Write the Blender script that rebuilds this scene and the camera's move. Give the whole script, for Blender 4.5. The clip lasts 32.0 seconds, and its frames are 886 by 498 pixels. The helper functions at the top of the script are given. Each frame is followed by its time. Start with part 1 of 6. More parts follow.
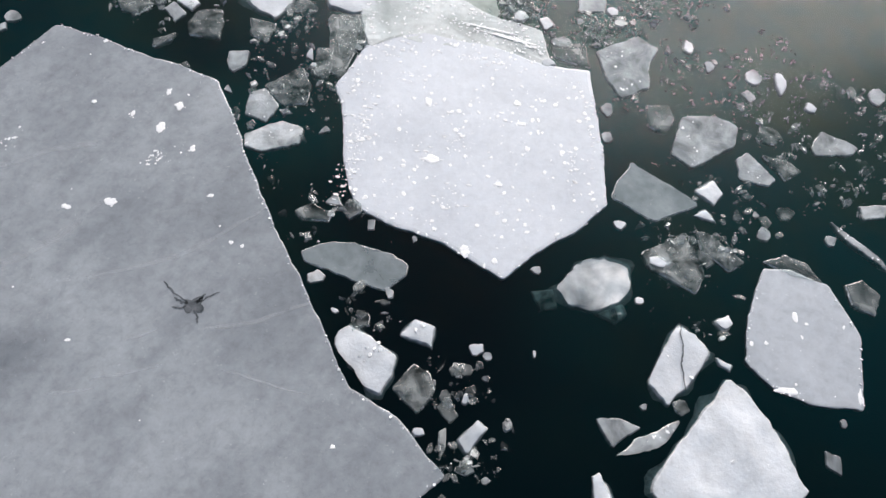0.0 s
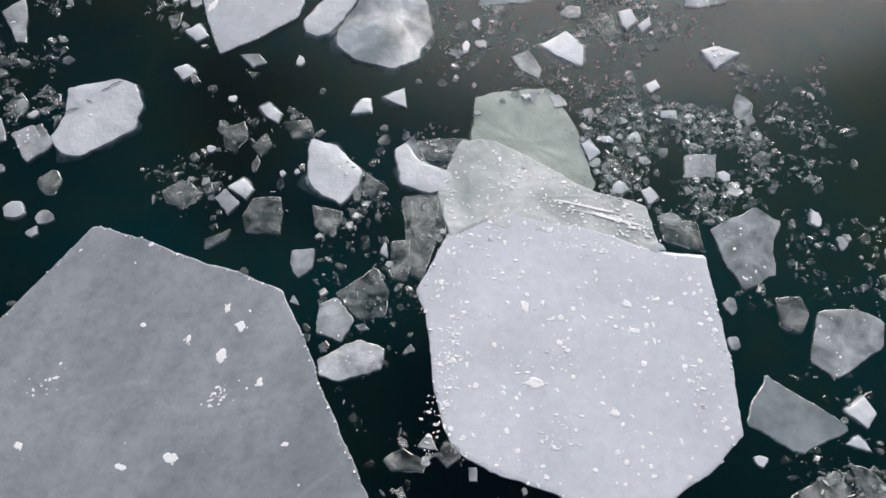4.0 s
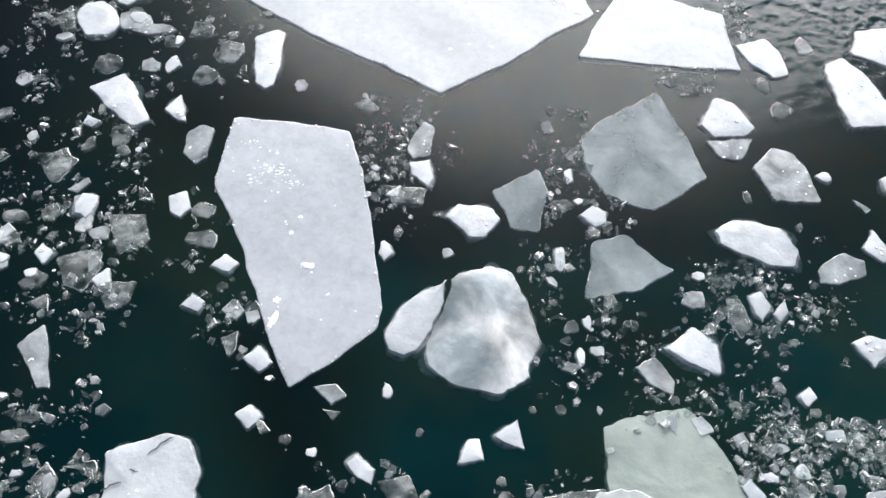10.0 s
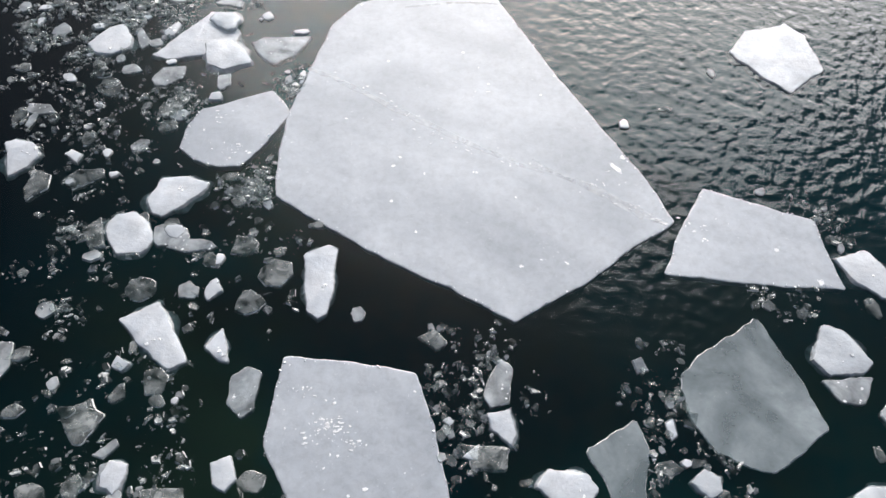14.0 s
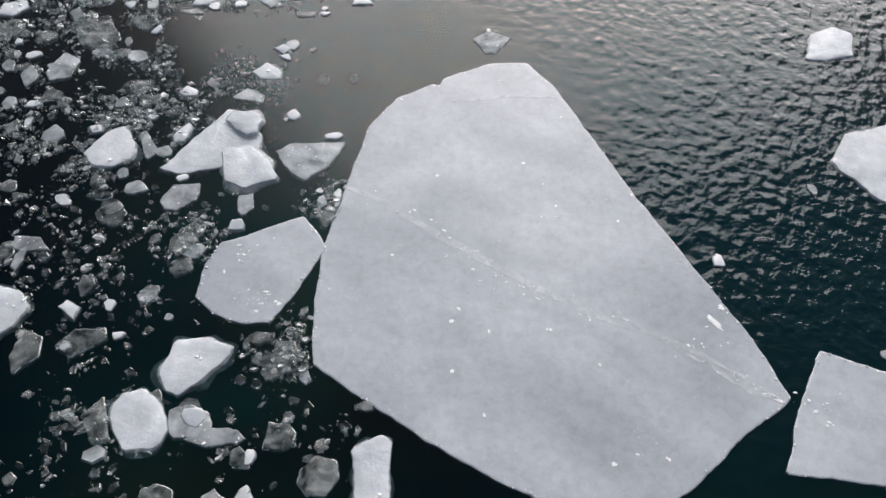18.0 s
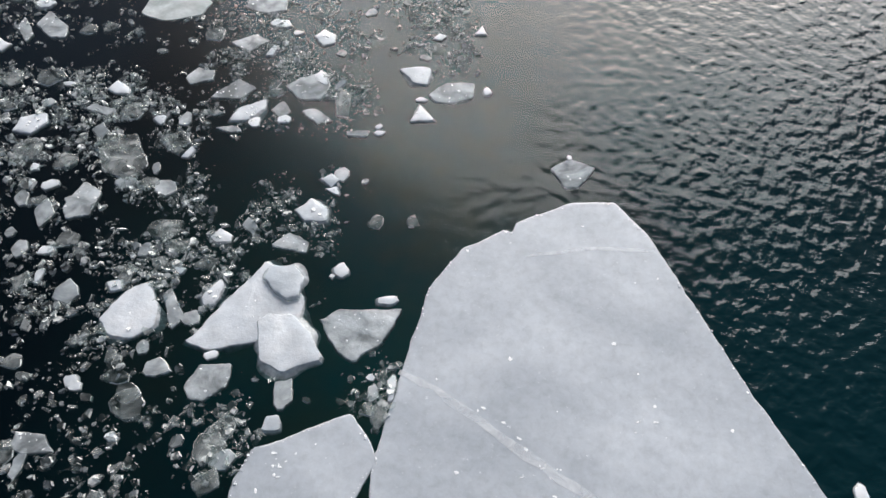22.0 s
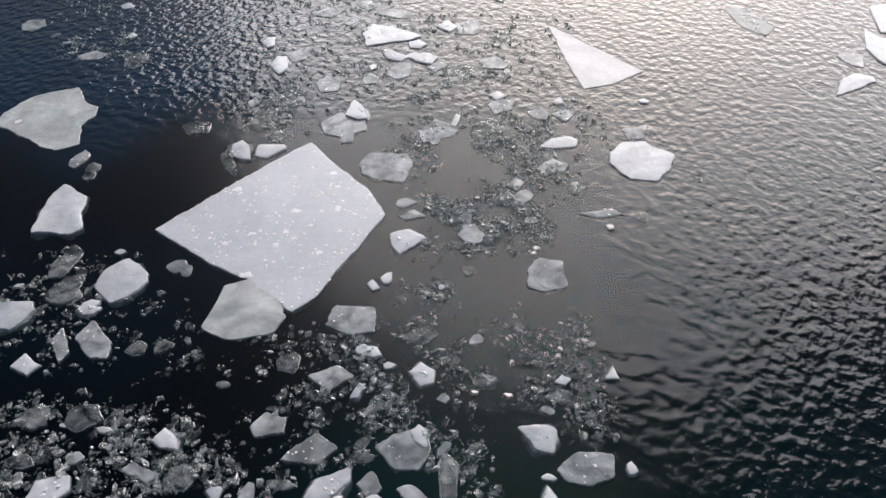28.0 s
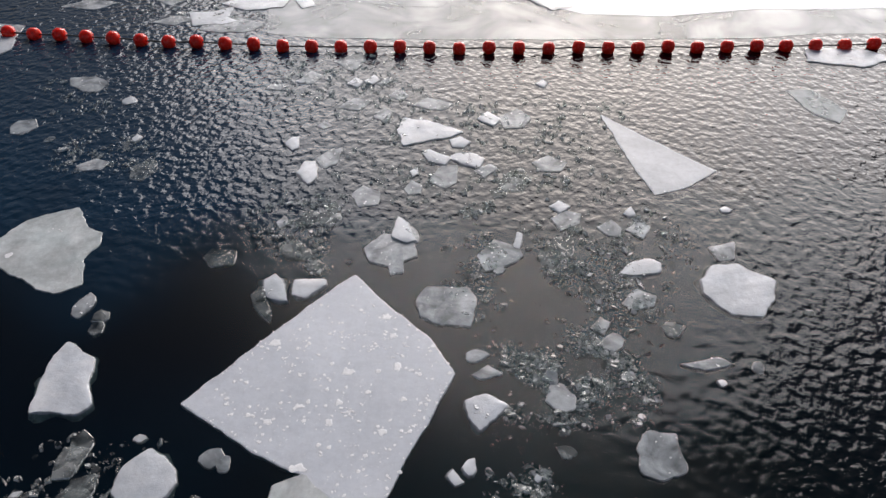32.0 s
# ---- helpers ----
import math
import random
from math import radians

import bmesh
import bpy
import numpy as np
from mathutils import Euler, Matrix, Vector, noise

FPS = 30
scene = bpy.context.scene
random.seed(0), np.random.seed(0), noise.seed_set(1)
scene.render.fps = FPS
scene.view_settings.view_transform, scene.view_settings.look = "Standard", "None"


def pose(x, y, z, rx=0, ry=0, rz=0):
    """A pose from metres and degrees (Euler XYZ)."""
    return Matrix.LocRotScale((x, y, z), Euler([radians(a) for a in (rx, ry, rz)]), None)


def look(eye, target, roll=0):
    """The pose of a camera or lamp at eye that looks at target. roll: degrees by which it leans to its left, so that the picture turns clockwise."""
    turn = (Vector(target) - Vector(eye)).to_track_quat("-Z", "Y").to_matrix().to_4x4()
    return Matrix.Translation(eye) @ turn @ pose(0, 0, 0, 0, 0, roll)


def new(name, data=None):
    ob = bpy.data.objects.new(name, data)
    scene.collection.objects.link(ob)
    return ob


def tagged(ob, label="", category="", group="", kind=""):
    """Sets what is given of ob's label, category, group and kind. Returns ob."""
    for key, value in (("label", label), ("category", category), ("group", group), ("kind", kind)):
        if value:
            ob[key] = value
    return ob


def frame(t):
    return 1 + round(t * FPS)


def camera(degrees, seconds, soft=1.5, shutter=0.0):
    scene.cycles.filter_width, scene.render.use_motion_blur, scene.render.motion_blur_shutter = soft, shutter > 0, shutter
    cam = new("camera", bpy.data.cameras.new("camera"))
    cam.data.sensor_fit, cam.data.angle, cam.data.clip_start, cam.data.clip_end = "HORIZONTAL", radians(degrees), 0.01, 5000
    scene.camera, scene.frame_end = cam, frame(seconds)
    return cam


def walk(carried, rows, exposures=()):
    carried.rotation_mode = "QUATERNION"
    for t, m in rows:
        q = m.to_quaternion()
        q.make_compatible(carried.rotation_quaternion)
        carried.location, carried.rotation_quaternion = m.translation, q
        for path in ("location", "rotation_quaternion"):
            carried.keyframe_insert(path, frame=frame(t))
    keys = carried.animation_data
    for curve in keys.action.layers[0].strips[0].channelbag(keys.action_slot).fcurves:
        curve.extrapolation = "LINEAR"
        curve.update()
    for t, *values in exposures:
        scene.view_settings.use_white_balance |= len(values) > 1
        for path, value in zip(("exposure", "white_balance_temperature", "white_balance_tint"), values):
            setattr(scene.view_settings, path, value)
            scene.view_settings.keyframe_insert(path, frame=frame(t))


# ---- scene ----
cam = camera(62, 32.0)
EXPOSURE = [(0.0, 1.05, 6550, 11), (3.0, 0.74, 6500, 12), (6.0, 1.12, 6550, 11), (10.0, 1.38, 6450, 9), (13.0, 1.12, 6500, 10), (19.0, 0.76, 6550, 11), (23.0, 1.1, 6500, 9), (26.5, 1.15, 6450, 11), (28.0, 0.5, 6550, 14), (30.0, 0.16, 6650, 16), (32.0, 0.35, 6600, 14)]
PATH = [
    (0, (-0.412, 0.463, 7.977), (-0.505, 3.974, 0.790), 5.09),
    (0.5, (-0.552, 0.786, 7.980), (-0.684, 4.296, 0.792), 4.43),
    (1, (-0.712, 1.108, 7.984), (-0.877, 4.631, 0.803), 3.73),
    (1.5, (-0.891, 1.474, 7.991), (-1.077, 4.979, 0.802), 3.16),
    (2, (-1.080, 1.889, 7.992), (-1.263, 5.357, 0.786), 2.53),
    (2.5, (-1.243, 2.252, 7.998), (-1.438, 5.715, 0.789), 2.24),
    (3, (-1.395, 2.627, 8.012), (-1.601, 6.057, 0.788), 2.05),
    (3.5, (-1.566, 3.023, 8.009), (-1.762, 6.415, 0.767), 1.61),
    (5.5, (-2.103, 4.416, 7.966), (-2.323, 7.806, 0.723), 0.65),
    (6, (-2.249, 4.694, 7.973), (-2.468, 8.116, 0.745), 0.47),
    (6.5, (-2.370, 4.969, 7.978), (-2.596, 8.424, 0.766), 0.36),
    (7, (-2.493, 5.332, 7.980), (-2.712, 8.782, 0.765), 0.11),
    (7.5, (-2.640, 5.632, 7.992), (-2.840, 9.105, 0.787), 0.16),
    (8, (-2.835, 5.899, 7.998), (-2.977, 9.431, 0.821), 0.24),
    (8.5, (-3.024, 6.167, 7.988), (-3.101, 9.822, 0.872), 0.66),
    (9, (-3.220, 6.439, 7.981), (-3.231, 10.227, 0.934), 1.19),
    (9.5, (-3.408, 6.724, 7.981), (-3.361, 10.617, 0.992), 1.60),
    (10, (-3.565, 6.987, 7.980), (-3.480, 11.027, 1.076), 1.82),
    (10.5, (-3.689, 7.233, 7.982), (-3.593, 11.414, 1.163), 2.01),
    (11, (-3.812, 7.514, 7.989), (-3.701, 11.834, 1.256), 2.07),
    (11.5, (-3.963, 7.808, 7.996), (-3.830, 12.252, 1.345), 2.21),
    (12, (-4.080, 8.074, 8.008), (-3.947, 12.651, 1.448), 2.41),
    (12.5, (-4.196, 8.308, 8.018), (-4.073, 13.010, 1.547), 2.24),
    (13, (-4.331, 8.614, 8.014), (-4.201, 13.401, 1.605), 1.94),
    (13.5, (-4.459, 8.981, 8.026), (-4.327, 13.783, 1.629), 1.99),
    (14, (-4.618, 9.360, 8.029), (-4.468, 14.164, 1.634), 1.86),
    (14.5, (-4.767, 9.748, 8.037), (-4.598, 14.547, 1.638), 1.82),
    (16.5, (-5.308, 11.172, 8.032), (-5.052, 15.922, 1.600), 2.55),
    (17, (-5.397, 11.545, 8.032), (-5.142, 16.267, 1.579), 2.74),
    (17.5, (-5.466, 11.926, 8.017), (-5.227, 16.603, 1.531), 2.78),
    (18, (-5.524, 12.312, 8.006), (-5.303, 16.959, 1.498), 2.62),
    (18.5, (-5.584, 12.665, 7.991), (-5.396, 17.309, 1.480), 2.25),
    (19, (-5.617, 12.979, 7.987), (-5.486, 17.621, 1.473), 1.78),
    (19.5, (-5.625, 13.328, 7.982), (-5.565, 17.941, 1.446), 1.28),
    (20, (-5.660, 13.726, 7.983), (-5.668, 18.281, 1.406), 0.76),
    (20.5, (-5.717, 14.131, 7.985), (-5.782, 18.621, 1.364), 0.28),
    (21, (-5.782, 14.539, 7.988), (-5.898, 18.984, 1.337), -0.07),
    (21.5, (-5.864, 14.894, 7.999), (-6.033, 19.392, 1.385), -0.17),
    (22, (-5.945, 15.295, 8.009), (-6.148, 19.881, 1.457), -0.30),
    (22.5, (-6.033, 15.656, 8.020), (-6.265, 20.337, 1.537), -0.55),
    (23, (-6.101, 16.047, 8.029), (-6.377, 20.805, 1.603), -0.60),
    (23.5, (-6.180, 16.380, 8.030), (-6.498, 21.230, 1.676), -0.48),
    (24, (-6.250, 16.700, 8.022), (-6.598, 21.665, 1.759), 0.09),
    (24.5, (-6.387, 17.054, 8.018), (-6.736, 22.103, 1.821), 0.48),
    (26.5, (-7.290, 18.016, 7.965), (-7.540, 23.534, 2.178), 1.68),
    (27, (-7.424, 18.290, 7.980), (-7.710, 23.957, 2.340), 1.71),
    (27.5, (-7.537, 18.590, 7.984), (-7.878, 24.388, 2.483), 1.59),
    (28, (-7.656, 18.863, 7.980), (-8.047, 24.779, 2.610), 1.33),
    (28.5, (-7.755, 19.038, 7.956), (-8.207, 25.098, 2.752), 0.92),
    (29, (-7.890, 19.338, 7.948), (-8.377, 25.504, 2.874), 0.46),
    (29.5, (-8.084, 19.685, 7.970), (-8.562, 25.914, 2.972), 0.20),
    (30, (-8.313, 20.060, 7.992), (-8.753, 26.293, 2.995), 0.33),
    (30.5, (-8.558, 20.406, 8.023), (-8.942, 26.607, 2.982), 0.45),
    (31, (-8.803, 20.761, 8.051), (-9.125, 26.943, 2.983), 0.62),
    (31.5, (-9.035, 21.139, 8.068), (-9.305, 27.301, 2.974), 0.86),
    (32, (-9.257, 21.485, 8.090), (-9.465, 27.623, 2.964), 1.25),
]
walk(cam, [(t, look(eye, target, roll)) for t, eye, target, roll in PATH], EXPOSURE)

# ---- world, sun ----
SUN_AZ, SUN_EL = 9.0, 24.0
world = bpy.data.worlds.new("sky")
scene.world = world
world.use_nodes = True
wn = world.node_tree
sky = wn.nodes.new("ShaderNodeTexSky")
sky.sky_type = "NISHITA"
sky.sun_disc = False
sky.sun_elevation, sky.sun_rotation = radians(SUN_EL), radians(SUN_AZ)
sky.air_density, sky.dust_density, sky.ozone_density = 0.8, 4.0, 1.0
hazy = wn.nodes.new("ShaderNodeHueSaturation")
hazy.inputs["Saturation"].default_value = 0.9
wn.links.new(sky.outputs["Color"], hazy.inputs["Color"])
wn.links.new(hazy.outputs["Color"], wn.nodes["Background"].inputs["Color"])
wn.nodes["Background"].inputs["Strength"].default_value = 0.042
sun_data = bpy.data.lights.new("sun", "SUN")
sun_data.energy, sun_data.angle, sun_data.color = 2.65, radians(57.0), (0.98, 0.985, 1.0)
sun = new("sun", sun_data)
SUN_DIR = Vector((math.sin(radians(SUN_AZ)) * math.cos(radians(SUN_EL)), math.cos(radians(SUN_AZ)) * math.cos(radians(SUN_EL)), math.sin(radians(SUN_EL))))
sun.matrix_world = look(SUN_DIR * 60, (0, 0, 0))


# ---- materials ----
def material(name):
    m = bpy.data.materials.new(name)
    m.use_nodes = True
    nt = m.node_tree
    return m, nt, nt.nodes["Principled BSDF"], nt.nodes["Material Output"]


def noise_node(nt, scale, detail=4.0, rough=0.55, coord="Object", distort=0.0, stretch=None):
    tc = nt.nodes.new("ShaderNodeTexCoord")
    n = nt.nodes.new("ShaderNodeTexNoise")
    n.inputs["Scale"].default_value, n.inputs["Detail"].default_value = scale, detail
    n.inputs["Roughness"].default_value, n.inputs["Distortion"].default_value = rough, distort
    if coord == "World":
        src = nt.nodes.new("ShaderNodeNewGeometry").outputs["Position"]
    else:
        src = tc.outputs[coord]
    if stretch:
        mp = nt.nodes.new("ShaderNodeMapping")
        mp.vector_type = "TEXTURE"
        mp.inputs["Scale"].default_value = [1 / v for v in stretch[:3]]
        mp.inputs["Rotation"].default_value = (0, 0, radians(stretch[3]))
        nt.links.new(src, mp.inputs["Vector"])
        src = mp.outputs["Vector"]
    nt.links.new(src, n.inputs["Vector"])
    return n.outputs["Fac"]


def ramp(nt, fac, stops):
    r = nt.nodes.new("ShaderNodeValToRGB")
    e = r.color_ramp.elements
    while len(e) < len(stops):
        e.new(0.5)
    for k, (p, c) in enumerate(stops):
        e[k].position = p
        e[k].color = (*c, 1) if len(c) == 3 else c
    nt.links.new(fac, r.inputs["Fac"])
    return r.outputs["Color"]


def grey(v):
    return (v, v, v)


def mathn(nt, op, a, b, clamp=False):
    n = nt.nodes.new("ShaderNodeMath")
    n.operation, n.use_clamp = op, clamp
    for k, v in enumerate((a, b)):
        if isinstance(v, (int, float)):
            n.inputs[k].default_value = v
        else:
            nt.links.new(v, n.inputs[k])
    return n.outputs[0]


def mixc(nt, fac, a, b, mode="MIX"):
    n = nt.nodes.new("ShaderNodeMix")
    n.data_type, n.blend_type = "RGBA", mode
    if isinstance(fac, (int, float)):
        n.inputs[0].default_value = fac
    else:
        nt.links.new(fac, n.inputs[0])
    for k, v in ((6, a), (7, b)):
        if isinstance(v, tuple):
            n.inputs[k].default_value = (*v, 1)
        else:
            nt.links.new(v, n.inputs[k])
    return n.outputs[2]


def bumped(nt, bsdf, height, strength, distance):
    b = nt.nodes.new("ShaderNodeBump")
    b.inputs["Strength"].default_value, b.inputs["Distance"].default_value = strength, distance
    nt.links.new(height, b.inputs["Height"])
    nt.links.new(b.outputs["Normal"], bsdf.inputs["Normal"])
    return b


def ice(name, dark, light, opacity=1.0, rough=0.4, cloud=1.0, bump=0.2, islands=False, streak=0.0, turn=-28, speck=0.2, veil=1.4, spread=0.22, tint=(0.92, 0.95, 0.94), thin=0.0, deep=True, hard=0.2, sheen=1.31, vary=0.0, frost=0.0):
    """Ice: cloudy white body with a share of clear ice that lets the water below show through."""
    m, nt, p, out = material(name)
    big = noise_node(nt, cloud, 5, 0.55, "World", 0.5)
    fine = noise_node(nt, 22.0, 5, 0.65, "World")
    col = ramp(nt, big, [(0.5 - hard, dark), (0.5 + hard, light)])
    if streak:
        lines = noise_node(nt, 0.9, 3, 0.48, "World", 0.6, (0.3, 1.0, 1.0, turn))
        col = mixc(nt, mathn(nt, "MULTIPLY", ramp(nt, lines, [(0.38, grey(0)), (0.68, grey(1))]), streak), col, light)
        blot = noise_node(nt, 2.0, 5, 0.6, "World", 0.4, (0.45, 1.0, 1.0, turn))
        col = mixc(nt, mathn(nt, "MULTIPLY", ramp(nt, blot, [(0.34, grey(1)), (0.56, grey(0))]), streak * 0.6), col, dark)
    if frost:
        rime = noise_node(nt, 7.5, 6, 0.72, "World", 0.3)
        col = mixc(nt, 1.0, col, ramp(nt, rime, [(0.32, grey(1 - frost)), (0.5, grey(1.0)), (0.7, grey(1 + frost * 0.8))]), "MULTIPLY")
    dots = ramp(nt, fine, [(0.62, grey(0)), (0.74, grey(1))])
    crust = ramp(nt, noise_node(nt, 1.3, 3, 0.6, "World", 0.5), [(0.42, grey(0.15)), (0.62, grey(1))])
    col = mixc(nt, mathn(nt, "MULTIPLY", mathn(nt, "MULTIPLY", dots, crust), speck), col, (0.95, 0.96, 0.97))
    if vary:
        lot = nt.nodes.new("ShaderNodeObjectInfo").outputs["Random"]
        col = mixc(nt, 1.0, col, ramp(nt, lot, [(0.0, (1 - vary, 1 - vary * 0.92, 1 - vary * 0.88)), (0.5, grey(1 - vary * 0.3)), (1.0, grey(1.0))]), "MULTIPLY")
    nt.links.new(col, p.inputs["Base Color"])
    nt.links.new(ramp(nt, fine, [(0.3, grey(rough * 0.7)), (0.7, grey(min(1, rough * 1.4)))]), p.inputs["Roughness"])
    p.inputs["IOR"].default_value = sheen
    if opacity >= 0.6 and deep:
        p.inputs["Subsurface Weight"].default_value = 0.4
        p.inputs["Subsurface Radius"].default_value = (0.88, 0.96, 1.0)
        p.inputs["Subsurface Scale"].default_value = 0.1
    bumped(nt, p, mathn(nt, "ADD", mathn(nt, "MULTIPLY", fine, 0.5), noise_node(nt, 6.0, 4, 0.6, "World")), bump, 0.03)
    if opacity < 1 or islands or thin:
        clear = nt.nodes.new("ShaderNodeBsdfTransparent")
        clear.inputs["Color"].default_value = (*tint, 1)
        mix = nt.nodes.new("ShaderNodeMixShader")
        cloudy = noise_node(nt, veil, 4, 0.55, "World", 0.6)
        fac = ramp(nt, cloudy, [(0.34, grey(max(0.02, opacity - spread))), (0.66, grey(min(1, opacity + spread)))])
        if thin:
            at = nt.nodes.new("ShaderNodeAttribute")
            at.attribute_name = "core"
            ragged = mathn(nt, "MULTIPLY", mathn(nt, "SUBTRACT", noise_node(nt, 13.0, 4, 0.6, "World"), 0.5), 0.9)
            body = mathn(nt, "ADD", mathn(nt, "ADD", at.outputs["Fac"], ragged), 1.0 - thin, True)
            fac = mathn(nt, "MULTIPLY", fac, body, True)
        if islands:
            g = nt.nodes.new("ShaderNodeNewGeometry")
            fac = mathn(nt, "MULTIPLY", fac, ramp(nt, g.outputs["Random Per Island"], [(0.0, grey(0.1)), (0.7, grey(0.9)), (1.0, grey(2.6))]), True)
        nt.links.new(fac, mix.inputs[0])
        nt.links.new(clear.outputs[0], mix.inputs[1])
        nt.links.new(p.outputs[0], mix.inputs[2])
        nt.links.new(mix.outputs[0], out.inputs["Surface"])
    return m


MAT = {
    "F": ice("floe_ice", (0.36, 0.39, 0.43), (0.60, 0.63, 0.67), 1.0, 0.34, 0.45, 0.06, streak=0.6, speck=0.5, sheen=1.4, frost=0.12),
    "L": ice("dull_floe_ice", (0.20, 0.22, 0.245), (0.40, 0.43, 0.46), 1.0, 0.34, 0.5, 0.06, streak=0.75, turn=58, speck=0.3, sheen=1.4, frost=0.16),
    "B": ice("pale_floe_ice", (0.58, 0.61, 0.66), (0.74, 0.77, 0.82), 1.0, 0.34, 0.6, 0.08, streak=0.25, speck=0.8, sheen=1.4, frost=0.08),
    "W": ice("white_ice", (0.66, 0.70, 0.75), (0.90, 0.92, 0.95), 0.93, 0.3, 1.9, 0.28, veil=2.4, thin=0.85, spread=0.14, speck=0.35, sheen=1.4, vary=0.28),
    "G": ice("grey_ice", (0.50, 0.54, 0.57), (0.80, 0.83, 0.85), 0.6, 0.2, 2.2, 0.3, veil=2.8, spread=0.3, thin=0.7, speck=0.5, vary=0.3, frost=0.1),
    "T": ice("thin_sheet_ice", (0.40, 0.47, 0.50), (0.58, 0.64, 0.67), 0.47, 0.2, 1.2, 0.05, veil=1.2, spread=0.14, thin=0.3, speck=0.9, streak=0.3, frost=0.12),
    "V": ice("smooth_new_ice", (0.34, 0.36, 0.37), (0.52, 0.54, 0.54), 0.62, 0.2, 0.5, 0.02, veil=0.5, spread=0.3, speck=0.15, deep=False, tint=(0.95, 0.97, 0.97)),
    "H": ice("shelf_ice", (0.56, 0.62, 0.62), (0.84, 0.88, 0.88), 0.8, 0.25, 1.6, 0.12, veil=1.5, spread=0.22, speck=0.9, thin=0.5, frost=0.12),
    "D": ice("clear_ice", (0.42, 0.45, 0.45), (0.72, 0.74, 0.73), 0.24, 0.1, 2.6, 0.35, veil=4.5, spread=0.28, vary=0.3),
    "C": ice("cloudy_ice", (0.40, 0.46, 0.50), (0.96, 0.97, 0.98), 0.85, 0.25, 1.3, 0.1, veil=1.2, spread=0.5, speck=0.3, thin=0.8, hard=0.11),
    "U": ice("drifting_slush", (0.40, 0.47, 0.47), (0.78, 0.84, 0.84), 0.6, 0.5, 4.0, 0.3, veil=3.5, spread=0.5, thin=0.9),
    "S": ice("sunken_ice", (0.36, 0.42, 0.39), (0.52, 0.58, 0.54), 0.9, 0.5, 1.6, 0.2, veil=1.2, spread=0.15, thin=0.8),
}
MAT_SNOW = ice("snow_grain", (0.94, 0.95, 0.96), (0.98, 0.98, 0.985), 1.0, 0.3, 6.0, 0.25, deep=False, sheen=1.5)
# pale fracture faces; their whiteness also paints in highlights along the edges
MAT_EDGE = ice("fractured_ice", (0.85, 0.87, 0.87), (0.96, 0.96, 0.95), 0.78, 0.12, 5.0, 0.6, veil=16.0, spread=0.5, deep=False, sheen=1.6)
MAT_BRASH = ice("brash_ice", (0.44, 0.47, 0.47), (0.92, 0.93, 0.92), 0.17, 0.08, 5.0, 0.5, islands=True, veil=9.0, spread=0.24, sheen=1.6)
MAT_SEAM = ice("healed_seam", (0.80, 0.82, 0.85), (0.95, 0.96, 0.97), 0.26, 0.34, 3.0, 0.06, veil=2.6, spread=0.3, sheen=1.4, tint=(1.0, 1.0, 1.0))
MAT_VEIN = ice("milky_vein", (0.56, 0.58, 0.61), (0.70, 0.72, 0.75), 0.14, 0.34, 3.0, 0.06, veil=2.6, spread=0.16, sheen=1.4, deep=False, tint=(1.0, 1.0, 1.0))
MAT_CRACK = ice("dark_wet_ice", (0.06, 0.07, 0.078), (0.17, 0.18, 0.195), 1.0, 0.3, 14.0, 0.3, speck=0.05, deep=False)


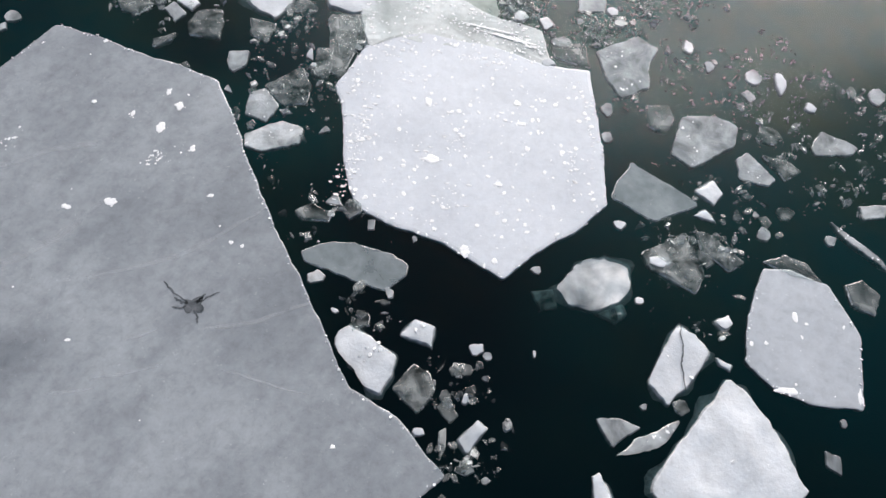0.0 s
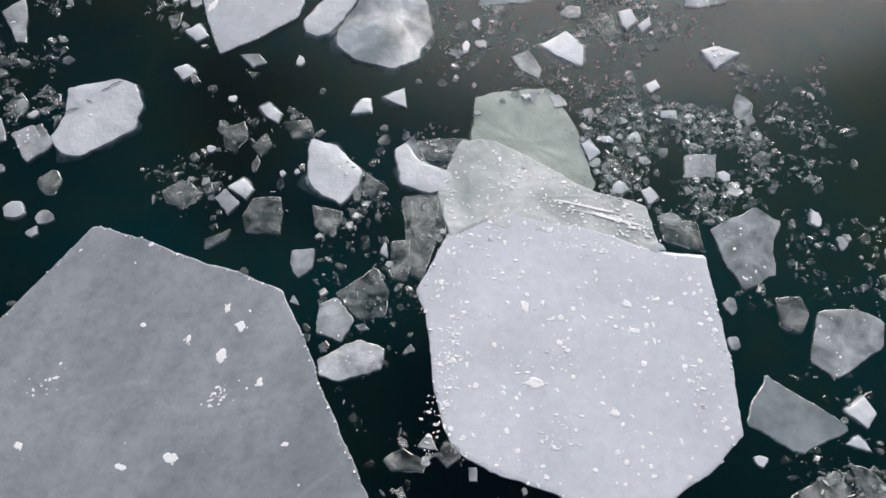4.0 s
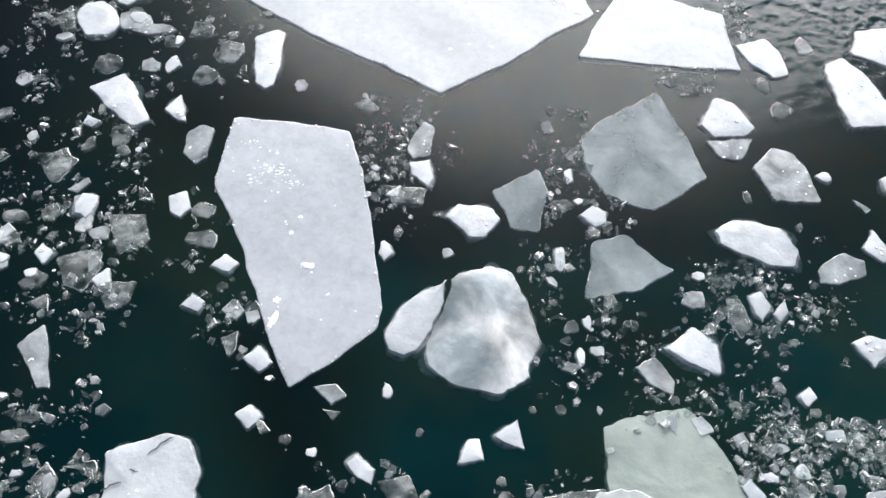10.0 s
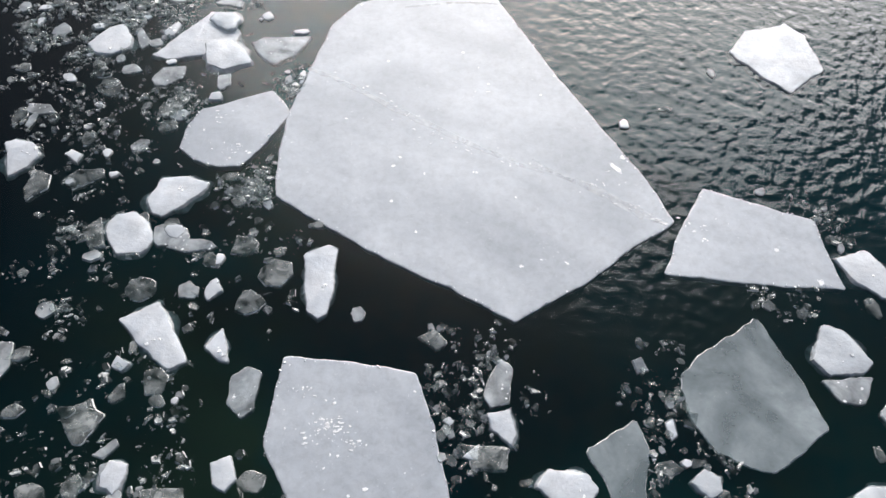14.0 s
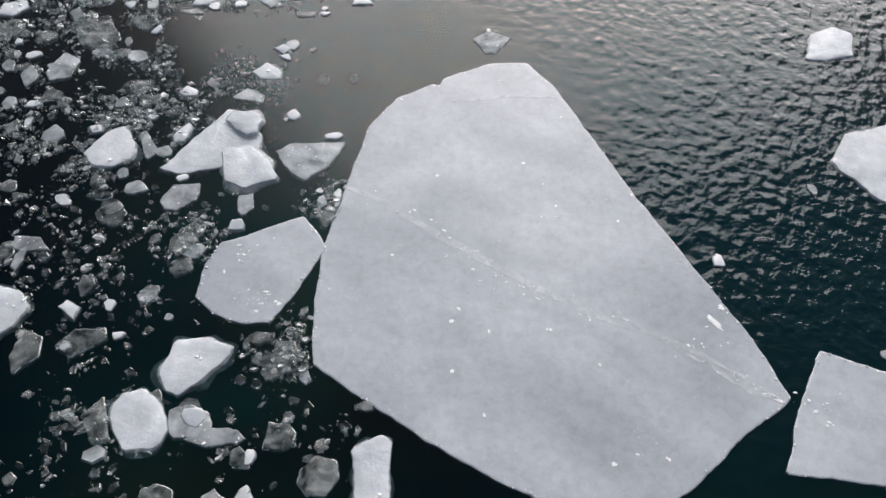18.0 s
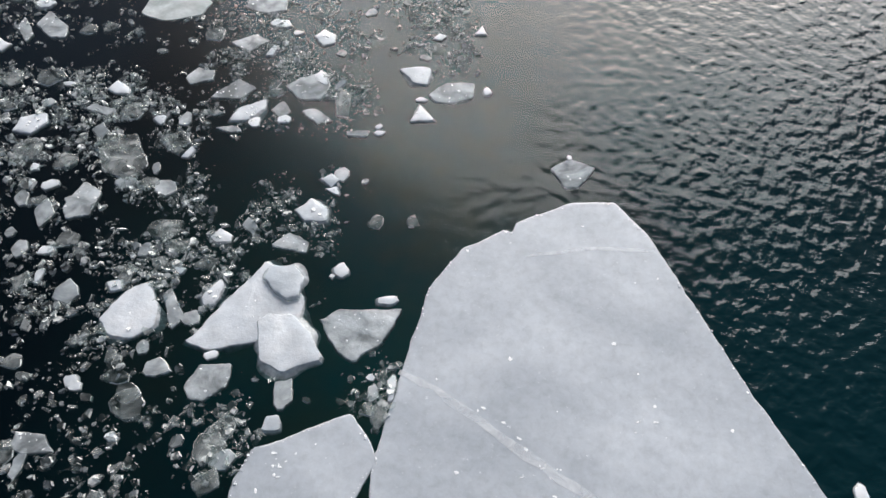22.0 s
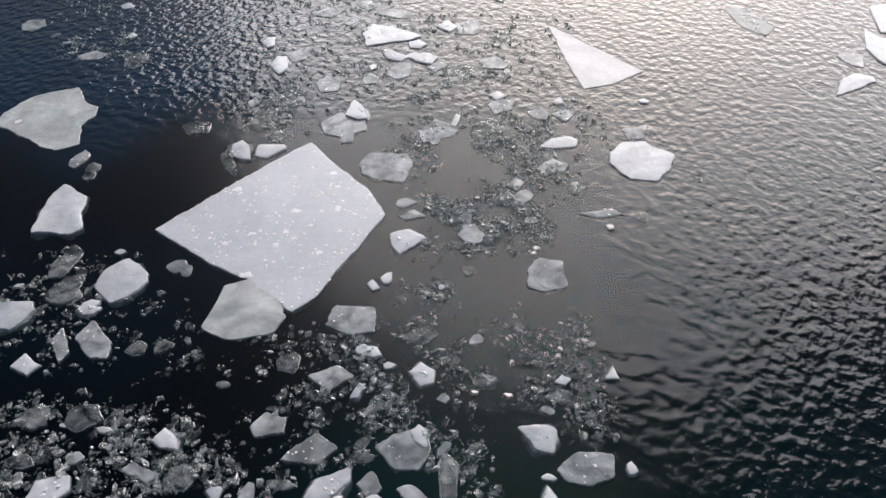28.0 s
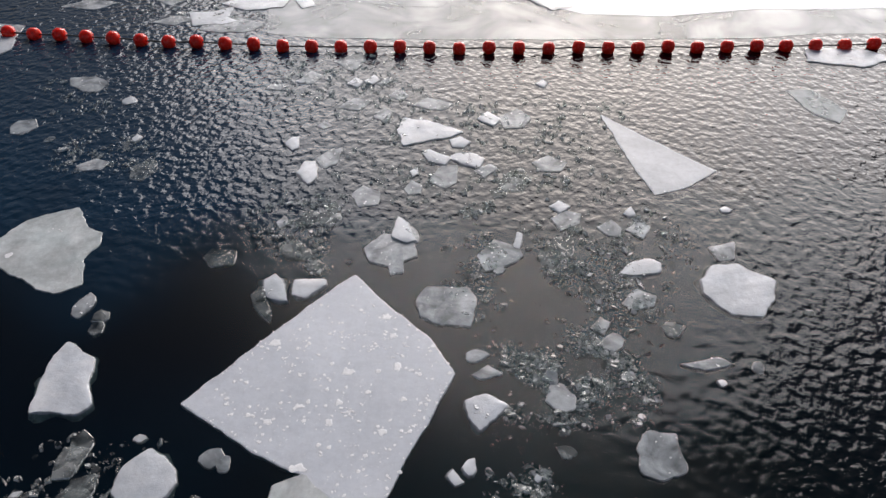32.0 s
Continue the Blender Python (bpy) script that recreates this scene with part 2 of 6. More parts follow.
def water_material():
    m, nt, p, out = material("river_water")
    nt.nodes.remove(p)
    pos = nt.nodes.new("ShaderNodeNewGeometry").outputs["Position"]
    sep = nt.nodes.new("ShaderNodeSeparateXYZ")
    nt.links.new(pos, sep.inputs[0])
    # open water to the east and north is ruffled by wind, water among the ice is calm
    patch = mathn(nt, "MULTIPLY", mathn(nt, "SUBTRACT", noise_node(nt, 0.35, 3, 0.5, "World"), 0.5), 5.0)
    side = mathn(nt, "ADD", sep.outputs["X"], mathn(nt, "MULTIPLY", sep.outputs["Y"], 0.22))
    open_east = nt.nodes.new("ShaderNodeMapRange")
    open_east.interpolation_type = "SMOOTHSTEP"
    nt.links.new(mathn(nt, "ADD", side, patch), open_east.inputs["Value"])
    open_east.inputs["From Min"].default_value, open_east.inputs["From Max"].default_value = -3.0, 3.2
    open_east.inputs["To Max"].default_value = 0.8
    open_south = nt.nodes.new("ShaderNodeMapRange")
    open_south.interpolation_type = "SMOOTHSTEP"
    nt.links.new(mathn(nt, "ADD", mathn(nt, "ADD", sep.outputs["Y"], mathn(nt, "MULTIPLY", sep.outputs["X"], -0.12)), mathn(nt, "MULTIPLY", patch, 0.5)), open_south.inputs["Value"])
    open_south.inputs["From Min"].default_value, open_south.inputs["From Max"].default_value = 12.4, 17.4
    open_north = nt.nodes.new("ShaderNodeMapRange")
    open_north.interpolation_type = "SMOOTHSTEP"
    nt.links.new(mathn(nt, "ADD", mathn(nt, "ADD", sep.outputs["Y"], mathn(nt, "MULTIPLY", sep.outputs["X"], -0.1)), patch), open_north.inputs["Value"])
    open_north.inputs["From Min"].default_value, open_north.inputs["From Max"].default_value = 30.0, 34.5
    wind = mathn(nt, "ADD", mathn(nt, "MAXIMUM", mathn(nt, "MULTIPLY", open_east.outputs[0], open_south.outputs[0]), open_north.outputs[0]), 0.04, True)
    waves = noise_node(nt, 5.6, 2, 0.4, "World", 0.12, (1.05, 0.85, 1.0, -24))
    small = noise_node(nt, 13.0, 2, 0.4, "World", 0.1, (1.1, 0.9, 1.0, 20))
    height = mathn(nt, "MULTIPLY", mathn(nt, "ADD", waves, mathn(nt, "MULTIPLY", small, 0.12)), wind)
    bump = nt.nodes.new("ShaderNodeBump")
    bump.inputs["Strength"].default_value, bump.inputs["Distance"].default_value = 1.0, 0.044
    nt.links.new(height, bump.inputs["Height"])
    # calm water carries a fine chop that softens what it mirrors, ruffled water breaks into facets
    lobes = []
    for rough in (0.19, 0.09):
        lobe = nt.nodes.new("ShaderNodeBsdfGlossy")
        lobe.inputs["Roughness"].default_value = rough
        nt.links.new(bump.outputs["Normal"], lobe.inputs["Normal"])
        lobes.append(lobe)
    gloss = nt.nodes.new("ShaderNodeMixShader")
    nt.links.new(wind, gloss.inputs[0])
    nt.links.new(lobes[0].outputs[0], gloss.inputs[1])
    nt.links.new(lobes[1].outputs[0], gloss.inputs[2])
    clear = nt.nodes.new("ShaderNodeBsdfTransparent")
    clear.inputs["Color"].default_value = (0.66, 0.82, 0.80, 1)
    murk = nt.nodes.new("ShaderNodeBsdfDiffuse")
    # murk goes near black northward, blue far west: mirrored sky painted into its colour
    deep = nt.nodes.new("ShaderNodeMapRange")
    nt.links.new(sep.outputs["Y"], deep.inputs["Value"])
    deep.inputs["From Min"].default_value, deep.inputs["From Max"].default_value = 20.0, 27.0
    west = nt.nodes.new("ShaderNodeMapRange")
    nt.links.new(sep.outputs["X"], west.inputs["Value"])
    west.inputs["From Min"].default_value, west.inputs["From Max"].default_value = -8.5, -14.0
    far = mixc(nt, west.outputs[0], (0.0004, 0.0025, 0.005), (0.004, 0.026, 0.055))
    nt.links.new(mixc(nt, deep.outputs[0], (0.0008, 0.019, 0.025), far), murk.inputs["Color"])
    nt.links.new(bump.outputs["Normal"], murk.inputs["Normal"])
    body = nt.nodes.new("ShaderNodeMixShader")
    nt.links.new(wind, body.inputs[0])
    nt.links.new(clear.outputs[0], body.inputs[1])
    nt.links.new(murk.outputs[0], body.inputs[2])
    fres = nt.nodes.new("ShaderNodeFresnel")
    fres.inputs["IOR"].default_value = 1.333
    nt.links.new(bump.outputs["Normal"], fres.inputs["Normal"])
    mix = nt.nodes.new("ShaderNodeMixShader")
    nt.links.new(fres.outputs[0], mix.inputs[0])
    nt.links.new(body.outputs[0], mix.inputs[1])
    nt.links.new(gloss.outputs[0], mix.inputs[2])
    nt.links.new(mix.outputs[0], out.inputs["Surface"])
    return m


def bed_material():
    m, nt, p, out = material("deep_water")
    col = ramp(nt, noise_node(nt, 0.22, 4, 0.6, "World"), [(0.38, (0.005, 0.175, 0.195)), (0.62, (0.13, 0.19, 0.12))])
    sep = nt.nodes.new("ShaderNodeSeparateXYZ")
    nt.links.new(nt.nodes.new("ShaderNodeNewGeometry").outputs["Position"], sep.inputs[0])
    # middle reach stays pale; west and south dark, north blue, as painted-in reflections
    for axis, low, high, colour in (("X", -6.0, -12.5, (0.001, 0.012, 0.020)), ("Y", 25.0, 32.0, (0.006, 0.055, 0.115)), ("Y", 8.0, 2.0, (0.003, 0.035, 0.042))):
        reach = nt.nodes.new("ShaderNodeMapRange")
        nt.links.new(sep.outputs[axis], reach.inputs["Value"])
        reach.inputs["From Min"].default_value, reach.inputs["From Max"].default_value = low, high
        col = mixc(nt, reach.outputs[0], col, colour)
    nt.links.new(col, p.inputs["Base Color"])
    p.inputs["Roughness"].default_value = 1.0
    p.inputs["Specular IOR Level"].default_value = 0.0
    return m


def red_material():
    m, nt, p, out = material("red_plastic")
    wear = noise_node(nt, 9.0, 5, 0.6)
    nt.links.new(ramp(nt, wear, [(0.35, (0.86, 0.022, 0.010)), (0.7, (0.92, 0.05, 0.02))]), p.inputs["Base Color"])
    nt.links.new(ramp(nt, wear, [(0.3, grey(0.18)), (0.7, grey(0.34))]), p.inputs["Roughness"])
    p.inputs["Subsurface Weight"].default_value = 0.6
    p.inputs["Subsurface Radius"].default_value = (1.0, 0.3, 0.2)
    p.inputs["Subsurface Scale"].default_value = 0.2
    bumped(nt, p, noise_node(nt, 40, 3), 0.1, 0.01)
    return m


def cable_material():
    m, nt, p, out = material("dark_rope")
    nt.links.new(ramp(nt, noise_node(nt, 60, 3), [(0.3, grey(0.012)), (0.7, grey(0.035))]), p.inputs["Base Color"])
    p.inputs["Roughness"].default_value = 0.7
    return m


# ---- water ----
def sheet(name, size, z, mat, label):
    """A wide level sheet, in smaller cells near the ice."""
    xs = [-size, -300, -80] + [-40 + 4 * k for k in range(18)] + [80, 300, size]
    ys = [-size, -300, -60] + [-16 + 4 * k for k in range(20)] + [120, 300, size]
    n = len(xs)
    verts = [(x, y, z) for y in ys for x in xs]
    faces = [(j * n + i, j * n + i + 1, (j + 1) * n + i + 1, (j + 1) * n + i) for j in range(len(ys) - 1) for i in range(n - 1)]
    me = bpy.data.meshes.new(name)
    me.from_pydata(verts, [], faces)
    me.materials.append(mat)
    return tagged(new(name, me), label, "water", kind="structure")


sheet("water", 1500, 0.0, water_material(), "dark river water, calm among ice and wind-ruffled in the open")
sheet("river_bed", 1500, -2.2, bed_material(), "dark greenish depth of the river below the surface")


# ---- builders ----
def mesh_object(name, verts, faces, mat, parent=None, smooth=False, edge=None, edge_faces=(), core=None):
    me = bpy.data.meshes.new(name)
    me.from_pydata(verts, [], faces)
    if core is not None:
        me.attributes.new("core", "FLOAT", "POINT").data.foreach_set("value", core)
    me.materials.append(mat)
    if smooth:
        me.polygons.foreach_set("use_smooth", [True] * len(me.polygons))
        me.set_sharp_from_angle(angle=radians(28))
    if edge is not None:
        me.materials.append(edge)
        for k in edge_faces:
            me.polygons[k].material_index = 1
    me.update()
    ob = new(name, me)
    if parent is not None:
        ob.parent = parent
    return ob


def ring_of(corners, step, rough, rng, soft=0.25):
    """A closed outline through the corners, with softened corners and a broken edge."""
    pts = [Vector((x, y)) for x, y in corners]
    area = sum(a.x * b.y - b.x * a.y for a, b in zip(pts, pts[1:] + pts[:1]))
    if area < 0:
        pts.reverse()
    out = []
    n = len(pts)
    for k in range(n):
        a, b, c = pts[k - 1], pts[k], pts[(k + 1) % n]
        r = min(soft * min((a - b).length, (c - b).length), step * 1.3)
        p, q = b + (a - b).normalized() * r, b + (c - b).normalized() * r
        out.append((p + b * 0.6 + q * 0.4) / 2)
        out.append((q + b * 0.6 + p * 0.4) / 2)
    ring = []
    for a, b in zip(out, out[1:] + out[:1]):
        parts = max(1, round((b - a).length / step))
        for i in range(parts):
            ring.append(a.lerp(b, i / parts))
    seed = rng.random() * 90
    made = []
    for k, p in enumerate(ring):
        t = (ring[(k + 1) % len(ring)] - ring[k - 1]).normalized()
        nrm = Vector((t.y, -t.x))
        d = noise.noise(Vector((p.x * 3.1, p.y * 3.1, seed))) * rough * 1.3 + noise.noise(Vector((p.x * 14, p.y * 14, seed + 7))) * rough * 0.7
        made.append(p + nrm * d)
    return made


def inset(ring, d):
    out = []
    for k, p in enumerate(ring):
        t = (ring[(k + 2) % len(ring)] - ring[k - 2]).normalized()
        out.append(p - Vector((t.y, -t.x)) * d)
    return out


def stacked(rings, heights, cap_low=True, centre=None):
    """Rings of equal length one above another, closed at the top (by a fan when a centre is given)."""
    n = len(rings[0])
    verts, faces = [], []
    for ring, z in zip(rings, heights):
        verts += [(p[0], p[1], z[k] if isinstance(z, list) else z) for k, p in enumerate(ring)]
    for r in range(len(rings) - 1):
        for k in range(n):
            j = (k + 1) % n
            faces.append((r * n + k, r * n + j, (r + 1) * n + j, (r + 1) * n + k))
    top = (len(rings) - 1) * n
    if centre is None:
        faces.append(tuple(range(top, top + n)))
    else:
        verts.append(centre)
        faces += [(top + k, top + (k + 1) % n, len(verts) - 1) for k in range(n)]
    if cap_low:
        faces.append(tuple(range(n - 1, -1, -1)))
    return verts, faces


def inside(p, poly):
    hit = False
    for (x0, y0), (x1, y1) in zip(poly, poly[1:] + poly[:1]):
        if (y0 > p[1]) != (y1 > p[1]) and p[0] < (x1 - x0) * (p[1] - y0) / (y1 - y0) + x0:
            hit = not hit
    return hit


def scatter(poly, count, rng):
    xs, ys = [p[0] for p in poly], [p[1] for p in poly]
    found = []
    for _ in range(count * 12):
        p = (rng.uniform(min(xs), max(xs)), rng.uniform(min(ys), max(ys)))
        if inside(p, poly):
            found.append(p)
            if len(found) == count:
                break
    return found


def chips(points, low, high, base, rng, flat=0.45, lean=0.5, power=2.2, taper=0.82, slim=0.45):
    """Verts and faces of many small broken prisms lying at the points, and which faces are fractured sides."""
    verts, faces, sides = [], [], []
    for x, y in points:
        r = low + (high - low) * rng.random() ** power
        n = rng.choice((4, 5, 5, 6, 7))
        a0, asp = rng.random() * 6.3, rng.uniform(slim, 1.0)
        turn = rng.random() * 6.3
        tx, ty = rng.uniform(-lean, lean), rng.uniform(-lean, lean)
        h = min(r * flat * rng.uniform(0.6, 1.4), 0.03)
        at = len(verts)
        angles = [a0 + 6.283 * (k + rng.uniform(-0.3, 0.3)) / n for k in range(n)]
        for lay in (0, 1):
            for a in angles:
                g = taper if lay else 1.0
                u, v = r * math.cos(a) * g, r * asp * math.sin(a) * g
                px, py = u * math.cos(turn) - v * math.sin(turn), u * math.sin(turn) + v * math.cos(turn)
                verts.append((x + px, y + py, base + (h if lay else -0.3 * h) + px * tx + py * ty))
        faces.append(tuple(range(at + n, at + 2 * n)))
        for k in range(n):
            if rng.random() < 0.6:
                sides.append(len(faces))
            faces.append((at + k, at + (k + 1) % n, at + n + (k + 1) % n, at + n + k))
    return verts, faces, sides


COUNT = [0]
COVERED = []


def floe(kind, corners, label, grains=0, top=0.016, thick=0.14, rim=0.02, wet=None):
    """A large flat floe: slab with a worn edge, a crumbled rime rim and snow grains frozen on it. kind: F grey, B pale, V new.
    Along the awash side, north of the line y = wet, there is no rime and the edge is washed round."""
    COUNT[0] += 1
    rng = random.Random(COUNT[0])
    ring = ring_of(corners, 0.06, rim, rng, 0.2)
    root = new("ice_floe", None)
    root.location = (*ring[0], 0.0)
    root["top"] = top
    COVERED.append([(p.x, p.y) for p in ring])
    at = [p - ring[0] for p in ring]
    low = inset(at, 0.05)
    under = inset(at, 0.012)
    wob = [0.006 * noise.noise(Vector((p.x * 6, p.y * 6, COUNT[0]))) for p in at]
    dip = [1.0 if wet is not None and p.y > wet else 0.0 for p in ring]
    dip = [sum(dip[(k + j) % len(dip)] for j in range(-5, 6)) / 11 for k in range(len(dip))]
    outer = [top * 0.5 * (1 - d) - 0.004 * d for d in dip]
    worn = [(top * 0.85 + w * 0.5) * (1 - d) for w, d in zip(wob, dip)]
    v, f = stacked([low, under, at, inset(at, 0.008), inset(at, 0.022 if wet is None else 0.05)], [-thick, -thick * 0.5, outer, worn, top])
    mesh_object("slab", v, f, MAT[kind], root)
    local = [(p.x, p.y) for p in at]
    edge = [p + Vector((rng.uniform(-0.02, 0.02), rng.uniform(-0.02, 0.02))) for p in inset(at, 0.022) if (wet is None or p.y + ring[0].y < wet) and rng.random() < 0.7 and noise.noise(Vector((p.x * 2, p.y * 2, COUNT[0] + 0.5))) > -0.25]
    v, f, _ = chips([(p.x, p.y) for p in edge], 0.006, 0.024, top, rng, 0.35, 0.3)
    tagged(mesh_object("rime_edge", v, f, MAT_SNOW, root), "crumbly white rime along the edge", kind="stuff")
    if grains:
        pts = scatter(local, grains, rng)
        pts = [p for p in pts if noise.noise(Vector((p[0] * 1.1, p[1] * 1.1, COUNT[0]))) > -0.1 or rng.random() < 0.3]
        v, f, _ = chips(pts, 0.003, 0.045, top, rng, 0.05, 0.04, 4.5)
        tagged(mesh_object("snow_crust", v, f, MAT_SNOW, root), "white snow grains frozen onto the ice", kind="stuff")
    return tagged(root, label, "ice floe", "ice floes on the river")


def patch(parent, spots, high=0.03, z=None):
    """Frozen snow clumps on a floe: rows of x, y, radius along x, radius along y, turn in degrees, number of grains."""
    rng = random.Random(len(parent.children) * 31 + len(spots))
    base = parent["top"] if z is None else z
    pts, verts, faces = [], [], []
    for x, y, rx, ry, turn, count in spots:
        c, s_ = math.cos(radians(turn)), math.sin(radians(turn))
        for _ in range(count):
            a, r = rng.random() * 6.283, abs(rng.gauss(0, 0.5))
            u, v = rx * r * math.cos(a), ry * r * math.sin(a)
            pts.append((x + u * c - v * s_ - parent.location.x, y + u * s_ + v * c - parent.location.y))
        # one ragged clump where the snow lies close, thin flakes where it is strewn
        tight = rx * ry < 0.03
        for k in range(1 if tight else 3 + count // 6):
            n, seed = (16 if tight else 9), rng.random() * 50
            ox, oy = (0, 0) if tight else (rng.gauss(0, 0.45) * rx, rng.gauss(0, 0.45) * ry)
            ax, ay = (rx * 0.72, ry * 0.72) if tight else (rng.uniform(0.012, 0.05), rng.uniform(0.008, 0.024))
            at = len(verts)
            for lay, shrink in ((0.0005, 1.0), (0.003, 0.84)):
                for m in range(n):
                    a = 6.283 * m / n
                    g = shrink * (0.8 + 0.55 * noise.noise(Vector((1.3 * math.cos(a), 1.3 * math.sin(a), seed))) + rng.uniform(-0.12, 0.12))
                    u, v = ox + ax * g * math.cos(a), oy + ay * g * math.sin(a)
                    verts.append((x + u * c - v * s_ - parent.location.x, y + u * s_ + v * c - parent.location.y, base + lay))
            faces += [(at + m, at + (m + 1) % n, at + n + (m + 1) % n, at + n + m) for m in range(n)]
            faces.append(tuple(range(at + n, at + 2 * n)))
    v, f, _ = chips(pts, 0.003, high * 0.7, base, rng, 0.05, 0.04, 2.6)
    faces += [tuple(i + len(verts) for i in face) for face in f]
    return tagged(mesh_object("snow_patch", verts + v, faces, MAT_SNOW, parent), "patch of white frozen snow", kind="stuff")


def crack(parent, line, width, z, name="crack", mat=None, label="thin dark crack in the ice"):
    """A crack, or a healed seam, along a line of plan points."""
    rng = random.Random(len(line) * 17)
    pts = []
    for (x0, y0), (x1, y1) in zip(line, line[1:]):
        for k in range(6):
            t = k / 6
            pts.append(Vector((x0 + (x1 - x0) * t + rng.uniform(-1, 1) * min(width * 0.6, 0.02), y0 + (y1 - y0) * t + rng.uniform(-1, 1) * min(width * 0.6, 0.02))))
    pts.append(Vector(line[-1]))
    verts, faces = [], []
    for k, p in enumerate(pts):
        t = (pts[min(k + 1, len(pts) - 1)] - pts[max(k - 1, 0)]).normalized()
        w = width * (0.5 + 0.5 * math.sin(math.pi * (k + 0.4) / len(pts))) * rng.uniform(0.6, 1.1) / 2
        for sgn in (-1, 1):
            verts.append((p.x - t.y * w * sgn - parent.location.x, p.y + t.x * w * sgn - parent.location.y, z))
    faces = [(2 * k, 2 * k + 1, 2 * k + 3, 2 * k + 2) for k in range(len(pts) - 1)]
    return tagged(mesh_object(name, verts, faces, mat or MAT_CRACK, parent), label)


def melt_hole(parent, x, y, r):
    """A small dark hole with cracks running out of it."""
    rng = random.Random(3)
    z = parent["top"] + 0.004
    n = 26
    ring = []
    for k in range(n):
        a = 6.283 * k / n
        g = r * (0.82 + 0.75 * noise.noise(Vector((1.1 * math.cos(a), 1.1 * math.sin(a), 4.2))) + rng.uniform(-0.06, 0.06))
        ring.append((x + g * 1.15 * math.cos(a) - parent.location.x, y + g * math.sin(a) - parent.location.y, z))
    tagged(mesh_object("melt_hole", ring, [tuple(range(n))], MAT_CRACK, parent), "dark melt hole in the grey ice")
    for a, far, wide in ((2.55, 4.0, 0.15), (2.8, 2.0, 0.2), (0.66, 2.8, 0.15), (0.95, 1.7, 0.2), (3.3, 1.9, 0.14), (5.25, 1.8, 0.18)):
        far *= r
        crack(parent, [(x + r * 0.5 * math.cos(a), y + r * 0.5 * math.sin(a)), (x + far * 0.6 * math.cos(a + 0.1), y + far * 0.6 * math.sin(a + 0.1)), (x + far * math.cos(a), y + far * math.sin(a))], r * wide, z)


def slab(kind, corners, label, z=0.0, grains=0):
    """A medium broken piece given by its plan corners. kind: W white, G grey, D clear, S sunken."""
    COUNT[0] += 1
    rng = random.Random(COUNT[0])
    cx, cy = sum(p[0] for p in corners) / len(corners), sum(p[1] for p in corners) / len(corners)
    size = max(math.hypot(p[0] - cx, p[1] - cy) for p in corners)
    step = max(0.035, min(0.08, size / 7))
    ring = ring_of([(x - cx, y - cy) for x, y in corners], step, 0.016 + 0.02 * min(1, size), rng, 0.35)
    thick = 0.035 if kind in "TH" else 0.05 + 0.10 * min(1.0, size)
    if kind in "WGCTH" and size > 0.2:
        COVERED.append([(p.x + cx, p.y + cy) for p in ring[::2]])
    top = {"W": 0.026, "G": 0.016, "D": 0.018, "T": 0.014, "H": 0.014, "S": 0.006, "C": 0.03, "U": -0.02}[kind] + z
    lean = 0.03 * min(1.0, 0.2 / size)
    tx, ty = rng.uniform(-1, 1) * lean, rng.uniform(-1, 1) * lean
    dome = {"W": 0.07, "G": 0.02, "T": 0.004, "H": 0.004, "D": 0.12, "S": 0.1, "C": 0.1, "U": 0.2}[kind] * min(size, 0.35) * 0.35
    def lift(rr, h, jig):
        return [h + p.x * tx + p.y * ty + jig * noise.noise(Vector((p.x * 9, p.y * 9, COUNT[0] + 3.3))) for p in rr]
    # the high spot lies off the middle, so that the sides slope unevenly
    off = Vector((rng.uniform(-1, 1), rng.uniform(-1, 1))) * size * (0.22 if kind in "WGDC" else 0.05)
    r1, r2 = inset(ring, min(0.012, size * 0.05)), [p * 0.80 + off * 0.35 for p in ring]
    r3 = [p * 0.42 + off * 0.8 for p in ring]
    jig = {"W": 0.005, "G": 0.003, "T": 0.001, "H": 0.002, "D": 0.016, "S": 0.01, "C": 0.012, "U": 0.02}[kind] * min(1.0, size * 3)
    wide = min(0.11, size * 0.26) if kind in "WC" else 0.012
    shelf = [p * (1 + wide / max(0.05, p.length) * max(0.1, noise.noise(Vector((p.x * 4, p.y * 4, COUNT[0] + 9.1))) * 1.6 + 0.3)) for p in ring]
    v, f = stacked(
        [[p * 0.86 for p in ring], shelf, ring, r1, r2, r3],
        [top - thick, top - thick * 0.55, lift(ring, top - 0.014, 0.003), lift(r1, top, 0.006), lift(r2, top + dome * 0.6, jig), lift(r3, top + dome, jig)],
        True, (off.x, off.y, top + dome * 1.1),
    )
    m = len(ring)
    rims = [2 * m + k for k, p in enumerate(ring) if noise.noise(Vector((p.x * 5 + COUNT[0], p.y * 5, 2.7))) > (-0.25 if kind == "T" else 0.02)] if kind in "GDT" else []
    what = "ice_slab" if size > 0.26 else "ice_shard" if kind == "D" else "ice_chunk"
    ob = mesh_object(what, v, f, MAT[kind], None, kind in "WSUC", MAT_EDGE if rims else None, rims, [0.0] * m + [0.22] * m + [0.42] * m + [0.8] * m + [1.0] * (2 * m + 1))
    ob.location = (cx, cy, 0)
    if kind == "G" and size > 0.3 and not grains:
        grains = int(45 * size * size) + 6
    if kind == "W" and size > 0.24 and rng.random() < 0.6:
        at = off * rng.uniform(-1.5, 1.5)
        pts = [(at.x + rng.gauss(0, 0.16) * size, at.y + rng.gauss(0, 0.16) * size) for _ in range(rng.choice((3, 4, 6, 9)))]
        v, f, _ = chips(pts, 0.01, 0.036, top + dome * 0.8, rng, 0.3, 0.25, 1.5)
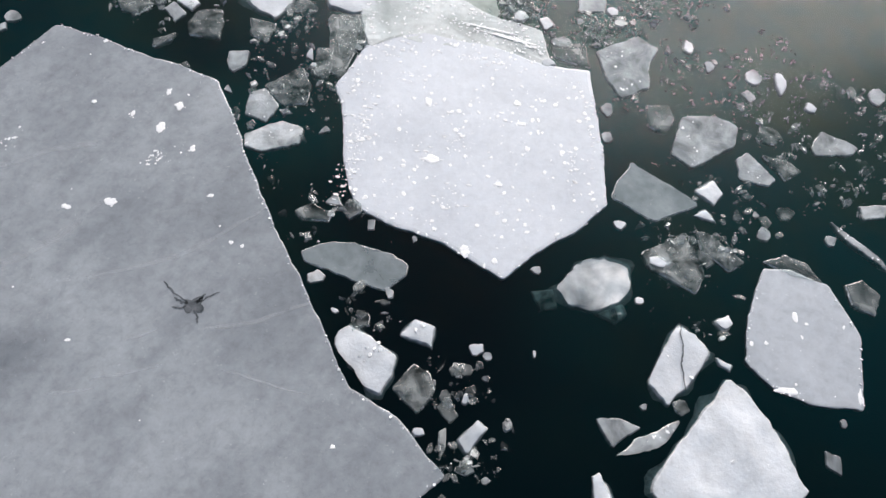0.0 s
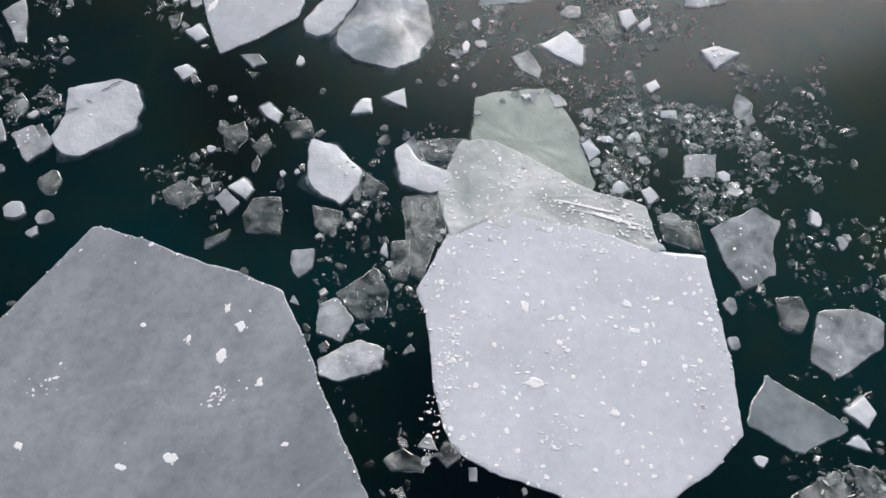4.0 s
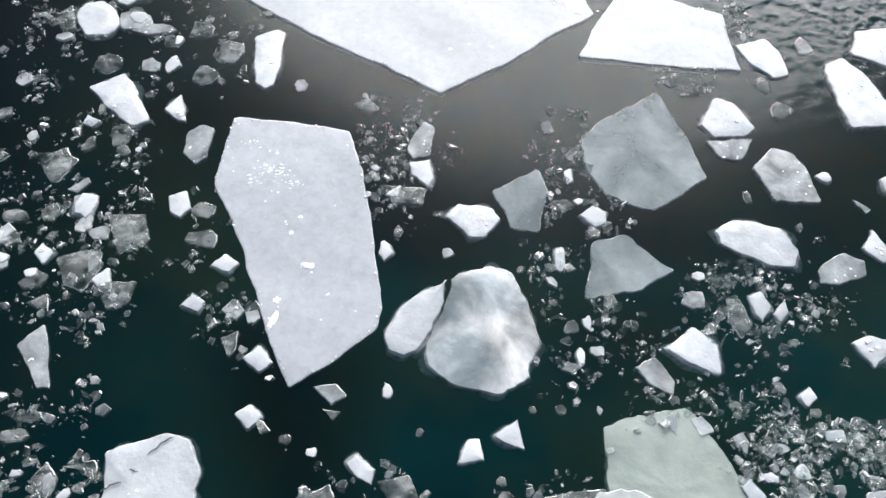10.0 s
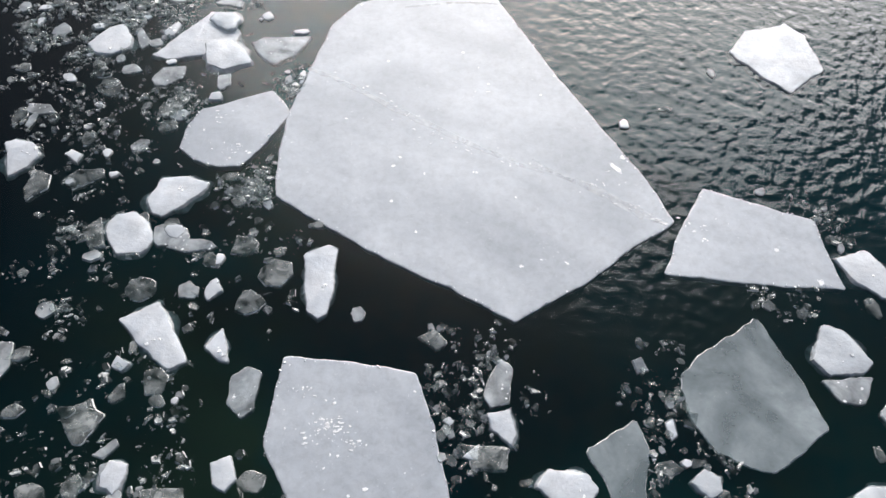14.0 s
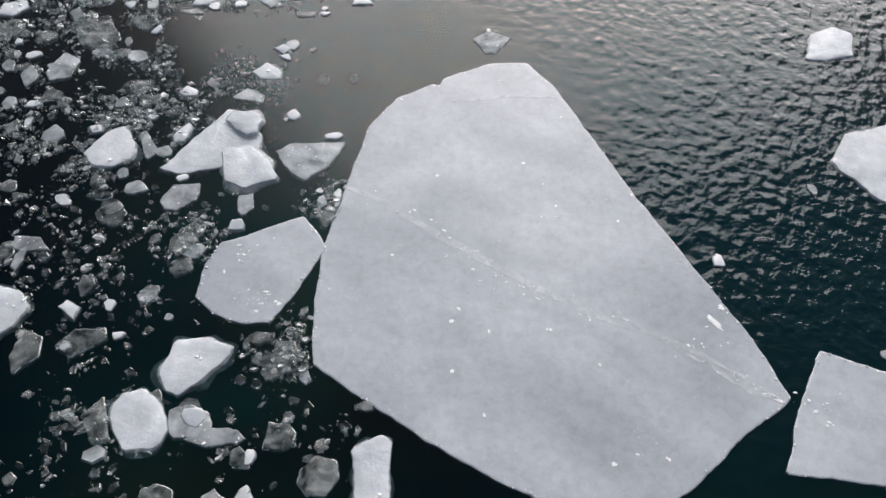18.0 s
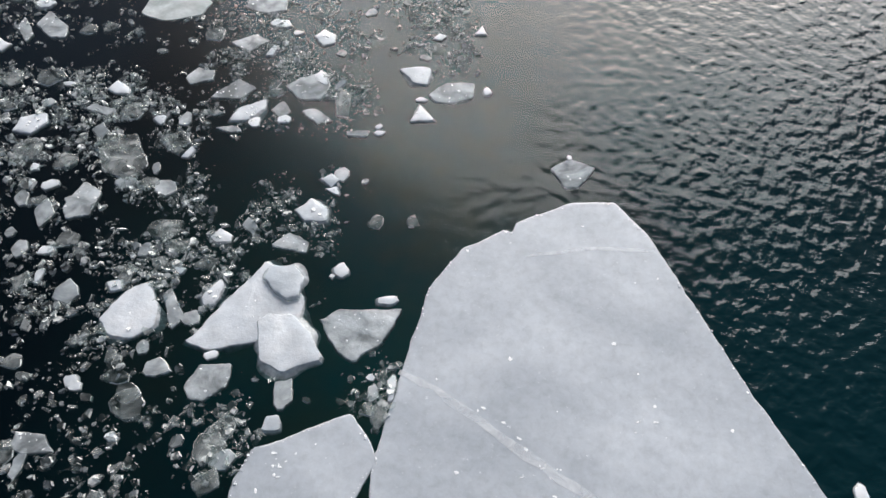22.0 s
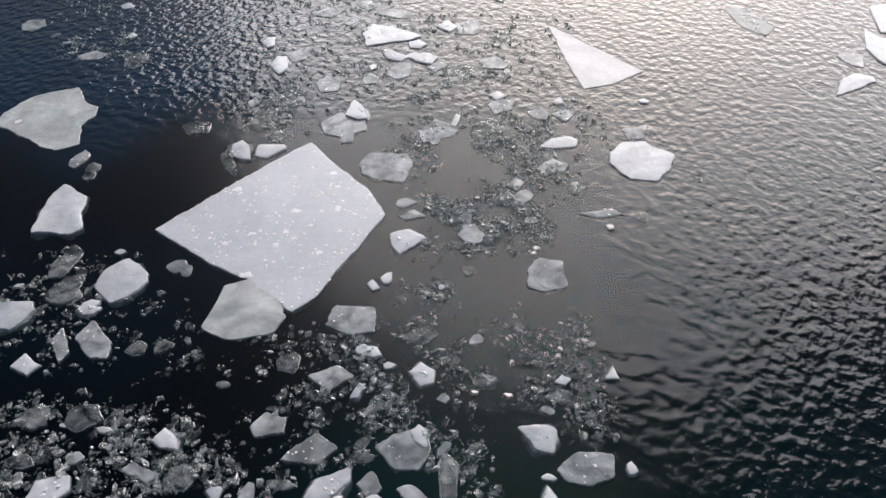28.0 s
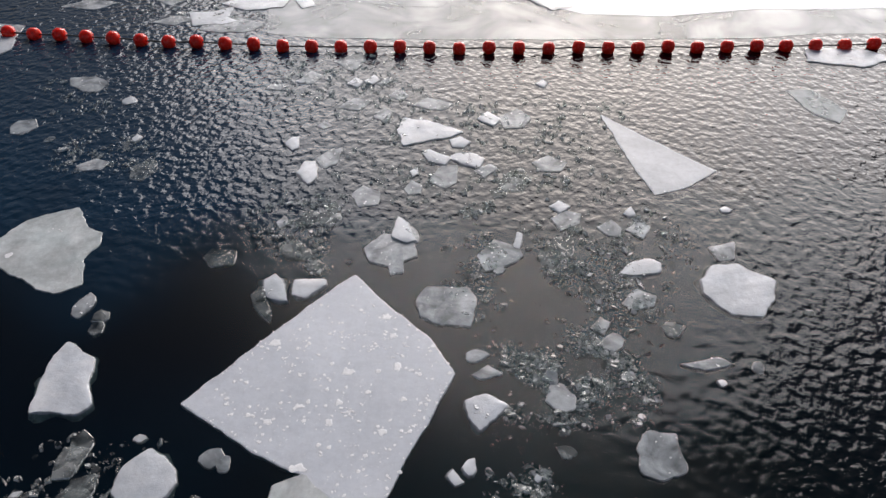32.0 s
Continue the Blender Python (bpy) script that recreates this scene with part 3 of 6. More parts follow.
        tagged(mesh_object("snow_clump", v, f, MAT_SNOW, ob), "bright clump of frozen snow", kind="stuff")
    if grains:
        pts = scatter([(p.x * 0.93, p.y * 0.93) for p in ring], grains, rng)
        v, f, _ = chips(pts, 0.004, 0.03, top + dome * 0.5, rng, 0.1, 0.05)
        tagged(mesh_object("snow_crust", v, f, MAT_SNOW, ob), "white snow grains frozen onto the ice", kind="stuff")
    return tagged(ob, label, what.replace("_", " "), "broken ice pieces")


def chunk(kind, x, y, w, l, z=0.0):
    """A small broken piece about w by l."""
    COUNT[0] += 1
    rng = random.Random(COUNT[0] * 7)
    n = rng.choice((6, 7, 7, 8, 9))
    a0 = rng.random() * 6.3
    pts = []
    for k in range(n):
        a = a0 + 6.283 * (k + rng.uniform(-0.28, 0.28)) / n
        r = rng.uniform(0.66, 1.2)
        pts.append((x + 0.5 * w * r * math.cos(a), y + 0.5 * l * r * math.sin(a)))
    label = {
        "W": "small white opaque ice chunk floating in dark water",
        "G": "small grey half-clear ice chunk floating in water",
        "D": "small glassy clear ice fragment floating in water",
        "S": "small greenish ice chunk just under the surface",
    }[kind]
    return slab(kind, pts, label, z)


def brash(corners, count, low=0.007, high=0.085):
    """A patch of brash ice, crushed bits too many to count."""
    COUNT[0] += 1
    rng = random.Random(COUNT[0] * 13)
    pts = [(x + rng.gauss(0, 0.16), y + rng.gauss(0, 0.16)) for x, y in scatter(corners, count, rng)]
    # bits gather in drifts
    pts = [p for p in pts if noise.noise(Vector((p[0] * 1.9, p[1] * 1.9, 5.0))) > rng.uniform(-0.3, 0.3)]
    mx, my = sum(p[0] for p in corners) / len(corners), sum(p[1] for p in corners) / len(corners)
    near = [c for c in COVERED if min(math.hypot(x - mx, y - my) for x, y in c) < 5.0]
    pts = [p for p in pts if not any(inside(p, c) for c in near)]
    # the larger shards can be told apart
    large = min(4, len(pts) // 6)
    for x, y in pts[:large]:
        kind = rng.choice("DDDG")
        v, f, sides = chips([(0, 0)], 0.045, 0.15, rng.uniform(0.002, 0.014), rng, 0.2, 0.25, 1.6, 0.88)
        shard = mesh_object("ice_shard", v, f, MAT[kind], None, False, MAT_EDGE, sides[:2], [1.0] * len(v))
        shard.location = (x, y, 0)
        tagged(shard, "thin glassy ice shard lying among crushed brash ice" if kind == "D" else "thin milky ice shard lying among crushed brash ice", "ice shard", "broken ice pieces")
    # the rest is crushed small, each shard with its litter of glinting bits
    bits = []
    for x, y in pts[large:]:
        bits.append((x, y))
        for _ in range(2):
            bits.append((x + rng.gauss(0, 0.07), y + rng.gauss(0, 0.07)))
    bits = [p for p in bits if not any(inside(p, c) for c in near)]
    v, f, sides = chips(bits, low, high, 0.004, rng, 0.4, 0.5, 3.0, 0.78, 0.22)
    return tagged(mesh_object("brash_ice", v, f, MAT_BRASH, None, False, MAT_EDGE, [k for k in sides if k % 2 == 0]), "patch of crushed glassy brash ice bits on dark water", "brash ice", kind="stuff")


# ---- ice ----
left_floe = floe("L", [(-7.49, 4.96), (-6.86, 5.91), (-6.17, 7.13), (-5.36, 6.93), (-4.96, 6.8), (-4.18, 6.61), (-3.75, 6.47), (-3.44, 5.96), (-3.06, 5.22), (-2.58, 4.42), (-2.24, 3.94), (-1.98, 3.52), (-1.66, 3.03), (-1.38, 2.55), (-0.81, 2.31), (-0.19, 1.72), (-1.13, 0.83), (-6.17, 0.18)], "large smooth grey ice floe with a dark hole mark", 62)
hex_floe = floe("B", [(-1.82, 7.54), (-2.22, 6.6), (-2.06, 6.3), (-1.9, 5.39), (-1.67, 4.84), (-1.49, 4.72), (-1.04, 4.56), (-0.54, 4.44), (0.23, 4.02), (0.61, 4.44), (1.07, 4.77), (1.47, 5.21), (1.39, 6.02), (1.3, 6.66), (1.21, 7.33), (0.52, 7.38), (-0.17, 7.59), (-1.14, 7.71)], "large six-sided pale ice floe strewn with snow grains", 900, 0.024, wet=7.2)
slab_floe = floe("F", [(-6.4, 13.75), (-5.5, 13.66), (-4.74, 13.53), (-4.56, 12.86), (-4.33, 11.74), (-4.18, 10.83), (-4.24, 10.55), (-4.74, 10.11), (-5.2, 9.79), (-5.43, 10.26), (-5.72, 10.98), (-6.01, 11.72), (-6.31, 12.27), (-6.49, 12.6), (-6.44, 13.17)], "long grey ice floe with a few snow patches", 49)
big_floe = floe("F", [(-4.48, 21.74), (-3.85, 21.78), (-3.49, 21.28), (-3.17, 20.57), (-2.5, 18.93), (-1.9, 17.68), (-1.42, 16.68), (-1.13, 15.88), (-1.92, 15.36), (-2.56, 14.81), (-3.51, 14.21), (-4.34, 14.74), (-5.16, 15.17), (-6.35, 15.96), (-6.85, 16.3), (-6.89, 17.18), (-6.84, 18.13), (-6.66, 18.88), (-6.35, 20.3), (-5.95, 20.91), (-5.45, 21.2), (-5.4, 21.26), (-5.28, 21.22), (-5.22, 21.36)], "huge smooth pale-grey ice floe with faint white seams", 112)
kite_floe = floe("F", [(-0.63, 16.55), (0.85, 15.94), (0.85, 15.31), (0.92, 14.74), (-0.2, 14.82), (-1.49, 14.98), (-1.12, 15.76)], "smooth grey kite-shaped ice floe touching a huge floe", 21)
penta_floe = floe("F", [(-8.4, 17.24), (-8.36, 17.77), (-8.21, 18.11), (-7.15, 18.59), (-6.92, 18.29), (-6.79, 18.03), (-7.17, 17.23), (-7.4, 16.86), (-7.72, 16.87), (-8.15, 17.01)], "grey five-sided ice floe beside a huge floe", 28)
snowy_floe = floe("B", [(-10.97, 30.44), (-10.35, 29.7), (-9.71, 29.14), (-9.27, 28.42), (-9.53, 27.7), (-9.79, 27.13), (-10.04, 26.37), (-10.33, 26.01), (-10.73, 26.33), (-11.16, 26.65), (-11.78, 26.91), (-13.02, 27.64), (-12.63, 28.17), (-12.02, 29.05), (-11.46, 29.86)], "pale square-cornered ice floe strewn with snow clumps", 1320)
greyright_floe = floe("F", [(3.35, 4.6), (3.69, 4.6), (4.14, 4.46), (4.45, 3.84), (4.36, 2.92), (3.75, 2.93), (3.38, 3.05), (3.03, 3.36), (3.12, 3.92)], "grey mottled ice floe with a ragged corner", 42)
slab("W", [(2.84, 3.16), (3.07, 2.98), (3.39, 2.48), (3.68, 1.98), (3.36, 1.71), (2.76, 1.37), (2.19, 1.53), (1.9, 1.82), (2.23, 2.3)], "bright white triangular ice slab in dark water")
slab("T", [(1.76, 5.95), (2.65, 5.38), (2.07, 5.04), (1.48, 5.33)], "thin dull-grey translucent ice sheet with bright edges")
slab("T", [(-2.21, 4.13), (-1.95, 4.28), (-1.55, 4.29), (-1.13, 4.22), (-0.9, 4.1), (-0.91, 3.94), (-1.09, 3.69), (-1.74, 3.87), (-2.15, 3.98)], "thin dull-grey translucent ice sheet with bright edges")
slab("W", [(-1.6, 3.2), (-1.48, 3.29), (-0.87, 2.98), (-0.91, 2.71), (-1.01, 2.49), (-1.17, 2.55), (-1.34, 2.8), (-1.6, 2.99)], "white opaque ice slab floating in dark water")
slab("W", [(-0.9, 3.2), (-0.74, 3.44), (-0.49, 3.36), (-0.5, 3.09)], "white opaque ice chunk floating in dark water")
slab("D", [(-0.69, 2.92), (-0.46, 2.83), (-0.4, 2.61), (-0.58, 2.33), (-0.9, 2.59)], "glassy clear ice chunk low in the water")
split_slab = slab("W", [(2.28, 3.72), (2.52, 3.61), (2.67, 3.42), (2.43, 3.08), (2.15, 2.7), (1.9, 2.99), (2.04, 3.26)], "white ice slab split by a thin dark crack")
slab("D", [(3.32, 4.67), (3.64, 4.83), (3.91, 4.71), (4.09, 4.46), (3.68, 4.49)], "dark glassy clear ice slab low in the water")
slab("G", [(2.26, 6.1), (2.42, 6.71), (2.88, 6.82), (3.22, 6.67), (3.14, 6.32), (2.56, 5.87)], "grey half-clear broken ice slab with bright edges")
slab("D", [(1.97, 6.85), (2.28, 6.89), (2.37, 6.67), (2.22, 6.37), (1.97, 6.48)], "glassy clear ice chunk low in the water")
slab("G", [(1.24, 7.69), (1.86, 8.06), (2.2, 7.86), (2, 7.47), (2.06, 7.12), (1.6, 6.88), (1.44, 7.22)], "grey half-clear broken ice slab with bright edges")
slab("D", [(1.86, 4.62), (2.44, 4.97), (2.66, 4.42), (2.55, 4.11), (1.99, 4.36)], "dark glassy clear ice slab low in the water")
slab("D", [(2.52, 5.04), (2.76, 4.98), (3.17, 4.63), (2.94, 4.45), (2.61, 4.71)], "clear broken ice slab with glinting edges")
slab("C", [(0.83, 4.03), (1.08, 4.38), (1.46, 4.55), (1.75, 4.44), (1.77, 4.1), (1.61, 3.89), (1.36, 3.75), (1.02, 3.78)], "cloudy white slab of slush ice just awash", -0.028)
slab("U", [(0.56, 3.96), (0.83, 4.02), (0.91, 3.77), (0.67, 3.67)], "cloudy white slush ice drifting under the surface")
slab("U", [(1.3, 3.75), (1.65, 3.94), (1.73, 3.8), (1.57, 3.64)], "cloudy white slush ice drifting under the surface")
slab("G", [(1.34, 2.53), (1.63, 2.55), (1.87, 2.48), (1.54, 2.22)], "grey half-clear ice chunk floating in dark water")
slab("G", [(1.54, 2.12), (1.81, 2.35), (2.32, 2.64), (2.17, 2.35)], "grey translucent ice slab floating in dark water")
slab("W", [(1.3, 1.91), (1.41, 1.97), (1.53, 1.68), (1.39, 1.55)], "white opaque ice chunk floating in dark water")
slab("G", [(3.84, 2.47), (4.04, 2.42), (4.01, 2.19), (3.85, 2.29)], "grey half-clear ice chunk floating in dark water")
slab("W", [(-0.12, 2.12), (0.07, 2.37), (0.21, 2.28), (-0.01, 1.98)], "white opaque ice chunk floating in dark water")
slab("D", [(-0.34, 2.19), (-0.24, 2.26), (-0.23, 2.02), (-0.29, 1.88)], "glassy clear ice chunk low in the water")
slab("D", [(-0.4, 2.44), (-0.27, 2.56), (-0.11, 2.38), (-0.22, 2.26)], "glassy clear ice chunk low in the water")
slab("D", [(-2.41, 4.64), (-2.18, 4.79), (-1.88, 4.69), (-1.92, 4.52), (-2.28, 4.54)], "glassy clear ice chunk low in the water")
slab("G", [(-2.04, 4.8), (-1.92, 4.98), (-1.77, 4.77)], "grey half-clear ice chunk floating in dark water")
slab("W", [(2.57, 5.56), (2.82, 5.77), (2.95, 5.56), (2.81, 5.37)], "white opaque ice chunk floating in dark water")
slab("W", [(2.52, 5.2), (2.7, 5.33), (2.83, 5.13)], "white opaque ice chunk floating in dark water")
slab("G", [(4.14, 6.44), (4.31, 6.75), (4.8, 6.52), (4.71, 6.39), (4.19, 6.32)], "grey translucent ice slab floating in dark water")
slab("G", [(3.13, 6.13), (3.29, 6.27), (3.65, 5.88), (3.53, 5.74), (3.14, 5.82)], "grey half-clear ice chunk floating in dark water")
slab("D", [(3.47, 6.24), (3.81, 6.23), (4.01, 6.06), (3.76, 5.83)], "glassy clear ice chunk low in the water")
slab("G", [(4.24, 5.39), (4.46, 5.21), (4.87, 4.89), (4.91, 4.7), (4.62, 4.95), (4.34, 5.15)], "grey half-clear broken ice slab with bright edges")
slab("W", [(2.72, 3.81), (2.9, 3.94), (2.97, 3.8), (2.85, 3.7)], "white opaque ice chunk floating in dark water")
slab("W", [(2.7, 3.39), (2.91, 3.31), (2.87, 3.21), (2.75, 3.27)], "white opaque ice chunk floating in dark water")
slab("D", [(4.32, 4.49), (4.57, 4.59), (4.78, 4.4), (4.65, 4.08), (4.37, 4.2)], "glassy clear ice chunk low in the water")
slab("G", [(4.65, 5.63), (5.09, 5.69), (4.98, 5.46), (4.69, 5.41)], "grey half-clear ice chunk floating in dark water")
chunk("W", 2.1, 4.51, 0.34, 0.25)
chunk("W", -0.54, 2.16, 0.13, 0.10)
chunk("W", -0.08, 2.58, 0.09, 0.20)
chunk("D", -0.21, 2.87, 0.16, 0.17)
chunk("D", -0.01, 1.82, 0.24, 0.14)
chunk("G", 0.22, 1.74, 0.12, 0.09)
chunk("G", -1.95, 3.81, 0.21, 0.19)
chunk("W", -0.01, 3.15, 0.20, 0.14)
chunk("G", 0.13, 3.08, 0.10, 0.11)
chunk("G", 0.65, 3.17, 0.05, 0.12)
chunk("G", 0.61, 4.22, 0.15, 0.14)
chunk("G", -0.87, 4.45, 0.08, 0.11)
chunk("W", 1.61, 4.96, 0.17, 0.16)
chunk("G", 3.41, 5.06, 0.22, 0.21)
chunk("D", 3.71, 5.38, 0.28, 0.22)
chunk("G", 4.24, 5.07, 0.17, 0.16)
chunk("W", 2.81, 3.62, 0.10, 0.09)
chunk("D", 2.29, 2.75, 0.22, 0.26)
chunk("W", -1.67, 3.42, 0.13, 0.10)
chunk("D", -1.11, 3.59, 0.16, 0.08)
chunk("G", 3.49, 7.51, 0.24, 0.27)
chunk("W", 3.83, 7.46, 0.21, 0.42)
chunk("W", 4.22, 7.1, 0.17, 0.18)
chunk("D", 3.63, 6.58, 0.34, 0.34)
chunk("G", 1.44, 6.25, 0.15, 0.21)
chunk("G", 1.45, 6.7, 0.20, 0.25)
chunk("G", 2.86, 7.63, 0.21, 0.22)
chunk("W", 2.58, 7.94, 0.14, 0.27)
chunk("G", 5.19, 7.43, 0.28, 0.32)
chunk("G", 3.38, 7.19, 0.24, 0.21)
chunk("G", 4.11, 2.78, 0.09, 0.13)
chunk("W", 1.85, 3.97, 0.10, 0.09)
chunk("G", 1.88, 2.71, 0.09, 0.08)
potato_slab = slab("W", [(-7.11, 9.09), (-6.75, 9.18), (-6.43, 9.33), (-6.17, 9.2), (-5.99, 8.88), (-6.03, 8.51), (-6.34, 8.22), (-6.64, 8.02), (-6.89, 8.05), (-7.09, 8.28), (-6.96, 8.67)], "rounded white ice slab with thin dark cracks")
slab("W", [(-4.17, 10.47), (-3.96, 10.87), (-3.38, 11.27), (-3.49, 10.81), (-3.74, 10.26), (-3.91, 10.16), (-4.13, 10.25)], "smooth white ice lobe against a cloudy slab", 0.01)
slab("C", [(-3.37, 11.26), (-2.87, 11.39), (-2.58, 11.35), (-2.44, 10.86), (-2.32, 10.35), (-2.5, 9.95), (-2.81, 9.75), (-3.21, 9.8), (-3.65, 10.09), (-3.69, 10.27), (-3.45, 10.77)], "cloudy blue-grey ice slab with soft white patches")
slab("S", [(-1.7, 9.43), (-1.52, 9.52), (-0.7, 9.66), (-0.41, 9.18), (-0.08, 8.18), (-0.22, 7.89), (-1.12, 7.57), (-1.77, 8.39)], "pale green sunken ice slab under a floe's edge", -0.004)
shelf = slab("H", [(-1.84, 8.75), (-1.39, 8.74), (-0.93, 8.5), (-0.18, 8.09), (0.54, 7.93), (0.69, 7.36), (0.4, 7.25), (-0.28, 7.38), (-0.87, 7.5), (-1.58, 7.5), (-1.85, 7.3), (-2.11, 7.94), (-1.95, 8.35)], "wet translucent ice shelf strewn with grains beside a floe", 0.009, 500)
slab("W", [(-2.67, 8.5), (-2.5, 8.62), (-2.35, 8.34), (-1.93, 8.22), (-1.8, 8.06), (-2.17, 7.86), (-2.55, 7.97)], "smooth white ice lobe frozen to a shelf")
slab("D", [(-2.43, 8.68), (-1.69, 8.76), (-1.87, 8.34), (-2.35, 8.37)], "dark glassy clear ice slab low in the water")
slab("D", [(-2.51, 7.84), (-2.03, 7.84), (-2.01, 7.21), (-2.15, 6.71), (-2.34, 6.84)], "clear broken ice slab with glinting edges")
slab("D", [(0.62, 7.85), (1.14, 7.79), (1.24, 7.34), (0.7, 7.46)], "dark glassy clear ice slab low in the water")
slab("G", [(-2.63, 8.53), (-2.44, 8.76), (-2.25, 8.39), (-2.35, 8), (-2.52, 8.07)], "grey half-clear broken ice slab with bright edges")
slab("D", [(-2.41, 7.87), (-1.95, 7.91), (-1.91, 7.3), (-2.2, 6.99), (-2.33, 7.4)], "dark glassy clear ice slab low in the water")
slab("W", [(-3.73, 8.57), (-3.37, 8.49), (-3, 8.15), (-3.08, 7.82), (-3.22, 7.61), (-3.47, 7.72), (-3.72, 7.97), (-3.77, 8.38)], "bright white broken ice slab with worn edges")
slab("D", [(-2.99, 8.16), (-2.65, 7.9), (-3.01, 7.76)], "glassy clear ice chunk low in the water")
slab("D", [(-3.59, 7.62), (-3.18, 7.56), (-3.26, 7.17), (-3.51, 7.3)], "glassy clear ice chunk low in the water")
slab("D", [(-4.33, 7.66), (-3.97, 7.72), (-3.89, 7.15), (-4.35, 7.14), (-4.45, 7.37)], "dark glassy clear ice slab low in the water")
slab("G", [(-4.8, 7.6), (-4.7, 7.76), (-4.46, 7.58), (-4.58, 7.34)], "grey half-clear ice chunk floating in dark water")
slab("W", [(-4.66, 7.77), (-4.5, 7.92), (-4.3, 7.77), (-4.4, 7.59)], "white opaque ice chunk floating in dark water")
slab("D", [(-5.5, 7.65), (-5.26, 7.85), (-4.9, 7.67), (-5.1, 7.42), (-5.36, 7.48)], "glassy clear ice chunk low in the water")
slab("G", [(-3.74, 6.99), (-3.46, 7.03), (-3.46, 6.78), (-3.6, 6.61), (-3.73, 6.8)], "grey half-clear ice chunk floating in dark water")
slab("G", [(-3.68, 6.31), (-3.62, 6.45), (-3.51, 6.28)], "grey half-clear ice chunk floating in dark water")
slab("G", [(-3.31, 6.33), (-3.11, 6.44), (-2.86, 6.18), (-2.98, 5.88), (-3.29, 5.97)], "grey half-clear ice chunk floating in dark water")
slab("G", [(-3.26, 5.7), (-2.8, 5.96), (-2.47, 5.89), (-2.48, 5.61), (-2.99, 5.43), (-3.21, 5.47)], "grey half-clear broken ice slab with bright edges")
slab("D", [(-3.17, 6.48), (-2.7, 6.87), (-2.51, 6.58), (-2.52, 6.23), (-2.83, 6.18)], "dark glassy clear ice slab low in the water")
slab("G", [(-2.31, 5.79), (-2.21, 5.95), (-2.14, 5.86)], "grey half-clear ice chunk floating in dark water")
slab("W", [(-2.7, 7.02), (-2.63, 7.2), (-2.56, 6.95)], "white opaque ice chunk floating in dark water")
slab("D", [(-2.57, 7.2), (-2.32, 7.26), (-2.3, 6.66), (-2.55, 6.7)], "glassy clear ice chunk low in the water")
slab("G", [(-7.46, 8.35), (-7.25, 8.53), (-6.96, 8.23), (-7.09, 8.03)], "grey half-clear ice chunk floating in dark water")
slab("D", [(-4.83, 7.05), (-4.49, 7.23), (-4.52, 7.05), (-4.77, 6.89)], "glassy clear ice chunk low in the water")
chunk("W", -7.18, 7.24, 0.36, 0.36)
chunk("G", -6.78, 7.17, 0.22, 0.21)
chunk("G", -6.87, 6.97, 0.18, 0.16)
chunk("D", -6.87, 7.66, 0.40, 0.37)
chunk("D", -6.83, 6.05, 0.13, 0.09)
chunk("W", -4.98, 8.29, 0.17, 0.15)
chunk("D", -2.83, 8.81, 0.14, 0.12)
chunk("D", -4.25, 6.64, 0.16, 0.13)
chunk("W", -4.02, 8.02, 0.09, 0.12)
chunk("D", -4.38, 8.12, 0.12, 0.30)
chunk("W", -3.84, 8.05, 0.09, 0.10)
chunk("G", -2, 7.29, 0.10, 0.11)
chunk("G", -1.93, 8.61, 0.15, 0.11)
chunk("W", 0.62, 7.38, 0.21, 0.17)
chunk("W", 0.21, 8.17, 0.24, 0.18)
chunk("S", -0.11, 8.52, 0.18, 0.21)
chunk("D", 0.66, 10.44, 0.14, 0.12)
slab("G", [(-8.42, 10.31), (-8.12, 10.61), (-7.83, 9.77), (-8.02, 9.77)], "grey translucent ice slab floating in dark water")
slab("G", [(-7.6, 8.32), (-7.34, 8.49), (-7.02, 8.13), (-7.26, 7.89)], "grey half-clear ice chunk floating in dark water")
slab("G", [(-8.03, 8.5), (-7.79, 8.55), (-7.59, 8.2), (-7.9, 8.09)], "grey half-clear ice chunk floating in dark water")
slab("G", [(-7.9, 8.12), (-7.67, 7.98), (-7.81, 7.79)], "grey half-clear ice chunk floating in dark water")
slab("W", [(-0, 11.99), (0.29, 12.18), (0.87, 12.05), (1.03, 11.68), (0.93, 11.43), (0.59, 11.47), (0.06, 11.76)], "bright white smooth oblong ice slab")
slab("T", [(-1.62, 11.81), (-1.13, 11.92), (-0.88, 11.63), (-0.55, 11.39), (-1.07, 11.11), (-1.77, 10.94), (-1.63, 11.33)], "thin dull-grey translucent ice sheet with bright edges")
slab("T", [(-1.57, 13.5), (-1.32, 13.75), (-0.41, 14.33), (-0.13, 13.56), (0.08, 12.81), (-0.73, 12.24), (-1.34, 12.46), (-1.6, 13.05)], "dark grey translucent four-sided ice slab")
slab("T", [(-2.84, 12.56), (-2.19, 12.95), (-2.08, 12.57), (-2.23, 11.9), (-2.61, 11.94)], "thin dull-grey translucent ice sheet with bright edges")
slab("W", [(-3.45, 12.14), (-3.28, 12.36), (-2.83, 12.27), (-2.71, 12.09), (-2.92, 11.81), (-3.14, 11.81)], "white opaque ice slab floating in dark water")
slab("W", [(-1.73, 12.17), (-1.52, 12.37), (-1.33, 12.25), (-1.36, 12.05), (-1.52, 11.97)], "white opaque ice chunk floating in dark water")
slab("G", [(-4, 13.22), (-3.75, 13.71), (-3.58, 13.6), (-3.63, 13.11), (-3.9, 13.03)], "grey translucent ice slab floating in dark water")
slab("W", [(-3.94, 12.99), (-3.63, 13.08), (-3.6, 12.75), (-3.67, 12.58), (-3.88, 12.79)], "white opaque ice chunk floating in dark water")
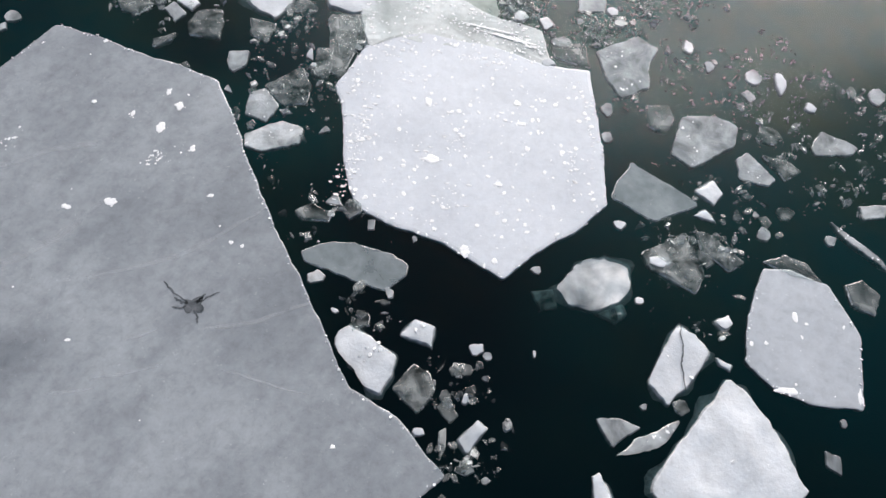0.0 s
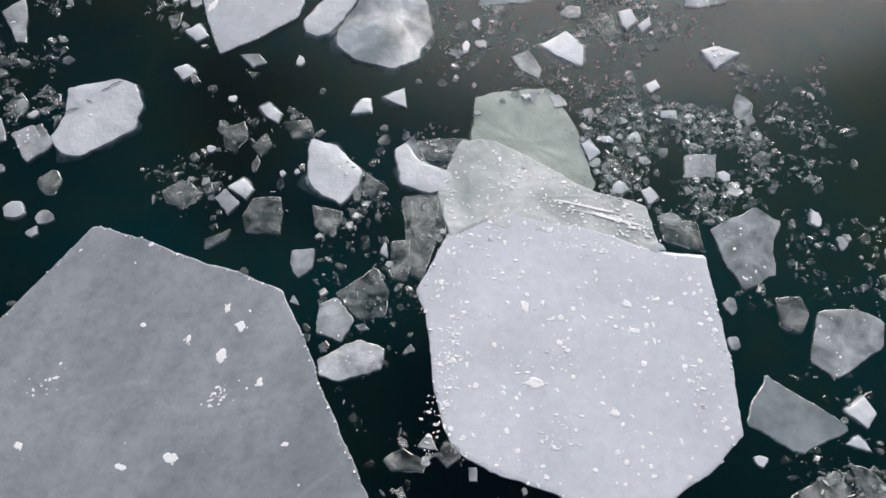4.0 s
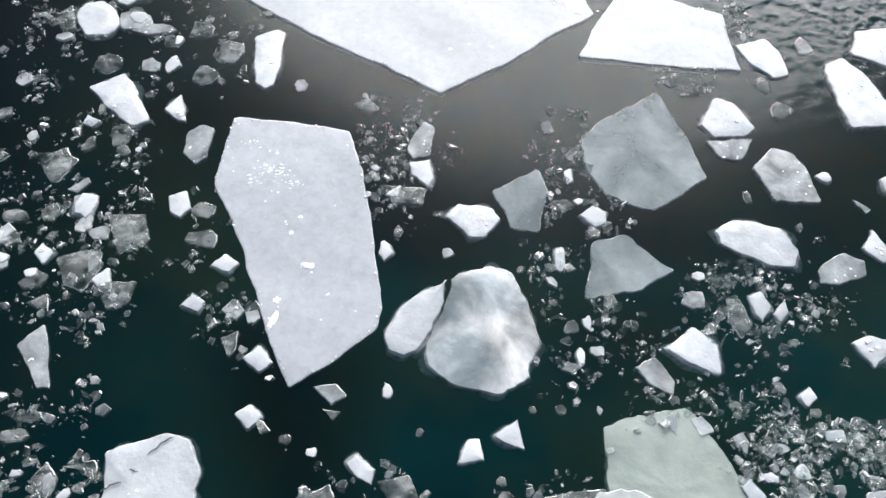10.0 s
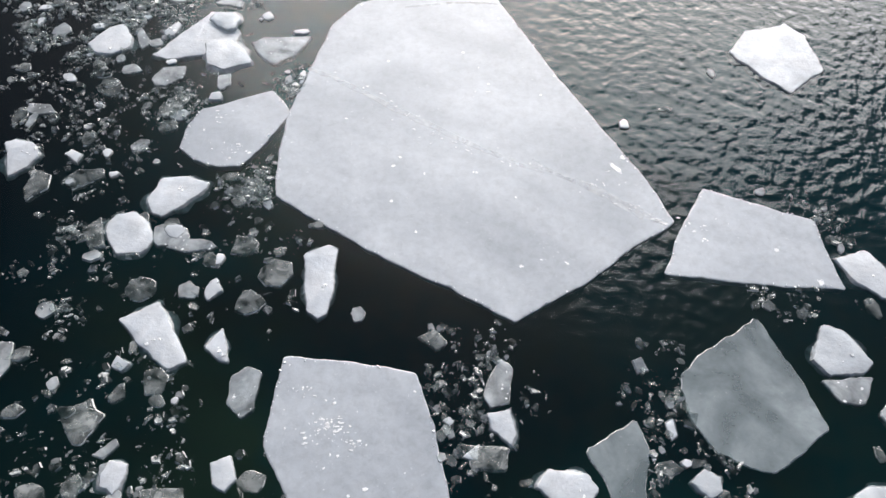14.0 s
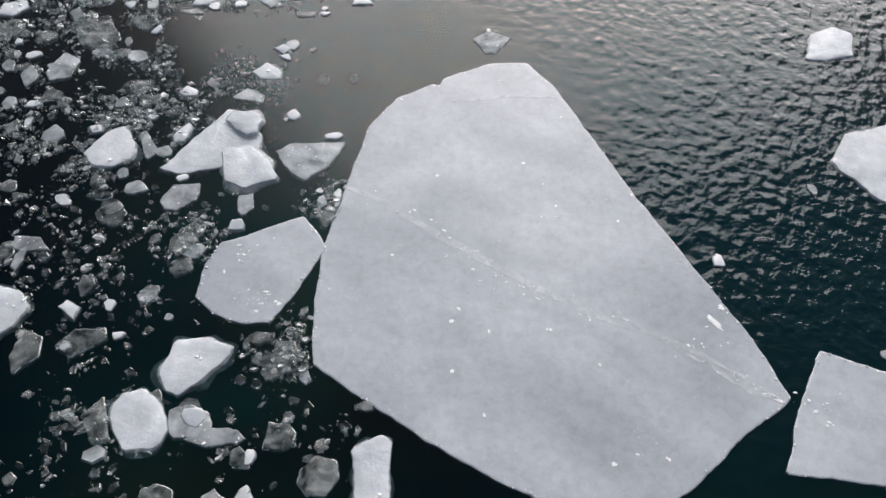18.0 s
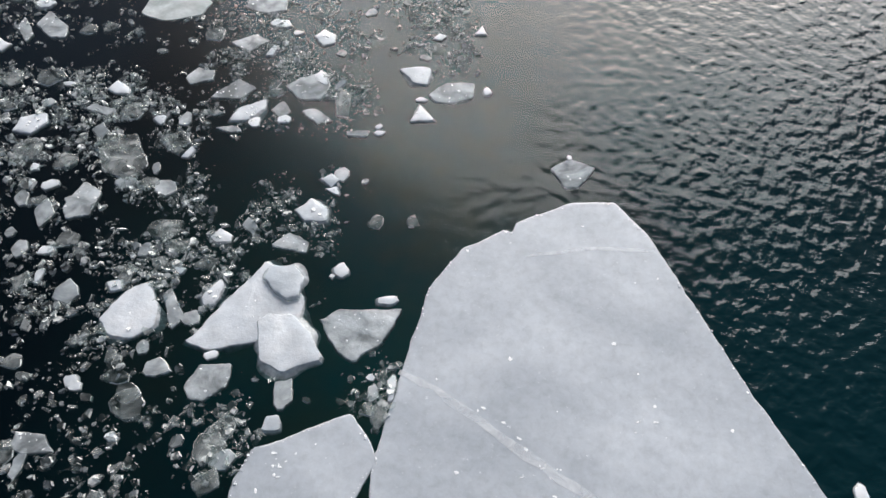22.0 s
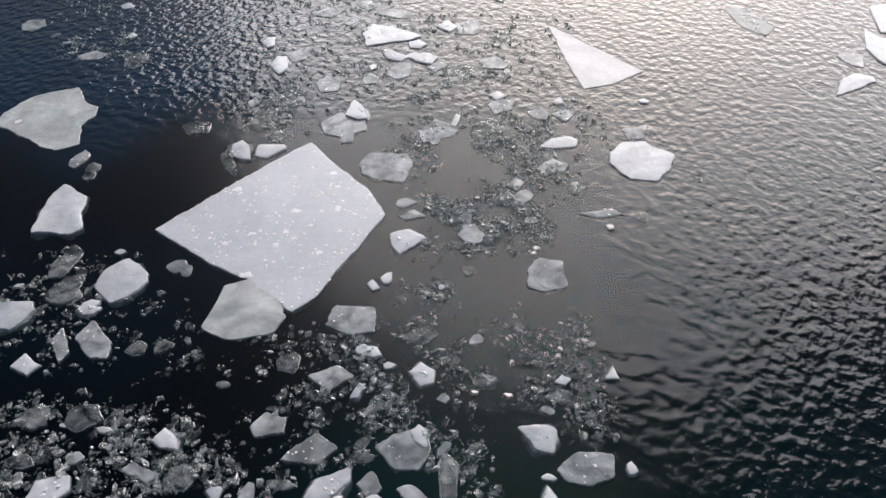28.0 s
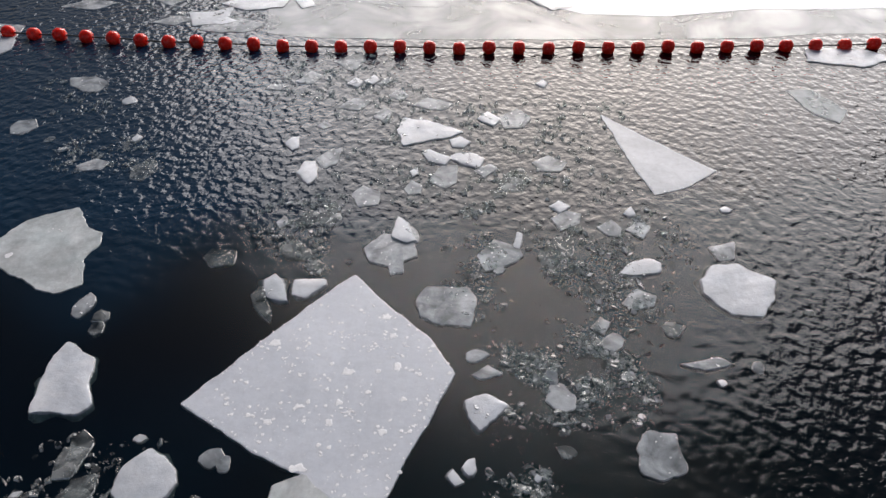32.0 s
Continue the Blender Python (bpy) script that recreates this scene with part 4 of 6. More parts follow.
slab("D", [(-4.29, 12.65), (-3.66, 12.59), (-3.72, 12.29), (-4.14, 12.27)], "dark glassy clear ice slab low in the water")
slab("W", [(-4.26, 12.45), (-4.02, 12.64), (-4.04, 12.39)], "white opaque ice chunk floating in dark water")
slab("W", [(-0.89, 10.34), (-0.49, 10.65), (-0.24, 10.38), (-0.26, 10), (-0.54, 10.14)], "white opaque ice slab floating in dark water")
slab("G", [(-1.27, 10.12), (-1, 10.25), (-0.79, 9.94), (-0.85, 9.76), (-1.11, 9.89)], "grey half-clear ice chunk floating in dark water")
slab("D", [(-0.05, 11.04), (0.17, 11.02), (0.24, 10.64), (0.05, 10.46), (-0.05, 10.71)], "glassy clear ice chunk low in the water")
slab("W", [(0.23, 11.04), (0.42, 11.12), (0.51, 10.9), (0.35, 10.66), (0.26, 10.8)], "white opaque ice chunk floating in dark water")
slab("W", [(0.49, 10.81), (0.69, 11.04), (0.72, 10.82), (0.56, 10.68)], "white opaque ice chunk floating in dark water")
slab("W", [(1.33, 10.46), (1.56, 10.56), (1.94, 10.44), (1.52, 10.1)], "bright white broken ice slab with worn edges")
slab("W", [(1.84, 11.73), (2.05, 12.02), (2.22, 11.6), (2.04, 11.5)], "white opaque ice chunk floating in dark water")
slab("G", [(1.17, 11.44), (1.59, 11.7), (1.86, 11.58), (1.81, 11.33), (1.44, 11.22), (1.15, 11.2)], "grey half-clear broken ice slab with bright edges")
slab("G", [(0.7, 13.01), (1.06, 13.37), (1.34, 13.26), (1.48, 12.85), (1.52, 12.42), (0.88, 12.44)], "grey translucent ice slab floating in dark water")
slab("W", [(0.09, 13.69), (0.4, 14.23), (0.67, 14.16), (0.92, 13.67), (0.69, 13.51), (0.25, 13.47)], "bright white broken ice slab with worn edges")
slab("G", [(0.12, 13.45), (0.83, 13.49), (0.57, 13.11), (0.3, 13.12)], "grey translucent ice slab floating in dark water")
slab("W", [(2.13, 14.9), (2.47, 15.08), (2.75, 14.67), (3.01, 13.88), (2.81, 13.72), (2.22, 13.67), (2.15, 14.32)], "bright white broken ice slab with worn edges")
slab("W", [(2.61, 15.13), (3.27, 14.72), (3.97, 14.77), (4.31, 15.86), (2.82, 15.62)], "white opaque ice slab floating in dark water")
slab("W", [(2.38, 12.84), (2.81, 12.99), (3, 12.79), (2.78, 12.57), (2.39, 12.62)], "white opaque ice chunk floating in dark water")
slab("G", [(1.91, 12.51), (2.16, 12.33), (2.03, 12.24)], "grey half-clear ice chunk floating in dark water")
slab("W", [(0.56, 9.78), (0.72, 9.93), (0.8, 9.76), (0.63, 9.65)], "white opaque ice chunk floating in dark water")
slab("W", [(0.75, 9.39), (0.97, 9.41), (0.97, 9.25), (0.75, 9.27)], "white opaque ice chunk floating in dark water")
slab("G", [(1.03, 8.74), (1.48, 8.81), (1.41, 8.41), (1.01, 8.38)], "grey half-clear ice chunk floating in dark water")
slab("W", [(-0.31, 8.79), (-0.17, 8.89), (-0.03, 8.66), (-0.18, 8.51)], "white opaque ice chunk floating in dark water")
slab("W", [(0.44, 8.16), (0.58, 8.24), (0.69, 8.07), (0.55, 7.95)], "white opaque ice chunk floating in dark water")
slab("G", [(-0.29, 9.31), (-0.15, 9.39), (-0.07, 9.24), (-0.25, 9.17)], "grey half-clear ice chunk floating in dark water")
slab("G", [(-1.07, 9.52), (-0.83, 9.61), (-0.87, 9.26)], "grey half-clear ice chunk floating in dark water")
slab("G", [(-0.74, 9.52), (-0.57, 9.57), (-0.45, 9.37), (-0.64, 9.29)], "grey half-clear ice chunk floating in dark water")
slab("W", [(-6.34, 11.36), (-6.17, 11.54), (-5.97, 11.4), (-6.09, 11.25)], "white opaque ice chunk floating in dark water")
slab("W", [(-6.61, 10.82), (-6.48, 11.01), (-6.28, 10.88), (-6.36, 10.71)], "white opaque ice chunk floating in dark water")
slab("G", [(-6.11, 10.77), (-5.98, 10.93), (-5.79, 10.78), (-5.89, 10.6)], "grey half-clear ice chunk floating in dark water")
slab("D", [(-6.07, 10.43), (-5.84, 10.53), (-5.85, 10.27), (-5.93, 10.16)], "glassy clear ice chunk low in the water")
slab("W", [(-5.79, 10.16), (-5.58, 10.32), (-5.39, 10.12), (-5.54, 9.97)], "white opaque ice chunk floating in dark water")
slab("W", [(-5.77, 9.51), (-5.59, 9.62), (-5.44, 9.48), (-5.58, 9.33)], "white opaque ice chunk floating in dark water")
slab("D", [(-5.55, 9.53), (-5.3, 9.32), (-5.45, 9.26)], "glassy clear ice chunk low in the water")
slab("G", [(-4.94, 9.84), (-4.67, 9.88), (-4.53, 9.74), (-4.7, 9.59)], "grey half-clear ice chunk floating in dark water")
slab("D", [(-4.82, 9.59), (-4.57, 9.56), (-4.66, 9.42)], "glassy clear ice chunk low in the water")
slab("W", [(-4.5, 8.98), (-4.37, 9.08), (-4.16, 8.92), (-4.19, 8.73), (-4.34, 8.82)], "white opaque ice chunk floating in dark water")
slab("W", [(-2.9, 9.29), (-2.62, 9.5), (-2.56, 9.13), (-2.78, 9.21)], "white opaque ice chunk floating in dark water")
slab("W", [(-3.3, 8.98), (-3.18, 9.26), (-3.04, 9.28), (-2.99, 9.01)], "white opaque ice chunk floating in dark water")
slab("D", [(-4.92, 8.66), (-4.63, 8.78), (-4.54, 8.54), (-4.66, 8.25), (-4.82, 8.34)], "glassy clear ice chunk low in the water")
slab("D", [(-4.5, 8.39), (-4.33, 8.62), (-4.21, 8.42), (-4.33, 8.21)], "glassy clear ice chunk low in the water")
slab("D", [(-4.16, 8.8), (-3.82, 8.88), (-3.7, 8.62), (-3.99, 8.53)], "glassy clear ice chunk low in the water")
slab("D", [(-7.77, 12.09), (-7.25, 12.15), (-7.14, 11.75), (-7.48, 11.48)], "dark glassy clear ice slab low in the water")
slab("D", [(-8.25, 11.45), (-7.81, 11.6), (-7.61, 11.39), (-7.79, 10.96), (-8.04, 11.09)], "clear broken ice slab with glinting edges")
slab("W", [(-7.76, 11.15), (-7.55, 11.33), (-7.47, 11.13), (-7.61, 11.01)], "white opaque ice chunk floating in dark water")
slab("W", [(-8.54, 11.51), (-8.46, 11.68), (-8.27, 11.52), (-8.36, 11.34)], "white opaque ice chunk floating in dark water")
slab("G", [(-8.4, 12.47), (-8.14, 12.69), (-8.07, 12.59), (-8.22, 12.39)], "grey half-clear ice chunk floating in dark water")
slab("D", [(-7.69, 11.13), (-7.16, 11.15), (-7.2, 10.82), (-7.46, 10.74)], "clear broken ice slab with glinting edges")
slab("D", [(-8.47, 10.82), (-8.19, 10.96), (-8.12, 10.71)], "glassy clear ice chunk low in the water")
slab("D", [(-7.8, 8.77), (-7.66, 8.99), (-7.49, 8.78), (-7.58, 8.46)], "glassy clear ice chunk low in the water")
slab("D", [(-7.51, 8.91), (-7.16, 9.01), (-7.09, 8.85)], "glassy clear ice chunk low in the water")
chunk("W", 0.05, 8.87, 0.19, 0.17)
chunk("W", 0.39, 8.93, 0.19, 0.19)
chunk("G", 0.37, 8.72, 0.22, 0.23)
chunk("G", 0.76, 8.75, 0.16, 0.16)
chunk("G", 0.51, 8.6, 0.16, 0.13)
chunk("G", 0.24, 9.18, 0.16, 0.13)
chunk("G", 1.83, 9.54, 0.33, 0.45)
chunk("W", 1.51, 8.45, 0.19, 0.16)
chunk("G", 0.8, 7.79, 0.36, 0.25)
chunk("W", -1.75, 10.65, 0.11, 0.20)
chunk("W", -1.85, 10.2, 0.10, 0.26)
chunk("G", -1.66, 10.3, 0.17, 0.15)
chunk("W", -2.01, 11.51, 0.14, 0.35)
chunk("D", -1.95, 10.61, 0.21, 0.24)
chunk("G", -0.41, 11, 0.36, 0.29)
chunk("G", -3.4, 11.6, 0.15, 0.16)
chunk("W", -4.18, 11.62, 0.19, 0.31)
chunk("W", -4.09, 9.79, 0.14, 0.25)
chunk("W", -4.87, 9.09, 0.12, 0.12)
chunk("G", -5.71, 10.69, 0.22, 0.20)
chunk("D", -6.54, 12.18, 0.38, 0.33)
chunk("W", 1.65, 12.84, 0.23, 0.20)
chunk("W", -8.04, 12.23, 0.30, 0.44)
chunk("D", -8.6, 12.92, 0.47, 0.48)
chunk("G", -7.78, 11.83, 0.29, 0.23)
chunk("D", -8.42, 11.12, 0.36, 0.27)
chunk("D", -8.94, 12.05, 0.38, 0.29)
chunk("W", -8.97, 11.74, 0.23, 0.24)
chunk("W", -8.91, 11.44, 0.22, 0.15)
chunk("D", -8.06, 9.24, 0.39, 0.22)
chunk("D", -7.99, 9.45, 0.39, 0.19)
chunk("W", -7.95, 8.84, 0.16, 0.10)
chunk("W", -7.39, 8.62, 0.16, 0.16)
chunk("G", -7.57, 7.8, 0.15, 0.16)
chunk("G", -7.39, 9.89, 0.15, 0.12)
chunk("D", -3.71, 9.33, 0.11, 0.11)
chunk("G", -1.71, 9.59, 0.07, 0.14)
chunk("D", -2.46, 9.6, 0.11, 0.10)
chunk("G", -1.64, 9.15, 0.10, 0.08)
chunk("D", -2.14, 9.61, 0.12, 0.14)
chunk("D", 0.37, 9.88, 0.16, 0.16)
chunk("D", 0.54, 12.51, 0.13, 0.25)
chunk("D", 0.73, 9.58, 0.20, 0.14)
chunk("D", 1.17, 9.48, 0.26, 0.14)
chunk("G", 0.22, 8.93, 0.12, 0.13)
chunk("D", 1.92, 10.18, 0.21, 0.16)
slab("W", [(0.87, 15.29), (1.41, 15.45), (1.55, 15.13), (1.63, 14.66), (1.35, 14.59), (1.06, 14.89)], "bright white broken ice slab with worn edges")
slab("W", [(-6.31, 15.28), (-5.98, 15.47), (-5.84, 15.36), (-5.84, 14.81), (-5.89, 14.32), (-6.02, 14.24), (-6.19, 14.37)], "white opaque ice slab floating in dark water")
slab("W", [(-8.64, 16.22), (-8.52, 16.65), (-8.12, 16.67), (-7.77, 16.56), (-7.87, 16.35), (-8.33, 15.88), (-8.51, 15.96)], "bright white broken ice slab with worn edges")
slab("W", [(-9.07, 15.74), (-8.99, 15.98), (-8.74, 16.01), (-8.47, 15.8), (-8.34, 15.51), (-8.45, 15.26), (-8.81, 15.23), (-9.01, 15.49)], "thick rounded white ice lump among glassy bits")
slab("W", [(0.48, 19.67), (0.96, 20.25), (1.72, 20.48), (2.01, 20.13), (2.03, 19.2), (1.3, 18.6), (0.91, 19.01)], "large white five-sided ice slab on ruffled open water")
slab("W", [(0.79, 21.94), (1.13, 22.6), (1.55, 22.84), (1.86, 22.65), (1.71, 22.01), (1.18, 21.93)], "white opaque ice slab floating in dark water")
slab("W", [(2.9, 18.47), (3.29, 18.51), (3.14, 17.29), (2.85, 16.53), (2.62, 16.84)], "bright white broken ice slab with worn edges")
slab("W", [(-8.57, 14.24), (-8.06, 14.54), (-7.49, 13.63), (-7.75, 13.5), (-8.19, 13.9)], "white opaque ice slab floating in dark water")
slab("W", [(-7.38, 13.84), (-7.18, 14.15), (-7.02, 13.62), (-7.19, 13.65)], "bright white broken ice slab with worn edges")
slab("G", [(-6.98, 13.47), (-6.81, 13.61), (-6.62, 13.52), (-6.64, 13.03), (-6.8, 12.89), (-7.02, 13.1)], "grey translucent ice slab floating in dark water")
slab("W", [(-7.06, 12.4), (-6.81, 12.48), (-6.71, 12.19), (-6.81, 12.03), (-6.98, 12.13)], "white opaque ice chunk floating in dark water")
slab("W", [(-8.46, 13.57), (-8.4, 13.74), (-8.19, 13.62), (-8.29, 13.48)], "white opaque ice chunk floating in dark water")
slab("W", [(-1.87, 12.87), (-1.76, 12.93), (-1.73, 12.71), (-1.84, 12.62)], "white opaque ice chunk floating in dark water")
slab("D", [(-2.09, 12.36), (-1.87, 12.46), (-1.72, 12.33), (-1.91, 12.22)], "glassy clear ice chunk low in the water")
slab("D", [(-4.78, 14.01), (-4.53, 14.12), (-4.38, 13.92), (-4.52, 13.79)], "glassy clear ice chunk low in the water")
chunk("W", -1.58, 17.86, 0.21, 0.28)
chunk("G", -5.52, 14.32, 0.23, 0.28)
chunk("W", 2.49, 16.95, 0.31, 0.34)
chunk("G", 0.21, 16.47, 0.16, 0.16)
chunk("G", 1.94, 15.26, 0.28, 0.45)
chunk("D", 1.31, 14, 0.37, 0.38)
chunk("D", 1.18, 14.48, 0.23, 0.36)
chunk("W", -1.7, 12.4, 0.15, 0.15)
chunk("W", -7.58, 13.13, 0.10, 0.10)
chunk("W", -7.42, 14.73, 0.25, 0.36)
chunk("G", -7.73, 14.68, 0.31, 0.31)
chunk("W", -7.41, 15.19, 0.15, 0.24)
chunk("D", -7.1, 15.44, 0.49, 0.50)
chunk("D", -6.67, 14.96, 0.55, 0.46)
chunk("D", -6.94, 14.51, 0.46, 0.39)
chunk("D", -7.53, 15.18, 0.32, 0.31)
chunk("D", -8.61, 15.87, 0.29, 0.29)
chunk("G", -8.18, 15.55, 0.65, 0.46)
chunk("W", -8.09, 15.66, 0.41, 0.34)
chunk("D", -7.85, 13.39, 0.43, 0.43)
chunk("D", -9.58, 13.74, 0.36, 0.27)
chunk("G", -9.79, 13.62, 0.29, 0.65)
chunk("D", -8.55, 12.83, 0.41, 0.49)
chunk("G", -8.1, 12.3, 0.33, 0.23)
chunk("G", -7.99, 11.96, 0.20, 0.32)
chunk("D", -6.48, 11.74, 0.38, 0.33)
chunk("G", -7.76, 11.41, 0.18, 0.33)
chunk("G", -8.92, 11.37, 0.37, 0.29)
chunk("D", -8.88, 11.71, 0.38, 0.24)
chunk("W", -8.48, 11.23, 0.18, 0.13)
chunk("D", -8.38, 14.68, 0.54, 0.41)
chunk("G", -9.47, 14.37, 0.22, 0.30)
chunk("D", -7.79, 13.12, 0.24, 0.20)
chunk("D", -8.28, 13.22, 0.21, 0.34)
chunk("W", -4.38, 12.89, 0.15, 0.13)
chunk("G", -4.35, 12.73, 0.11, 0.12)
chunk("D", -4.04, 11.89, 0.13, 0.20)
chunk("D", -9.43, 12.97, 0.34, 0.22)
chunk("D", -8.8, 12.98, 0.27, 0.25)
chunk("D", -8.48, 12.12, 0.26, 0.29)
chunk("D", -7.24, 11.74, 0.20, 0.20)
chunk("G", -9.06, 13.36, 0.16, 0.21)
slab("W", [(-10.87, 17.4), (-10.57, 17.34), (-10.36, 17.11), (-10.52, 16.8), (-10.72, 16.59), (-11, 17.32)], "white opaque ice slab floating in dark water")
slab("D", [(-10.45, 16.4), (-10.4, 16.83), (-10.09, 16.69), (-10.06, 16.4), (-10.31, 16.16)], "clear broken ice slab with glinting edges")
slab("D", [(-9.94, 16.54), (-9.77, 16.8), (-9.38, 16.83), (-9.29, 16.62), (-9.71, 16.37)], "glassy clear ice chunk low in the water")
slab("W", [(-10.07, 17.1), (-9.97, 17.22), (-9.76, 17.11), (-9.8, 16.89)], "white opaque ice chunk floating in dark water")
slab("D", [(-9.4, 15.68), (-9.18, 15.93), (-8.96, 15.36), (-9.2, 15.3)], "dark glassy clear ice slab low in the water")
chunk("G", -10.7, 18.07, 0.59, 0.38)
chunk("G", -10.76, 17.82, 0.18, 0.45)
chunk("D", -10.97, 17.9, 0.30, 0.46)
chunk("D", -8.74, 18.12, 0.45, 0.50)
chunk("D", -8.59, 18.29, 0.37, 0.42)
chunk("D", -9.78, 18.54, 0.54, 0.49)
chunk("D", -8.65, 17.71, 0.32, 0.35)
chunk("G", -8.98, 17.3, 0.35, 0.29)
chunk("D", -9.77, 17.44, 0.35, 0.34)
chunk("W", -9.43, 17.14, 0.20, 0.28)
chunk("D", -8.18, 15.78, 0.29, 0.26)
chunk("D", -7.18, 16.41, 0.36, 0.35)
chunk("G", -6.9, 16.15, 0.16, 0.20)
chunk("D", -7.29, 16.23, 0.32, 0.27)
chunk("D", -7.54, 16.68, 0.34, 0.25)
chunk("G", -7.83, 15.43, 0.74, 0.25)
chunk("G", -8.66, 16.96, 0.10, 0.11)
chunk("D", -6.19, 15.79, 0.25, 0.19)
chunk("G", -7.98, 18.73, 0.27, 0.54)
chunk("W", -8.05, 18.4, 0.30, 0.23)
chunk("W", -6.72, 18.9, 0.12, 0.40)
chunk("D", -6.84, 18.53, 0.23, 0.42)
chunk("D", -9.56, 17.89, 0.15, 0.18)
chunk("D", -11.3, 19.04, 0.31, 0.21)
chunk("W", -9.83, 18.17, 0.15, 0.14)
chunk("W", -10.49, 18.84, 0.20, 0.20)
chunk("D", -10, 18.9, 0.39, 0.26)
chunk("G", 0.09, 19.11, 0.17, 0.28)
chunk("D", -0.87, 18.21, 0.27, 0.09)
chunk("W", -9.21, 16.7, 0.20, 0.12)
chunk("W", -9.8, 16.55, 0.20, 0.17)
chunk("G", -8.52, 17.96, 0.29, 0.26)
slab("W", [(-9.33, 19.38), (-8.96, 19.86), (-8.51, 20.65), (-8.19, 20.47), (-7.86, 19.98), (-7.94, 19.63), (-8.39, 19.42), (-8.91, 19.27)], "large bright white ice slab in a stacked cluster")
slab("W", [(-8.49, 20.3), (-8.41, 20.52), (-8.1, 20.53), (-7.92, 20.33), (-7.98, 20.04), (-8.14, 20)], "white rounded ice slab lying on a larger slab", 0.07)
slab("W", [(-8.47, 19.71), (-8.32, 19.82), (-8.04, 19.82), (-7.74, 19.56), (-7.56, 19.21), (-8.02, 18.99), (-8.36, 19.15)], "white ice slab lying over a larger slab's edge", 0.02)
slab("G", [(-7.76, 19.78), (-7.46, 19.94), (-6.62, 20), (-6.85, 19.48), (-7.19, 19.17), (-7.44, 19.35)], "grey translucent ice slab floating in dark water")
slab("G", [(-9.19, 18.8), (-9.04, 19.12), (-8.64, 19.15), (-8.64, 18.83), (-8.88, 18.62), (-9.07, 18.64)], "grey half-clear broken ice slab with bright edges")
slab("W", [(-9.25, 20.03), (-9.03, 20.33), (-8.96, 20.21), (-9.01, 19.9), (-9.17, 19.88)], "white opaque ice chunk floating in dark water")
slab("W", [(-10.47, 19.66), (-10.19, 20.11), (-9.95, 20.26), (-9.73, 19.9), (-9.69, 19.59), (-9.93, 19.39), (-10.23, 19.42)], "bright white broken ice slab with worn edges")
slab("G", [(-9.74, 20.06), (-9.63, 20.18), (-9.36, 19.76), (-9.5, 19.53)], "grey half-clear ice chunk floating in dark water")
slab("D", [(-10.78, 19.32), (-10.53, 19.6), (-10.41, 19.43), (-10.63, 19.26)], "glassy clear ice chunk low in the water")
slab("W", [(-8.29, 21.46), (-8.05, 21.7), (-7.79, 21.51), (-7.78, 21.27), (-8.11, 21.25)], "white opaque ice chunk floating in dark water")
slab("G", [(-8.5, 20.86), (-8.28, 21.12), (-7.96, 20.95), (-7.98, 20.73)], "grey half-clear ice chunk floating in dark water")
slab("G", [(-8.95, 21.18), (-8.88, 21.36), (-8.7, 21.19), (-8.72, 20.93)], "grey half-clear ice chunk floating in dark water")
slab("W", [(-9.35, 20.96), (-9.22, 21.13), (-9.01, 21.01), (-9.02, 20.89), (-9.22, 20.86)], "white opaque ice chunk floating in dark water")
slab("W", [(-7.92, 21.86), (-7.72, 21.91), (-7.67, 21.73)], "white opaque ice chunk floating in dark water")
slab("G", [(-4.73, 22.36), (-4.44, 22.57), (-4.04, 22.4), (-4.33, 21.99), (-4.53, 21.98)], "grey half-clear broken ice slab with bright edges")
slab("G", [(-11.49, 21.4), (-11.32, 21.9), (-11.01, 21.71), (-11.04, 21.27), (-11.36, 21.19)], "grey translucent ice slab floating in dark water")
slab("G", [(-11.87, 21.35), (-11.75, 21.57), (-11.53, 21.3), (-11.68, 21.02)], "grey half-clear ice chunk floating in dark water")
chunk("W", -6.83, 20.08, 0.31, 0.15)
chunk("W", -7.49, 20.5, 0.20, 0.27)
chunk("W", -7.6, 20.41, 0.10, 0.11)
chunk("D", -7.12, 21.3, 0.26, 0.31)
chunk("D", -6.62, 21.33, 0.18, 0.27)
chunk("W", -4.42, 22.56, 0.12, 0.08)
chunk("W", -10.37, 20.18, 0.28, 0.20)
chunk("W", -9.59, 20.42, 0.18, 0.16)
chunk("D", -11.61, 20.18, 0.32, 0.35)
chunk("W", -11.4, 20.3, 0.11, 0.24)
chunk("G", -10.97, 20.04, 0.41, 0.41)
chunk("W", -11.45, 20.67, 0.26, 0.19)
chunk("G", -11.82, 20.66, 0.21, 0.37)
chunk("G", -12.03, 20.95, 0.14, 0.19)
chunk("D", -11.22, 20.88, 0.37, 0.38)
chunk("D", -9.98, 21.08, 0.52, 0.46)
chunk("D", -9.87, 20.54, 0.28, 0.30)
chunk("G", -10.14, 20.74, 0.22, 0.27)
chunk("D", -9.27, 20.54, 0.35, 0.25)
chunk("D", -10.37, 20.41, 0.42, 0.17)
chunk("G", -9.79, 19.3, 0.20, 0.22)
chunk("G", -9.56, 19.03, 0.42, 0.31)
chunk("D", -10.14, 19.17, 0.16, 0.18)
chunk("W", -10.44, 18.78, 0.18, 0.17)
chunk("D", -11.08, 18.87, 0.25, 0.14)
chunk("D", -9.81, 18.7, 0.37, 0.26)
chunk("G", -7.98, 18.8, 0.25, 0.28)
chunk("W", -6.97, 19.01, 0.12, 0.12)
chunk("G", -6.93, 18.8, 0.15, 0.25)
chunk("D", -9.7, 20.84, 0.37, 0.35)
chunk("G", -12.1, 21.55, 0.27, 0.36)
